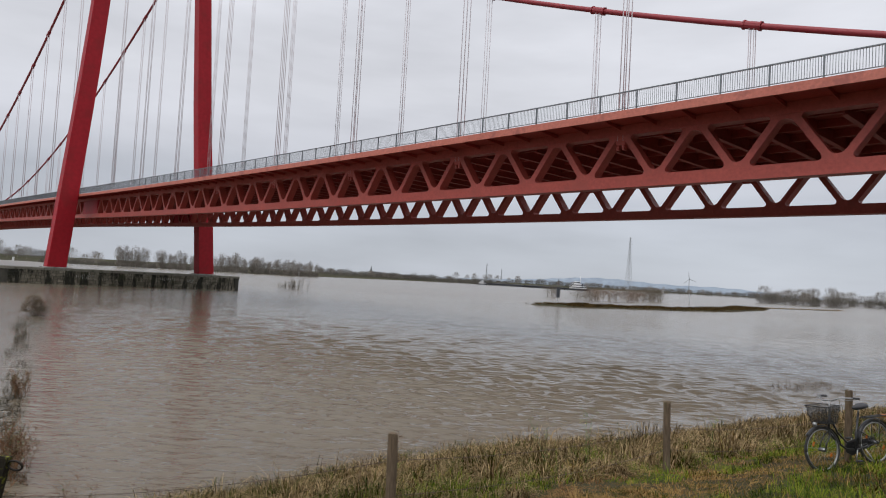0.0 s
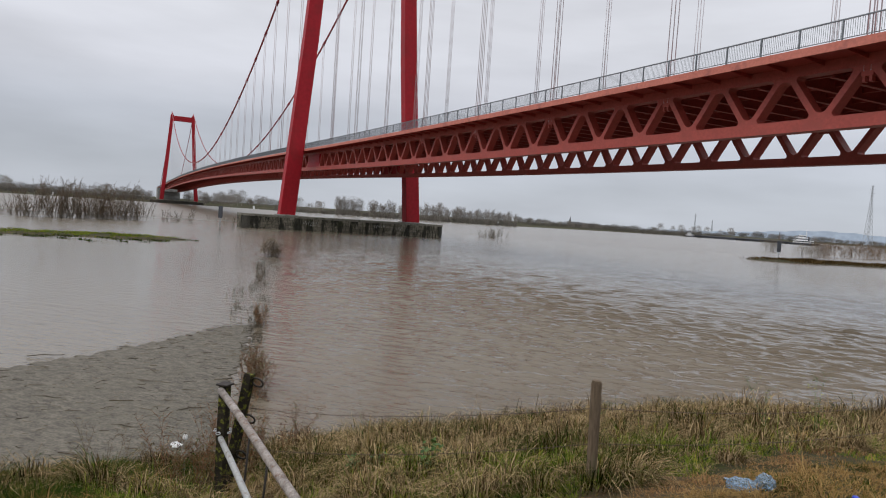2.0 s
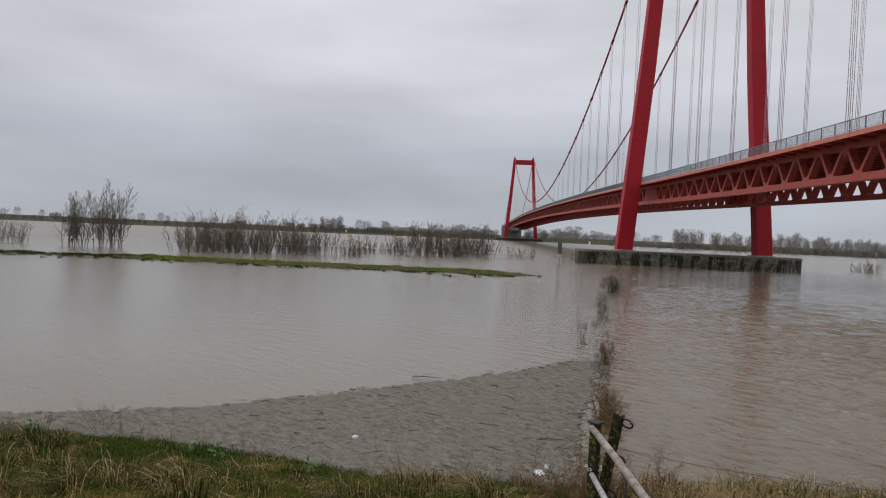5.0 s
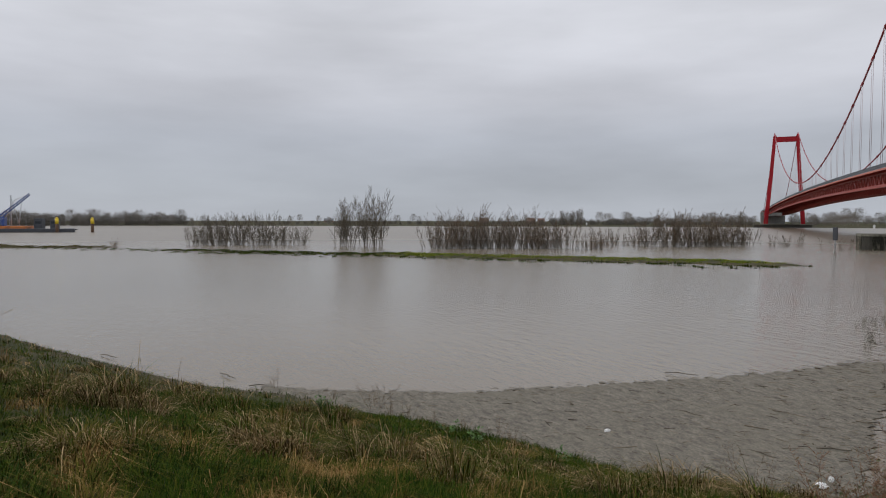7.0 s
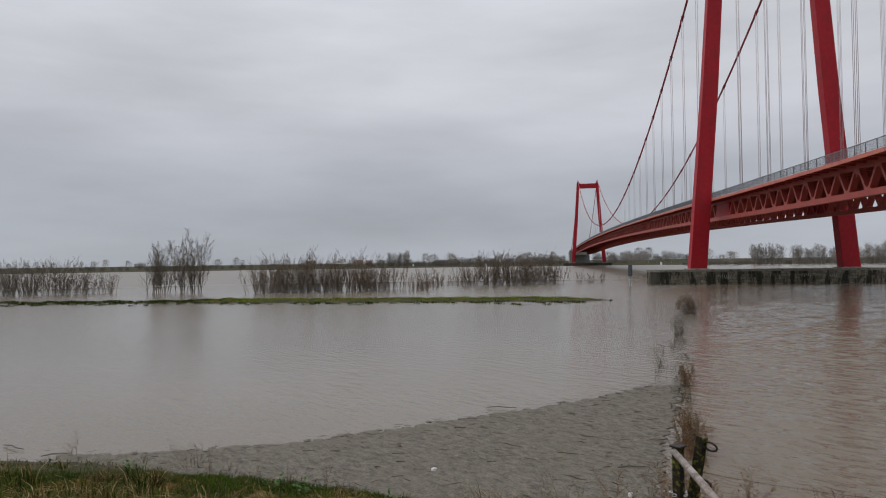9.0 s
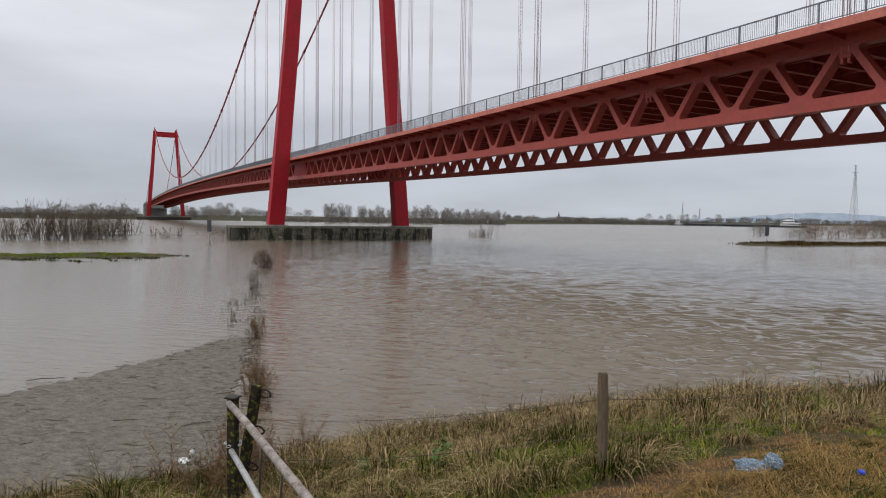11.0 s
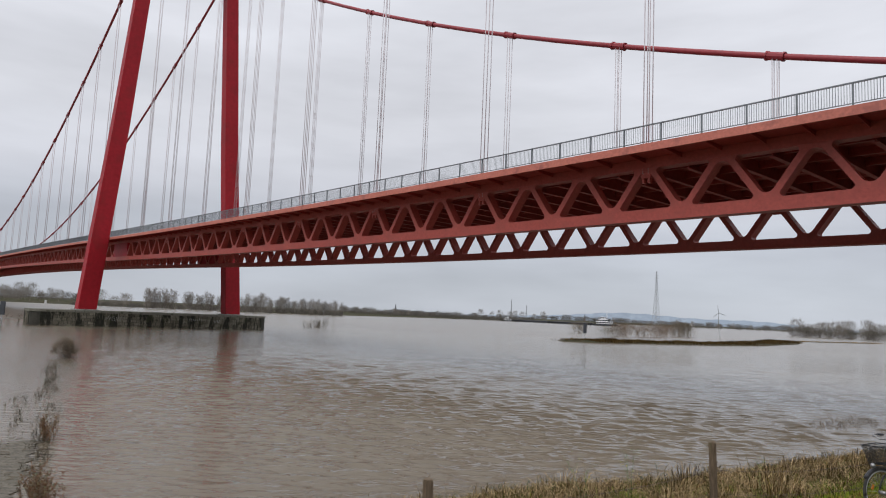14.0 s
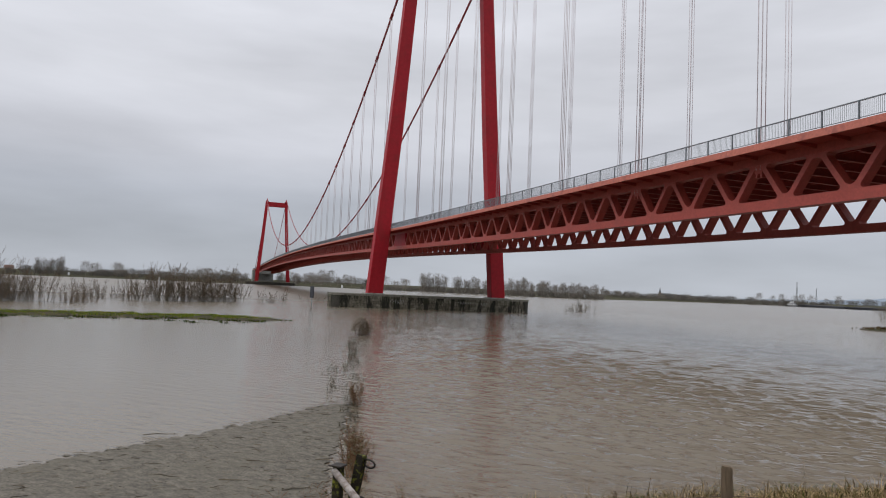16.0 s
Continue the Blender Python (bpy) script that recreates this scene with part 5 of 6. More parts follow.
M_DEAD = varied("dead_tussock_grass", ((0.048, 0.031, 0.014), (0.145, 0.096, 0.046), (0.275, 0.194, 0.102), (0.44, 0.325, 0.188), (0.085, 0.053, 0.024)), 0.85, spec=0.05)
M_RUST_GRASS = varied("rusty_flattened_grass", ((0.08, 0.040, 0.016), (0.16, 0.084, 0.036), (0.25, 0.142, 0.063), (0.36, 0.22, 0.105)), 0.85, spec=0.12)
M_BROWN = varied("brown_tussock_grass", ((0.028, 0.018, 0.007), (0.066, 0.042, 0.016), (0.125, 0.082, 0.033), (0.015, 0.010, 0.005)), 0.85, spec=0.04)
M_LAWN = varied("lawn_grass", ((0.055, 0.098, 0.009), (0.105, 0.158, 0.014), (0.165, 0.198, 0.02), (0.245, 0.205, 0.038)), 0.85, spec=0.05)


def blades(name, x, y, h, w, heading, lean, mat, label, z=None, tip=None):
    """Ribbon blades that bend over, in one mesh."""
    z = ground_height(x, y) - 0.02 if z is None else z
    px, py = -np.sin(heading), np.cos(heading)
    dx, dy = np.cos(heading) * lean, np.sin(heading) * lean
    k = np.clip(1 - 0.45 * (lean / np.maximum(h, 0.01)) ** 2, 0.15, 1)
    V = np.zeros((len(x), 5, 3))
    for i, (s, f) in enumerate(((-1, 0), (1, 0), (-0.8, 1), (0.8, 1))):
        V[:, i, 0] = x + px * w * s / 2 + dx * 0.33 * f
        V[:, i, 1] = y + py * w * s / 2 + dy * 0.33 * f
        V[:, i, 2] = z + h * 0.62 * f
    V[:, 4] = np.stack([x + dx, y + dy, z + (h * k if tip is None else tip)], -1)
    base = (np.arange(len(x)) * 5)[:, None]
    T = np.concatenate([base + np.array([[0, 1, 3]]), base + np.array([[0, 3, 2]]), base + np.array([[2, 3, 4]])])
    ob = quads_mesh(name, V.reshape(-1, 3), T, mat)
    return tagged(ob, label, "grass", kind="stuff")


def arched(name, x, y, z, rise, reach, w, heading, peak, mat, label):
    """Long ribbon blades that rise, arch over and hang, in one mesh."""
    px, py = -np.sin(heading) * w / 2, np.cos(heading) * w / 2
    V = np.zeros((len(x), 7, 3))
    for i, (t, k) in enumerate(((0.0, 1.0), (0.38, 0.95), (0.72, 0.7), (1.0, 0.0))):
        far, up = reach * t ** 1.3, rise * (1 - (1 - t / peak) ** 2)
        cx_, cy_ = x + np.cos(heading) * far, y + np.sin(heading) * far
        for j, side in enumerate((-1, 1) if i < 3 else (0,)):
            V[:, 2 * i + j] = np.stack([cx_ + side * px * k, cy_ + side * py * k, z + up], -1)
    base = (np.arange(len(x)) * 7)[:, None]
    T = np.concatenate([base + np.array([q]) for q in ((0, 1, 3), (0, 3, 2), (2, 3, 5), (2, 5, 4), (4, 5, 6))])
    return tagged(quads_mesh(name, V.reshape(-1, 3), T, mat), label, "grass", kind="stuff")


def scatter(rng, number, r0, r1, a0=-42, a1=108):
    """Random points between two radii, on the bank only."""
    r = np.sqrt(rng.uniform(r0 * r0, r1 * r1, number))
    a = np.radians(rng.uniform(a0, a1, number))
    x, y = -np.sin(a) * r, np.cos(a) * r
    d, s = poly_distance(x, y, NEAR_LINE)
    keep = (d * s > 0.05)
    return x[keep], y[keep], (d * s)[keep], r[keep]


# how far from the shore the rough strip along the fence reaches, by x
EDGE = ([-6.5, -4.0, -0.4, 1.0, 3.7, 6.7, 12, 30], [4.6, 7.4, 9.2, 8.9, 8.3, 8.3, 7.2, 6.0])
rng = np.random.RandomState(5)
X, Y, DW, RD = (np.concatenate(k) for k in zip(scatter(rng, 230000, 2.5, 8.5), scatter(rng, 240000, 8.5, 17), scatter(rng, 160000, 17, 48)))
west = np.clip((-5 - X) / 4, 0, 1)
# more dark green to the left, standing in for a dimmer exposure
patch = -0.42 * west + smooth_noise(X, Y, 2.2, 31) + 0.6 * smooth_noise(X, Y, 0.8, 32) + rng.normal(0, 0.22, len(X))
path = (np.abs(DW - 9.75 - 0.15 * smooth_noise(X, Y, 2.0, 39)) < np.interp(X, [0.5, 2.5, 4.5], [1.5, 0.75, 0.45])) & (X > -4)  # trampled, dry strip
bare = path & (smooth_noise(X, Y, 0.9, 35) > 0.25) & (rng.rand(len(X)) < 0.6)
kind = np.where(patch > 0.24, 2, np.where(patch > -0.05, 1, 0))
kind = np.where(path & (rng.rand(len(X)) < 0.7), 2, kind)
band = (DW > 0.2) & (DW < np.interp(X, *EDGE)) & (X > -6.5)  # rough, dead strip along the fence
inner = np.clip((np.interp(X, *EDGE) - DW - 2.2) / 1.6, -1, 1)  # the side of the strip towards the path stays green
kind = np.where(band, np.where(patch + 0.45 * inner > -0.02, 4, np.where(rng.rand(len(X)) < 0.6, 3, 0)), kind)
rut = (np.abs(DW - np.interp(X, *EDGE) - 0.25) < 0.42 + 0.25 * smooth_noise(X, Y, 1.1, 38)) & (X > -3.5) & (X < 7)
kind = np.where(rut & (rng.rand(len(X)) < 0.8), 5, kind)
mud = (X > 2.0) & (DW > 10.2) & (smooth_noise(X, Y, 0.8, 37) > 0.30)  # trodden bare patches
bare = bare | (band & (rng.rand(len(X)) < 0.35)) | (mud & (rng.rand(len(X)) < 0.85))
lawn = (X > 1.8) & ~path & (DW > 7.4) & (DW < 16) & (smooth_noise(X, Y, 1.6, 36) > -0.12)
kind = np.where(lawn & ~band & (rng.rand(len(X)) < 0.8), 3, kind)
kind = np.where((DW < 0.9) & (rng.rand(len(X)) < 0.5), 0, kind)
H = rng.gamma(5, 0.024, len(X)) * np.where(path, 0.45, 1.0) * np.where(X < -7, 0.65, 1.0) * (1 + 1.1 * np.clip(smooth_noise(X, Y, 0.9, 33), -0.7, 1)) + 0.03
H = np.where((X > 1.8) & (DW > 8.5), H * 0.8, H)
H = np.where(rut, H * 0.5, H)
W = (0.0036 + 0.00045 * RD + 0.0004 * np.clip(RD - 17, 0, 30)) * rng.uniform(0.7, 1.3, len(X))
HD = rng.uniform(0, 6.28, len(X)) * 0.6 + 2.5 * smooth_noise(X, Y, 1.5, 34)
LE = H * rng.uniform(0.4, 1.9, len(X)) * np.where(path, 1.6, 1.0)
for k, mat, name, label in ((0, M_GRASS, "green_grass", "short green winter grass on the bank, toned darker"), (1, M_OLIVE, "olive_grass", "olive and yellowing grass on the bank"), (2, M_STRAW, "straw_grass", "flattened dry straw-coloured grass on the bank"), (3, M_LAWN, "lawn_grass", "short bright green grass round the bicycle"), (4, M_DEAD, "dead_grass", "matted tan dead grass along the fence"), (5, M_RUST_GRASS, "rusty_grass", "flattened rusty brown grass beside the trodden path")):
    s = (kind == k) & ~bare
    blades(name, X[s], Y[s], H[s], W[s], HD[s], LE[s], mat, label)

# tussocks of long dead grass along the fence, bent over in heaps
rng = np.random.RandomState(8)
tx, ty, td, tr = scatter(rng, 9000, 4.5, 34)
fence_band = (td > 0.4) & (td < np.interp(tx, *EDGE) - 0.2) & (tx > -6.5)
p = np.where(fence_band, np.where(td > 4.0, 0.95, 0.6), np.where((td > 0.6) & (td < 12) & (tx < -6), 0.5 * (smooth_noise(tx, ty, 2.0, 45) > 0.0), 0.0))
p *= np.where(fence_band & (td > np.interp(tx, *EDGE) - 2.6), 0.55, 1.0)  # lower growth towards the path
p *= np.where(fence_band, 0.5, 0.1) + 0.9 * (smooth_noise(tx, ty, 2.2, 41) > -0.02)
s = rng.rand(len(tx)) < p
tx, ty, td, tr, fence_band = tx[s], ty[s], td[s], tr[s], fence_band[s]
size = rng.gamma(9, 0.1, len(tx)) * np.where(fence_band, 1.0, np.clip(td / 4, 0.45, 1.0)) * np.clip(1.25 - td / 24, 0.8, 1.2)
size = np.where(fence_band, size, size * 1.15)
cnt = np.where(tr < 11, 230, np.where(tr < 17, 130, np.where(tr < 24, 60, 26)))
rep = np.repeat(np.arange(len(tx)), cnt)
fall = 2.2 * smooth_noise(tx, ty, 1.6, 43) + 5.0  # each heap leans its own way, mostly towards the path
oa = rng.uniform(0, 6.28, len(rep))
u = np.sqrt(rng.rand(len(rep)))
o = 0.22 * u * size[rep]
bx, by = tx[rep] + np.cos(oa) * o, ty[rep] + np.sin(oa) * o
vx = np.cos(oa) * (0.3 + u) + 0.7 * np.cos(fall[rep]) + rng.normal(0, 0.3, len(rep))
vy = np.sin(oa) * (0.3 + u) + 0.7 * np.sin(fall[rep]) + rng.normal(0, 0.3, len(rep))
a = np.arctan2(vy, vx)
rise = rng.uniform(0.10, 0.36, len(rep)) * size[rep] * (1.15 - 0.4 * u)
reach_ = rng.uniform(0.14, 0.55, len(rep)) * size[rep]
peak = rng.uniform(0.50, 0.85, len(rep))
upright = rng.rand(len(rep)) < 0.010
rise, reach_, peak = np.where(upright, rise * 1.9, rise), np.where(upright, reach_ * 0.5, reach_), np.where(upright, 1.1, peak)
bz = ground_height(bx, by) - 0.03
wd = (0.0032 + 0.00045 * tr[rep]) * rng.uniform(0.6, 1.4, len(rep))
west_side = tx[rep] < -6.0
tone = np.where(fence_band[rep], np.interp(tx[rep], [-1.0, 2.5], [0.12, 0.24]), 0.02) + 0.8 * smooth_noise(tx, ty, 1.3, 44)[rep] + rng.normal(0, 0.22, len(rep))
for lo, hi, mat, name, label in ((-9, -0.22, M_GRASS, "green_tussocks", "green blades among the dead tussocks"), (-0.22, 0.0, M_OLIVE, "olive_tussocks", "yellowing long grass tussocks along the fence"), (0.0, 0.7, M_DEAD, "dead_tussocks", "long tan dead grass tussocks arching over along the fence"), (0.7, 9, M_STRAW, "straw_tussocks", "dry straw-coloured grass heaps along the fence")):
    s = (tone >= lo) & (tone < hi) & ~(west_side & (tone > 0.25))
    arched(name, bx[s], by[s], bz[s], rise[s], reach_[s], wd[s], a[s], peak[s], mat, label)
s = west_side & (tone > 0.25)
arched("brown_tussocks", bx[s], by[s], bz[s], rise[s], reach_[s], wd[s], a[s], peak[s], M_BROWN, "brown dead grass heaps on the flooded bank")

# grass on the low ridges in the flood
rng = np.random.RandomState(9)
for i, (line, half, high) in enumerate(STRIPS):
    line = np.array(line)
    seg = rng.randint(0, len(line) - 1, (17000, 4000, 24000, 4000, 6000)[i])
    f = rng.rand(len(seg))[:, None]
    pts = line[seg] * (1 - f) + line[seg + 1] * f + rng.normal(0, half * 0.5, (len(seg), 2))
    z = ground_height(pts[:, 0], pts[:, 1])
    s = z > 0.01
    pts, z = pts[s], z[s]
    n_ = len(pts)
    tall = 0.16 if i != 2 else 0.20 + 0.55 * np.clip(smooth_noise(pts[:, 0], pts[:, 1], 9.0, 51) + 0.35, 0, 1)
    blades("ridge_grass", pts[:, 0], pts[:, 1], rng.uniform(0.4, 1.2, n_) * tall, np.full(n_, 0.07 if i < 2 else 0.12), rng.uniform(0, 6.28, n_), rng.uniform(0.0, 0.2, n_), (M_LAWN, M_OLIVE, M_BROWN, M_STRAW, M_GRASS)[i], "grass on a low ridge just above the flood")

# tufts and weed rafts awash round the ridges
rng = np.random.RandomState(19)
tu = np.concatenate([np.stack([rng.uniform(-112, -52, 420), np.zeros(420)], -1), np.stack([rng.uniform(-150, -112, 90), np.zeros(90)], -1)])
tu[:, 1] = np.interp(tu[:, 0], [-150, -111, -100, -88, -76, -64, -55], [-26, 14, 25, 37, 48, 60, 66]) + rng.normal(-3.0, 3.4, len(tu))
rep = np.repeat(np.arange(len(tu)), 26)
rx, ry = tu[rep, 0] + rng.normal(0, 0.4, len(rep)), tu[rep, 1] + rng.normal(0, 0.25, len(rep))
blades("awash_tufts", rx, ry, rng.uniform(0.08, 0.26, len(rep)), np.full(len(rep), 0.08), rng.uniform(0, 6.28, len(rep)), rng.uniform(0.02, 0.2, len(rep)), M_GRASS, "dark grass tufts awash beside the ridge", np.full(len(rep), -0.03))

# wrack line of straw and scraps left along the near shore
rng = np.random.RandomState(23)
line = np.array([p for p in NEAR_LINE if -8 < p[0] < 45])
seg = rng.randint(0, len(line) - 1, 5200)
f = rng.rand(len(seg))[:, None]
p = line[seg] * (1 - f) + line[seg + 1] * f + rng.normal(0, 0.45, (len(seg), 2)) + np.array([0.25, -0.25])
z = np.maximum(ground_height(p[:, 0], p[:, 1]), 0.0) + 0.015
a, ln = rng.normal(0.7, 0.6, len(p)), rng.gamma(1.5, 0.05, len(p)) + 0.03
segs = np.stack([p[:, 0] - np.cos(a) * ln, p[:, 1] - np.sin(a) * ln, z, p[:, 0] + np.cos(a) * ln, p[:, 1] + np.sin(a) * ln, z + rng.uniform(-0.01, 0.03, len(p)), np.full(len(p), 0.007), np.full(len(p), 0.004)], -1)
v, q = sticks(segs, 3)
tagged(quads_mesh("wrack_line", v, q, M_STICK), "line of straw and twigs washed up along the shore", "flotsam", kind="stuff")

# ---- weeds, hedge and reeds ----
M_RUST_STALK = varied("rusty_stalks", ((0.15, 0.068, 0.03), (0.25, 0.12, 0.055), (0.09, 0.05, 0.03)), 0.85)
M_DARK_STALK = varied("wet_dark_stalks", ((0.05, 0.036, 0.022), (0.085, 0.062, 0.04), (0.06, 0.055, 0.03)), 0.85)
M_STALK = varied("dry_stalks", ((0.10, 0.065, 0.04), (0.17, 0.115, 0.07), (0.22, 0.16, 0.10)), 0.85)
M_LEAF = varied("nettle_leaves", ((0.035, 0.085, 0.015), (0.06, 0.13, 0.025), (0.09, 0.16, 0.035)), 0.6)
M_DEADLEAF = varied("hedge_leaves", ((0.06, 0.05, 0.025), (0.10, 0.07, 0.035), (0.07, 0.085, 0.03), (0.13, 0.075, 0.035)), 0.8)

M_BUSHLEAF = varied("dry_bush_leaves", ((0.13, 0.088, 0.046), (0.18, 0.124, 0.068), (0.095, 0.066, 0.037)), 0.85)
M_HEDGELEAF = varied("drowned_hedge_leaves", ((0.03, 0.026, 0.014), (0.05, 0.045, 0.02), (0.04, 0.05, 0.018), (0.075, 0.045, 0.022)), 0.8)


def leaf_cards(rng, centres, size):
    """Small folded leaves, two triangles a side, at the given places."""
    c = np.asarray(centres)
    n_ = len(c)
    a, t = rng.uniform(0, 6.28, n_), rng.uniform(-0.5, 0.9, n_)
    d = np.stack([np.cos(a) * np.cos(t), np.sin(a) * np.cos(t), np.sin(t)], -1)
    s = np.stack([-np.sin(a), np.cos(a), np.zeros(n_)], -1)
    u = np.cross(d, s)
    L_ = size * rng.uniform(0.6, 1.3, n_)[:, None]
    V = np.stack([c, c + d * L_ * 0.5 + s * L_ * 0.32 + u * L_ * 0.1, c + d * L_, c + d * L_ * 0.5 - s * L_ * 0.32 + u * L_ * 0.1], 1)
    base = (np.arange(n_) * 4)[:, None]
    return V.reshape(-1, 3), np.concatenate([base + np.array([[0, 1, 2]]), base + np.array([[0, 2, 3]])])


def weed(place, height, stems, seed, label, leafy=0, twigs=4, group="dry weeds", name="dry_weed", spread=0.25, stalk=None, leaf=None, leaf_size=0.05, base=0.12, r=0.005):
    rng = np.random.RandomState(seed)
    segs, tips = [], []
    for _ in range(stems):
        a, o = rng.uniform(0, 6.28), rng.uniform(0, base)
        q = np.array([math.cos(a) * o, math.sin(a) * o, -0.1])
        d = np.array([rng.normal(0, spread), rng.normal(0, spread), 1.0])
        h = height * rng.uniform(0.55, 1.05)
        for i in range(6):
            d = d + rng.normal(0, 0.09, 3)
            d /= np.linalg.norm(d)
            e = q + d * h / 6
            segs.append((*q, *e, r * (1 - i / 8), r * (1 - (i + 1) / 8)))
            tips.append(e)
            if i >= 2:
                for _ in range(twigs):
                    b_ = rng.uniform(0, 6.28)
                    f = q + (e - q) * rng.rand()
                    g = f + np.array([math.cos(b_) * 0.10, math.sin(b_) * 0.10, 0.09]) * height * rng.uniform(0.4, 1.2)
                    segs.append((*f, *g, r * 0.45, r * 0.25))
                    tips.append(g)
            q = e
    t = thing(name, label, "weed", pose(*place), group)
    v, k = sticks(segs, 3)
    quads_mesh("stalk_growth", v, k, stalk or M_STALK, t)["kind"] = "stuff"
    if leafy:
        tips = np.array(tips)
        pick = tips[rng.randint(0, len(tips), leafy)] + rng.normal(0, 0.03 * height, (leafy, 3))
        pick[:, 2] = np.maximum(pick[:, 2], 0.01)
        v, k = leaf_cards(rng, pick, leaf_size)
        quads_mesh("foliage", v, k, leaf or M_LEAF, t)["kind"] = "stuff"
    return t


rng = random.Random(11)
# rank weeds round the gate
for i in range(20):
    x, y = -6.0 + rng.uniform(-0.8, 0.45), 8.9 + rng.uniform(-1.1, 1.5)
    weed((x, y, gz(x, y)), rng.uniform(0.75, 1.45), 8, 200 + i, "rusty brown dead weeds beside the gate post", 110, 5, "gate weeds", spread=0.16, stalk=M_RUST_STALK, leaf=M_DEADLEAF, leaf_size=0.045, r=0.0055)
for i in range(7):
    x, y = -8.0 + rng.uniform(-1.2, 1.4), 9.4 + rng.uniform(-0.6, 1.2)
    weed((x, y, max(gz(x, y), 0.0)), rng.uniform(0.5, 1.0), 3, 230 + i, "thin dry weed stalks at the water's edge", 20, 3, leaf=M_DEADLEAF, leaf_size=0.03)
# thin stalks along the fence
for i in range(46):
    f = rng.uniform(-0.1, 1.0)
    x, y = -4.6 + 12.5 * f + rng.uniform(-0.6, 0.6), 9.4 + 6.6 * f + rng.uniform(-2.4, 2.4)
    weed((x, y, gz(x, y)), rng.uniform(0.55, 1.15), rng.choice((1, 1, 2, 3)), 260 + i, "tall thin dead stalks among the tussocks", 0, 2, r=0.0055)
# yellow-flowered weeds beside the water
M_FLOWER = varied("yellow_flowers", ((0.30, 0.28, 0.03), (0.16, 0.20, 0.03), (0.42, 0.36, 0.05)), 0.6)
for i, (x, y, h) in enumerate(((1.75, 9.6, 1.25), (2.35, 10.0, 1.15), (-0.6, 9.8, 0.8), (5.4, 13.0, 1.0))):
    weed((x, y, gz(x, y)), h, 2, 300 + i, "spindly green weed with small yellow flower heads", 30, 3, "flowering weeds", "flowering_weed", 0.2, M_LEAF, M_FLOWER, 0.04)
# tall dock stalks before the bicycle
for i, (x, y) in enumerate(((5.9, 13.6), (6.3, 14.0), (6.8, 14.4), (7.4, 15.0))):
    weed((x, y, gz(x, y)), 1.5, 2, 320 + i, "tall dark dead dock stalks near the water", 20, 4, leaf=M_DEADLEAF, leaf_size=0.035)
# nettles and dock leaves low in the grass
for i, (x, y) in enumerate(((-3.1, 7.6), (-2.2, 7.3), (-12.9, 5.9), (-14.0, 5.8), (-17.5, 3.7), (-11.2, 6.9))):
    weed((x, y, gz(x, y)), 0.40, 5, 340 + i, "low green nettle clump in the grass", 90, 2, "nettles", "nettle", 0.45, M_LEAF, M_LEAF, 0.085)
# dry weeds on the left bank's edge
for i, (x, y, h) in enumerate(((-16.9, 4.95, 1.15), (-17.2, 5.1, 0.9), (-16.4, 5.2, 0.75), (-15.9, 5.5, 0.7), (-14.4, 6.4, 0.6), (-13.7, 6.9, 0.6), (-13.2, 7.0, 0.5), (-20.4, 3.0, 0.9), (-18.4, 4.2, 0.4), (-15.2, 5.9, 0.5))):
    weed((x, y, max(gz(x, y), 0)), h, 5, 360 + i, "dry seeded weed standing at the flooded bank edge", 25, 4, leaf=M_DEADLEAF, leaf_size=0.03)
weed((-39.2, -8.4, gz(-39.2, -8.4)), 1.6, 14, 380, "small dark bramble bush on the bank edge", 260, 4, "brambles", "bramble", 0.5, leaf=M_DEADLEAF, leaf_size=0.10, base=0.6, r=0.012)

weed((-136.2, -6.6, 0.0), 2.0, 22, 381, "small dark bare bush beside the low ridge", 60, 5, "brambles", "bramble", 0.45, leaf=M_DEADLEAF, leaf_size=0.10, base=0.8, r=0.016)

# the drowned hedge: weeds along the old fence line out to the last bush
for i in range(72):
    f = ((i + rng.uniform(0, 1)) / 72) ** 1.2
    x, y = -9.0 - 22.6 * f + rng.uniform(-0.22, 0.22) * (1 + 1.5 * f), 14.2 + 36.2 * f + rng.uniform(-0.35, 0.35)
    if 0.28 < f < 0.55 and rng.random() < 0.35:
        x -= rng.uniform(0.6, 1.8)
    weed((x, y, 0.0), rng.uniform(0.2, 0.6) * (0.8 + 0.5 * f), 6, 400 + i, "half-drowned hedge weeds standing in the flood", 44, 3, "drowned hedge", "hedge_weed", 0.24, M_RUST_STALK if f < 0.16 else M_DARK_STALK, M_HEDGELEAF, 0.05, 0.32, 0.0085)
for i, (x, y, h) in enumerate(((-9.6, 15.2, 1.0), (-9.9, 15.8, 1.15), (-10.2, 16.3, 1.1), (-10.6, 16.9, 0.9), (-15.3, 24.6, 1.05), (-14.9, 23.8, 0.9))):
    weed((x, y, 0.0), h, 14, 450 + i, "rusty brown drowned hedge shrub standing in the flood", 240, 5, "drowned hedge", "hedge_shrub", 0.18, stalk=M_RUST_STALK, leaf=M_DEADLEAF, leaf_size=0.06, base=0.4, r=0.010)
t = bare_tree("hedge_bush", "round brown bush at the end of the drowned hedge", "bush", (-34.4, 56.2, 0), 1.75, 14, 0.6, 0.5, 2, 2, 0.011, 0.4, 0.5, 470, twig_mat=M_TWIG_RED, group="drowned hedge")
rl = np.random.RandomState(471)
th, ph = rl.uniform(0, 6.28, 3800), np.arccos(rl.uniform(0.0, 1, 3800))
rr = rl.uniform(0.40, 1.0, 3800) ** 0.5
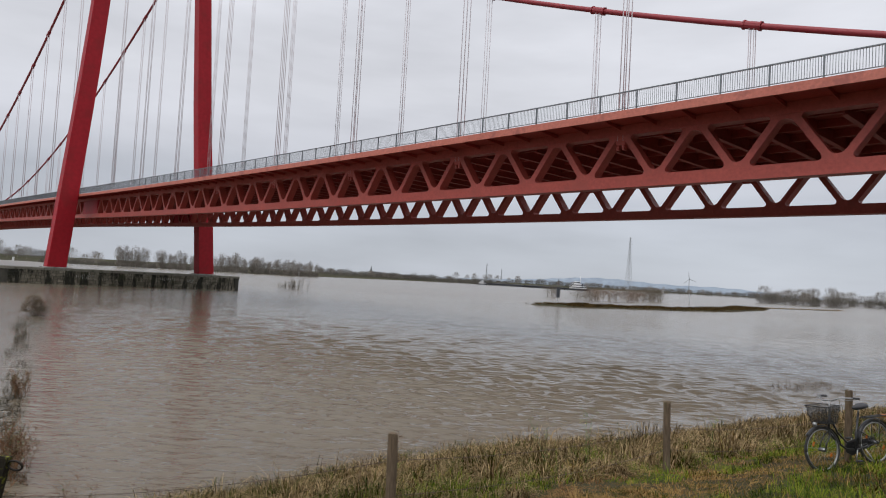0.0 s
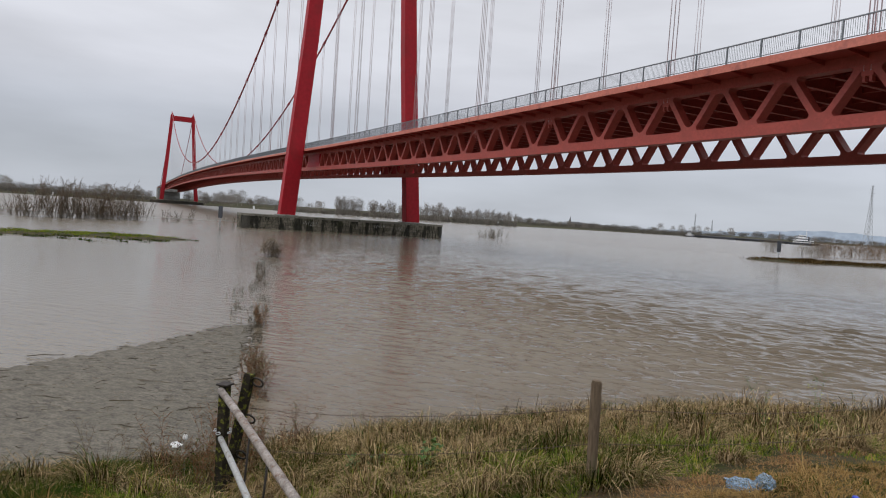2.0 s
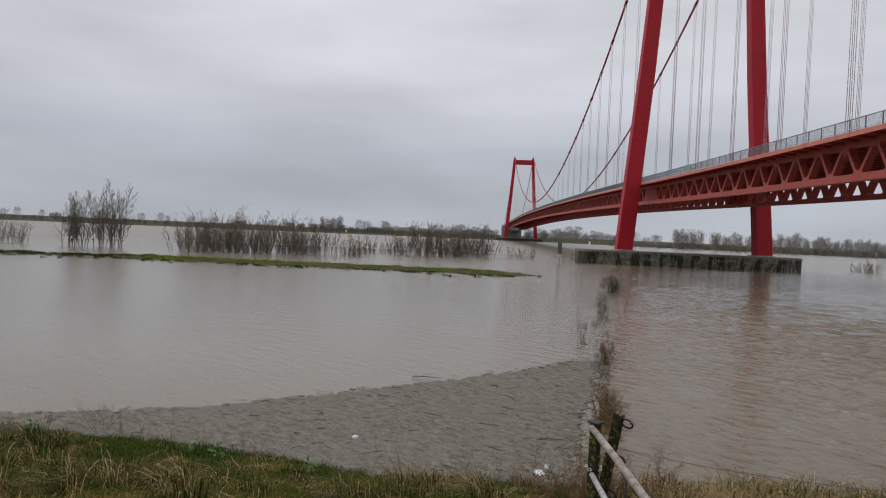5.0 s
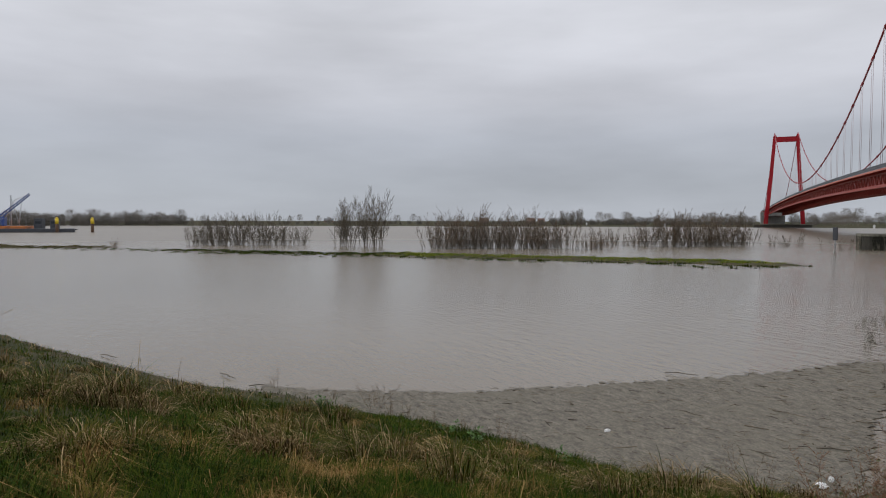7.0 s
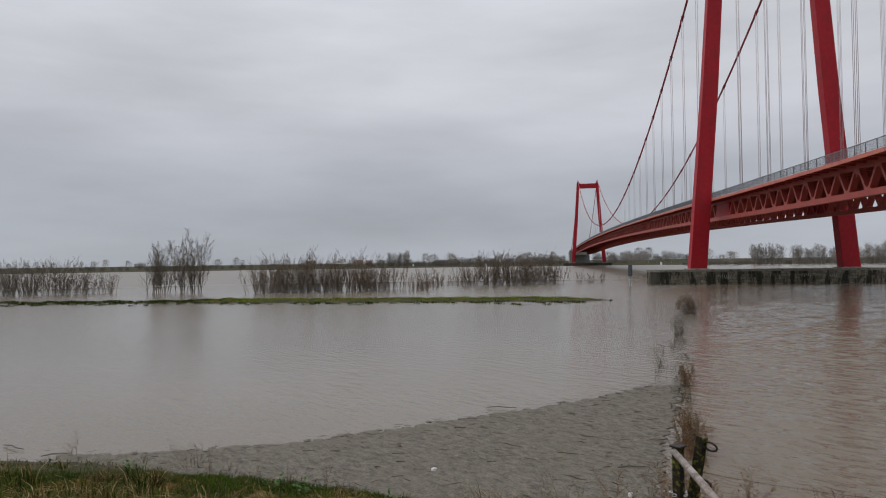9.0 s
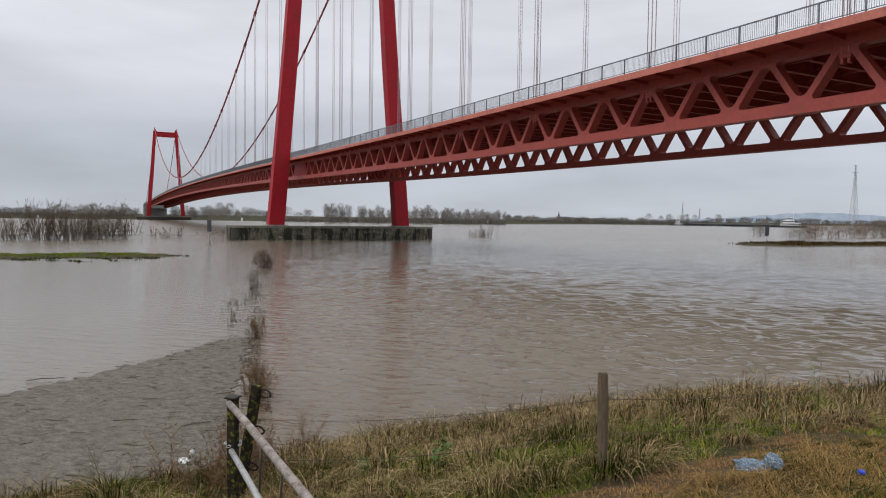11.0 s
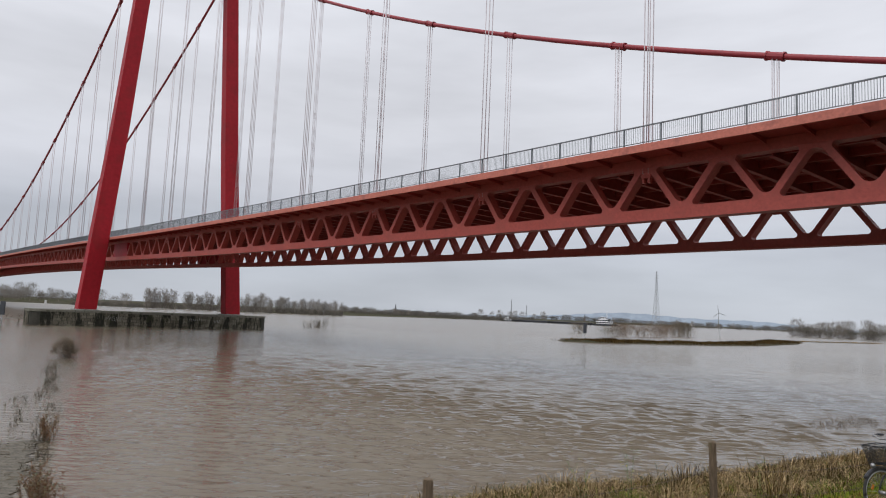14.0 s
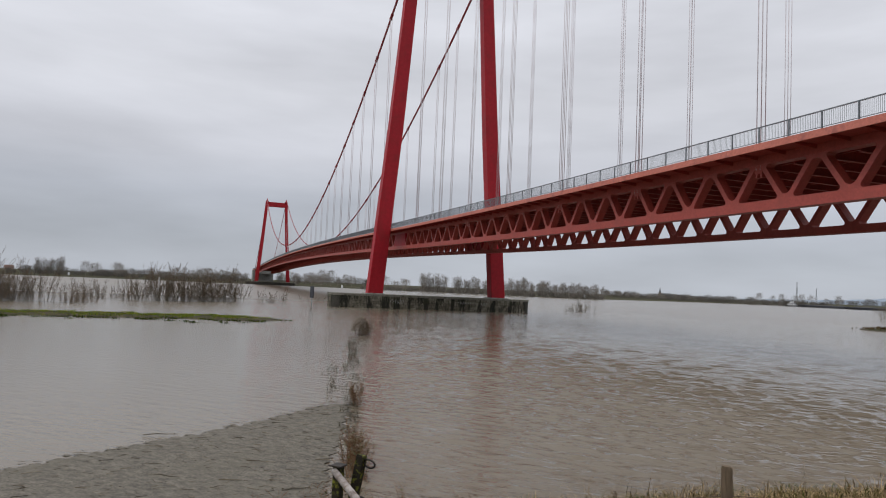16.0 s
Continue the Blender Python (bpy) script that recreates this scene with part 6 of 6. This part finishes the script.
v, k = leaf_cards(rl, np.stack([np.cos(th) * np.sin(ph) * rr * 1.0, np.sin(th) * np.sin(ph) * rr * 1.0, 0.3 + np.cos(ph) * rr * 1.55], -1), 0.08)
quads_mesh("foliage", v, k, M_BUSHLEAF, t)

# reeds drowned off the near shore
rng_r = np.random.RandomState(15)
reed = []
for _ in range(700):
    f = rng_r.rand()
    x, y = 14.5 + 9.5 * f + rng_r.normal(0, 0.5), 34.0 + 6.5 * f + rng_r.normal(0, 0.9)
    if rng_r.rand() > 0.25 + 0.75 * (0.5 < f):
        continue
    h = rng_r.uniform(0.03, 0.26)
    reed.append((x, y, -0.3, x + rng_r.normal(0, 0.3), y + rng_r.normal(0, 0.1), h, 0.014, 0.005))
v, q = sticks(reed, 3)
tagged(quads_mesh("drowned_reeds", v, q, M_STALK), "dark drowned reed stems poking through the water", "reeds", kind="stuff")

# ---- river traffic, markers and the far bank's landmarks ----
M_LATTICE = plain("mast_steel", (0.34, 0.36, 0.38), (0.42, 0.44, 0.46), 0.1, 0.6, 0.2, fine=2, bump=0)
M_HULL = plain("dark_hull", (0.03, 0.034, 0.042), (0.06, 0.064, 0.075), 0.1, 0.6, fine=1, bump=0)
M_CARGO = plain("coal_cargo", (0.04, 0.04, 0.042), (0.09, 0.088, 0.085), 0.3, 0.95, fine=1.5)
M_CABIN = plain("white_cabin", (0.62, 0.63, 0.64), (0.74, 0.74, 0.74), 0.3, 0.5, fine=2, bump=0)
M_WINDOW = plain("dark_window", (0.02, 0.025, 0.03), (0.04, 0.045, 0.05), 0.5, 0.15, fine=3, bump=0)
M_RUSTY = plain("orange_hull", (0.42, 0.12, 0.02), (0.52, 0.17, 0.035), 0.4, 0.6, fine=3, dirt=(0.16, 0.06, 0.03))
M_CRANE = plain("crane_blue", (0.02, 0.05, 0.20), (0.03, 0.08, 0.28), 0.5, 0.5, fine=3, bump=0)
M_YELLOW = plain("signal_yellow", (0.60, 0.44, 0.02), (0.72, 0.52, 0.03), 0.5, 0.5, fine=4, bump=0)
M_RUST = plain("rusty_pile", (0.07, 0.04, 0.025), (0.13, 0.075, 0.045), 0.8, 0.85, fine=5)
M_ROOF = plain("red_roof", (0.12, 0.07, 0.055), (0.17, 0.095, 0.075), 0.3, 0.8, fine=2)
M_DARKROOF = plain("slate_roof", (0.10, 0.105, 0.115), (0.15, 0.155, 0.165), 0.3, 0.7, fine=2)
M_BRICK = plain("far_brick", (0.22, 0.15, 0.12), (0.30, 0.21, 0.17), 0.3, 0.85, fine=2)
# the haze of distance is put into the hills' blue-grey
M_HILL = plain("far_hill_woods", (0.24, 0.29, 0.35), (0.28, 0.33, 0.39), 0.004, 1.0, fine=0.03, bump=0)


def bearing(az, dist, z=0.0):
    return (-math.sin(radians(az)) * dist, math.cos(radians(az)) * dist, z)


def lattice_mast(place, height, base, label, arms=3, r=0.35):
    """Four legs with cross bracing, narrowing to a top with cross arms."""
    t = thing("power_mast", label, "power mast", pose(*place, 0, 0, 20), "power masts")
    n_ = 14
    zs = [height * (1 - (1 - i / n_) ** 1.25) for i in range(n_ + 1)]
    w = [base * (1 - z / height) ** 1.15 / 2 + base * 0.035 for z in zs]
    segs = []
    for i in range(n_):
        for k in range(4):
            a, c = [(1, 1), (-1, 1), (-1, -1), (1, -1)][k], [(1, 1), (-1, 1), (-1, -1), (1, -1)][(k + 1) % 4]
            p, q = (a[0] * w[i], a[1] * w[i], zs[i]), (a[0] * w[i + 1], a[1] * w[i + 1], zs[i + 1])
            p2, q2 = (c[0] * w[i], c[1] * w[i], zs[i]), (c[0] * w[i + 1], c[1] * w[i + 1], zs[i + 1])
            segs += [(*p, *q, r, r), (*p, *q2, r * 0.6, r * 0.6), (*p2, *q, r * 0.6, r * 0.6), (*q, *q2, r * 0.5, r * 0.5)]
    v, f = sticks(segs, 4)
    quads_mesh("lattice", v, f, M_LATTICE, t)
    for i in range(arms):
        z, half = height * (0.985 - 0.055 * i), height * (0.028 + 0.012 * i)
        bm = bmesh.new()
        beam(bm, (-half, 0, z), (half, 0, z), r * 2.2, r * 2.2)
        part("cross_arm", bm, M_LATTICE, t)
    return t


lattice_mast(bearing(-15.85, 1150), 92, 9.5, "tall lattice power mast on the far meadow", 3, 0.22)
lattice_mast(bearing(-3.9, 2100), 62, 6, "distant lattice power mast", 3, 0.25)
lattice_mast(bearing(-5.2, 2200), 48, 5, "smaller distant lattice power mast", 3, 0.25)

# wind turbine far off
wt = thing("wind_turbine", "distant pale wind turbine", "wind turbine", pose(*bearing(-20.6, 3000)))
tube("tower", [(0, 0, 0), (0, 0, 62)], [2.2, 1.4], M_LATTICE, wt, 8)
for k in range(3):
    a = radians(100 + 120 * k)
    tube("blade", [(0, -2, 62), (math.cos(a) * 12, -2, 62 + math.sin(a) * 12), (math.cos(a) * 32, -2, 62 + math.sin(a) * 32)], [1.2, 1.4, 0.4], M_LATTICE, wt, 5)

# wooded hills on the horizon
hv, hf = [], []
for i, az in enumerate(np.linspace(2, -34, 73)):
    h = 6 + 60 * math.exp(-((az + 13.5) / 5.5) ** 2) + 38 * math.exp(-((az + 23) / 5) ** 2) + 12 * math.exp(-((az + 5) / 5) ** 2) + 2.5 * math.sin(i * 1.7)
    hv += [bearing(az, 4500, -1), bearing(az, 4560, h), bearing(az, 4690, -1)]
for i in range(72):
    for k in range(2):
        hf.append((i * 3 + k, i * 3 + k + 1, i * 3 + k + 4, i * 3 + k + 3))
tagged(link_mesh("backdrop", hv, hf, M_HILL, smooth=True), "wooded hills on the horizon, haze put into their blue-grey colour", "hills", kind="structure")


def house(place, turn, w, d, h, roof, label, roof_mat, wall_mat, chimney=True):
    t = thing("house", label, "house", pose(*place, 0, 0, turn) @ Matrix.Diagonal((0.6, 0.6, 0.6, 1)), "far houses")
    bm = bmesh.new()
    box(bm, (-w / 2, -d / 2, -1), (w / 2, d / 2, h))
    part("wall", bm, wall_mat, t)
    bm = bmesh.new()
    vs = [bm.verts.new(p) for p in ((-w / 2 - 0.4, -d / 2 - 0.4, h), (w / 2 + 0.4, -d / 2 - 0.4, h), (w / 2 + 0.4, d / 2 + 0.4, h), (-w / 2 - 0.4, d / 2 + 0.4, h), (-w / 2 - 0.4, 0, h + roof), (w / 2 + 0.4, 0, h + roof))]
    for q in ((3, 2, 1, 0), (0, 1, 5, 4), (2, 3, 4, 5), (1, 2, 5), (3, 0, 4)):
        bm.faces.new([vs[i] for i in q])
    r = part("roof", bm, roof_mat, t)
    if chimney:
        bm = bmesh.new()
        box(bm, (w * 0.2, -0.5, h + roof * 0.5), (w * 0.2 + 1, 0.5, h + roof + 1.2))
        part("chimney", bm, M_BRICK, r)
    for i in range(int(w // 4)):
        bm = bmesh.new()
        box(bm, (-w / 2 + 1.5 + i * 4, -d / 2 - 0.05, h * 0.35), (-w / 2 + 2.9 + i * 4, -d / 2 + 0.05, h * 0.75))
        part("window", bm, M_WINDOW, t)
    return t


def far_z(az, dist):
    x, y, _ = bearing(az, dist)
    return gz(x, y)


for i, (az, dist, w, d, h, roof, mat, wall) in enumerate(((5.2, 1150, 26, 12, 5, 6, M_DARKROOF, M_BRICK), (4.3, 1160, 34, 12, 5, 5, M_DARKROOF, M_BRICK), (3.2, 1170, 40, 14, 5, 4, M_DARKROOF, M_BRICK), (-18.1, 1900, 60, 20, 6, 6, M_CABIN, M_CABIN), (51.2, 900, 46, 14, 4, 4, M_DARKROOF, M_DARKROOF), (58.6, 900, 18, 12, 5, 6, M_ROOF, M_BRICK), (57.7, 905, 15, 12, 5, 5, M_ROOF, M_BRICK), (62.6, 910, 20, 12, 5, 5, M_ROOF, M_BRICK), (76, 950, 22, 12, 4, 5, M_DARKROOF, M_BRICK))):
    house(bearing(az, dist, far_z(az, dist)), az + (i * 17) % 30 - 15, w, d, h, roof, "far farmhouse with pitched roof among bare trees", mat, wall)
church = thing("church", "distant village church with pointed spire", "church", pose(*bearing(6.1, 1180, far_z(6.1, 1180))) @ Matrix.Diagonal((0.55, 0.55, 0.55, 1)))
bm = bmesh.new()
box(bm, (-3, -3, -1), (3, 3, 15))
part("tower", bm, M_BRICK, church)
bm = bmesh.new()
bmesh.ops.create_cone(bm, cap_ends=True, segments=8, radius1=3.6, radius2=0.1, depth=17)
bmesh.ops.translate(bm, verts=bm.verts, vec=(0, 0, 23.5))
part("spire", bm, M_DARKROOF, church)
bm = bmesh.new()
box(bm, (3, -5, -1), (26, 5, 8))
part("nave", bm, M_BRICK, church)
bm = bmesh.new()
vs = [bm.verts.new(p) for p in ((2.8, -5.4, 8), (26.4, -5.4, 8), (26.4, 5.4, 8), (2.8, 5.4, 8), (2.8, 0, 14), (26.4, 0, 14))]
for q in ((3, 2, 1, 0), (0, 1, 5, 4), (2, 3, 4, 5), (1, 2, 5), (3, 0, 4)):
    bm.faces.new([vs[i] for i in q])
part("nave_roof", bm, M_DARKROOF, church)
c2 = thing("church", "far church tower beyond the river meadows", "church", pose(*bearing(-10.1, 1900, 0)) @ Matrix.Diagonal((0.6, 0.6, 0.6, 1)))
bm = bmesh.new()
box(bm, (-4, -4, 0), (4, 4, 22))
part("tower", bm, M_BRICK, c2)
bm = bmesh.new()
bmesh.ops.create_cone(bm, cap_ends=True, segments=6, radius1=4.8, radius2=0.1, depth=18)
bmesh.ops.translate(bm, verts=bm.verts, vec=(0, 0, 31))
part("spire", bm, M_DARKROOF, c2)


# push convoy: dark coal barges, pushed by a white towboat
def hull_mesh(length, beam_, h, rake=6.0):
    bm = bmesh.new()
    prof = [(-length / 2 + 1, -0.8, 0.96), (-length / 2, h, 1.0), (length / 2, h, 0.75), (length / 2 - rake, -0.8, 0.7)]
    L_ = [bm.verts.new((x, -beam_ / 2 * k, z)) for x, z, k in prof]
    R_ = [bm.verts.new((x, beam_ / 2 * k, z)) for x, z, k in prof]
    bm.faces.new(L_[::-1])
    bm.faces.new(R_)
    for i in range(4):
        j = (i + 1) % 4
        bm.faces.new((L_[i], L_[j], R_[j], R_[i]))
    bmesh.ops.recalc_face_normals(bm, faces=list(bm.faces))
    return bm


a, c = Vector(bearing(-3.6, 880)), Vector(bearing(-12.0, 800))
way = (c - a).normalized()
turn = math.degrees(math.atan2(-way.y, -way.x))
for i, f in enumerate((0.26, 0.66)):
    p = a.lerp(c, f)
    barge = thing("cargo_barge", "long dark cargo barge loaded with coal", "barge", pose(p.x, p.y, 0, 0, 0, turn), "river convoy")
    part("hull", hull_mesh(58, 11, 1.9), M_HULL, barge)
    V, F = [], []
    for k in range(25):
        x = -24 + 48 * k / 24
        hgt = 2.0 + 0.9 * abs(math.sin(k * 0.8)) + 0.3 * math.sin(k * 2.1)
        V += [(x, -4.6, 1.85), (x, 0, hgt + 0.5), (x, 4.6, 1.85)]
    for k in range(24):
        F += [(k * 3, k * 3 + 3, k * 3 + 4, k * 3 + 1), (k * 3 + 1, k * 3 + 4, k * 3 + 5, k * 3 + 2)]
    link_mesh("coal_heap", V, F, M_CARGO, barge)
    bm = bmesh.new()
    for s in (-1, 1):
        box(bm, (-26, s * 5.2 - 0.12, 1.85), (26, s * 5.2 + 0.12, 2.5))
    part("coaming", bm, M_HULL, barge)
for f, big in ((0.97, 1.0), (0.0, 0.55)):
    p = a.lerp(c, f)
    tow = thing("towboat", "white towboat with raised wheelhouse behind the barges" if big == 1.0 else "small white bow cabin and mast of the convoy", "towboat", pose(p.x, p.y, 0, 0, 0, turn) @ Matrix.Diagonal((big, big, big, 1)), "river convoy")
    part("hull", hull_mesh(30, 11, 2.2, 3), M_HULL, tow)
    for nm, lo, hi in (("deckhouse", (-9, -4.5, 2.2), (9, 4.5, 5.0)), ("upper_cabin", (-5, -3.6, 5.0), (6, 3.6, 7.6)), ("wheelhouse", (-1, -2.8, 7.6), (4, 2.8, 10.6))):
        bm = bmesh.new()
        box(bm, lo, hi, 0.25)
        o = part(nm, bm, M_CABIN, tow)
        bm = bmesh.new()
        box(bm, (lo[0] - 0.03, lo[1] - 0.03, hi[2] - 1.7), (hi[0] + 0.03, hi[1] + 0.03, hi[2] - 0.7))
        part("window_band", bm, M_WINDOW, o)
    tube("mast", [(-3, 0, 7), (-3, 0, 17)], 0.25, M_CABIN, tow, 6)
    tube("funnel", [(-7, 2, 5), (-7, 2, 8.5)], 0.8, M_HULL, tow, 8)

# dredging pontoon with a lattice crane moored on the left
px_, py_ = -326.0, -55.0
pontoon = thing("work_pontoon", "orange and black work pontoon with blue lattice crane", "work vessel", pose(px_, py_, 0, 0, 0, 84))
bm = bmesh.new()
box(bm, (-30, -6, -0.8), (8, 6, 2.6), 0.15)
part("orange_hull", bm, M_RUSTY, pontoon)
bm = bmesh.new()
box(bm, (-16, -8, -0.8), (26, -6.1, 1.6), 0.15)
part("black_hull", bm, M_HULL, pontoon)
part("bow", hull_mesh(24, 8, 1.4, 5), M_HULL, pontoon).matrix_local = pose(14, -2, 0)
for x, w, h in ((-27, 6, 3.2), (-19, 7, 3.6), (-10, 4, 3.0), (10, 3, 3.2), (16, 2.5, 2.6)):
    bm = bmesh.new()
    box(bm, (x, -3, 2.6 if x < 8 else 1.4), (x + w, 2.5, 2.6 + h), 0.1)
    o = part("deck_cabin", bm, M_HULL, pontoon)
    bm = bmesh.new()
    box(bm, (x + 0.4, -3.04, 3.6), (x + w - 0.4, -2.96, 4.6))
    part("window", bm, M_WINDOW, o)
for x in range(-28, 10, 3):
    tube("guard_post", [(x, -6.0, 2.6), (x, -6.0, 5.6)], 0.07, M_LATTICE, pontoon, 4)
bm = bmesh.new()
beam(bm, (-29, -6.0, 5.6), (8, -6.0, 5.6), 0.12, 0.12)
part("guard_rail", bm, M_LATTICE, pontoon)
tube("spud_pole", [(0.5, 2, 2), (0.5, 2, 15.5)], 0.30, M_LATTICE, pontoon, 6)
tube("spud_stay", [(0.5, 2, 15), (3.5, 2, 3)], 0.12, M_LATTICE, pontoon, 5)
bm = bmesh.new()
box(bm, (-7, -2, 2.6), (-1, 2, 6.4), 0.2)
part("crane_house", bm, M_CRANE, pontoon)
segs = []
A_, B_ = np.array([-4.0, 0, 5.5]), np.array([8.0, 0, 16.0])
for s in (-0.7, 0.7):
    for t_ in (-0.7, 0.7):
        o = np.array([t_ * 0.6, s, -t_ * 0.6])
        segs.append((*(A_ + o), *(B_ + o * 0.5), 0.14, 0.12))
for i in range(9):
    f, g = i / 9, (i + 1) / 9
    for s in (-0.7, 0.7):
        segs.append((*(A_ + (B_ - A_) * f + [0.42, s, -0.42]), *(A_ + (B_ - A_) * g + [-0.42, s, 0.42]), 0.08, 0.08))
v, q = sticks(segs, 4)
quads_mesh("crane_boom", v, q, M_CRANE, pontoon)
tubes("back_stay", [([(-1, 0, 6), (2.5, 0, 13.5)], 0.18), ([(4, 0, 4), (5, 0, 13)], 0.15), ([(2.5, 0, 13.5), (8, 0, 16)], 0.12)], M_LATTICE, pontoon, 5)


def dolphin(az, dist, label):
    t = thing("mooring_pile", label, "mooring pile", pose(*bearing(az, dist)), "mooring piles")
    tube("pile", [(0, 0, -2), (0, 0, 3.6)], 0.62, M_RUST, t, 12)
    tube("collar", [(0, 0, 3.6), (0, 0, 5.6)], 0.72, M_YELLOW, t, 12)
    tube("cap", [(0, 0, 5.6), (0, 0, 6.3)], [0.72, 0.25], M_YELLOW, t, 12)
    tube("pole", [(0, 0, 6.3), (0, 0, 7.6)], 0.06, M_RUST, t, 6)


dolphin(94.2, 315, "rusty mooring pile with a yellow top")
dolphin(96.55, 318, "rusty mooring pile with a yellow top beside the pontoon")


def marker(x, y, h, label, board=True):
    t = thing("river_marker", label, "river marker", pose(x, y, 0), "river markers")
    tube("pole", [(0, 0, -1), (0, 0, h)], 0.10, M_LATTICE, t, 8)
    if board:
        bm = bmesh.new()
        box(bm, (-0.42, -0.12, h - 2.2), (0.42, 0.12, h + 0.1), 0.03)
        part("board", bm, M_HULL, t)


marker(29.5, 165.5, 4.2, "grey river marker pole with dark board by the island")
marker(103, 273, 4.6, "thin river marker pole behind the island", False)
marker(-78.6, 109.8, 4.0, "river marker pole with dark board in the flood")
# distance boards on the far bank
for az, dist in ((47.6, 640), (40.2, 650), (53.9, 690), (33.0, 560), (12.2, 600)):
    x, y, _ = bearing(az, dist)
    t = thing("bank_sign", "small white distance board on the far bank", "sign", pose(x, y, max(gz(x, y), 0), 0, 0, az))
    bm = bmesh.new()
    box(bm, (-0.7, -0.05, 0.4), (0.7, 0.05, 3.0))
    part("board", bm, M_CABIN, t)
    bm = bmesh.new()
    box(bm, (-0.08, -0.08, -0.5), (0.08, 0.08, 0.5))
    part("stake", bm, M_LATTICE, t)
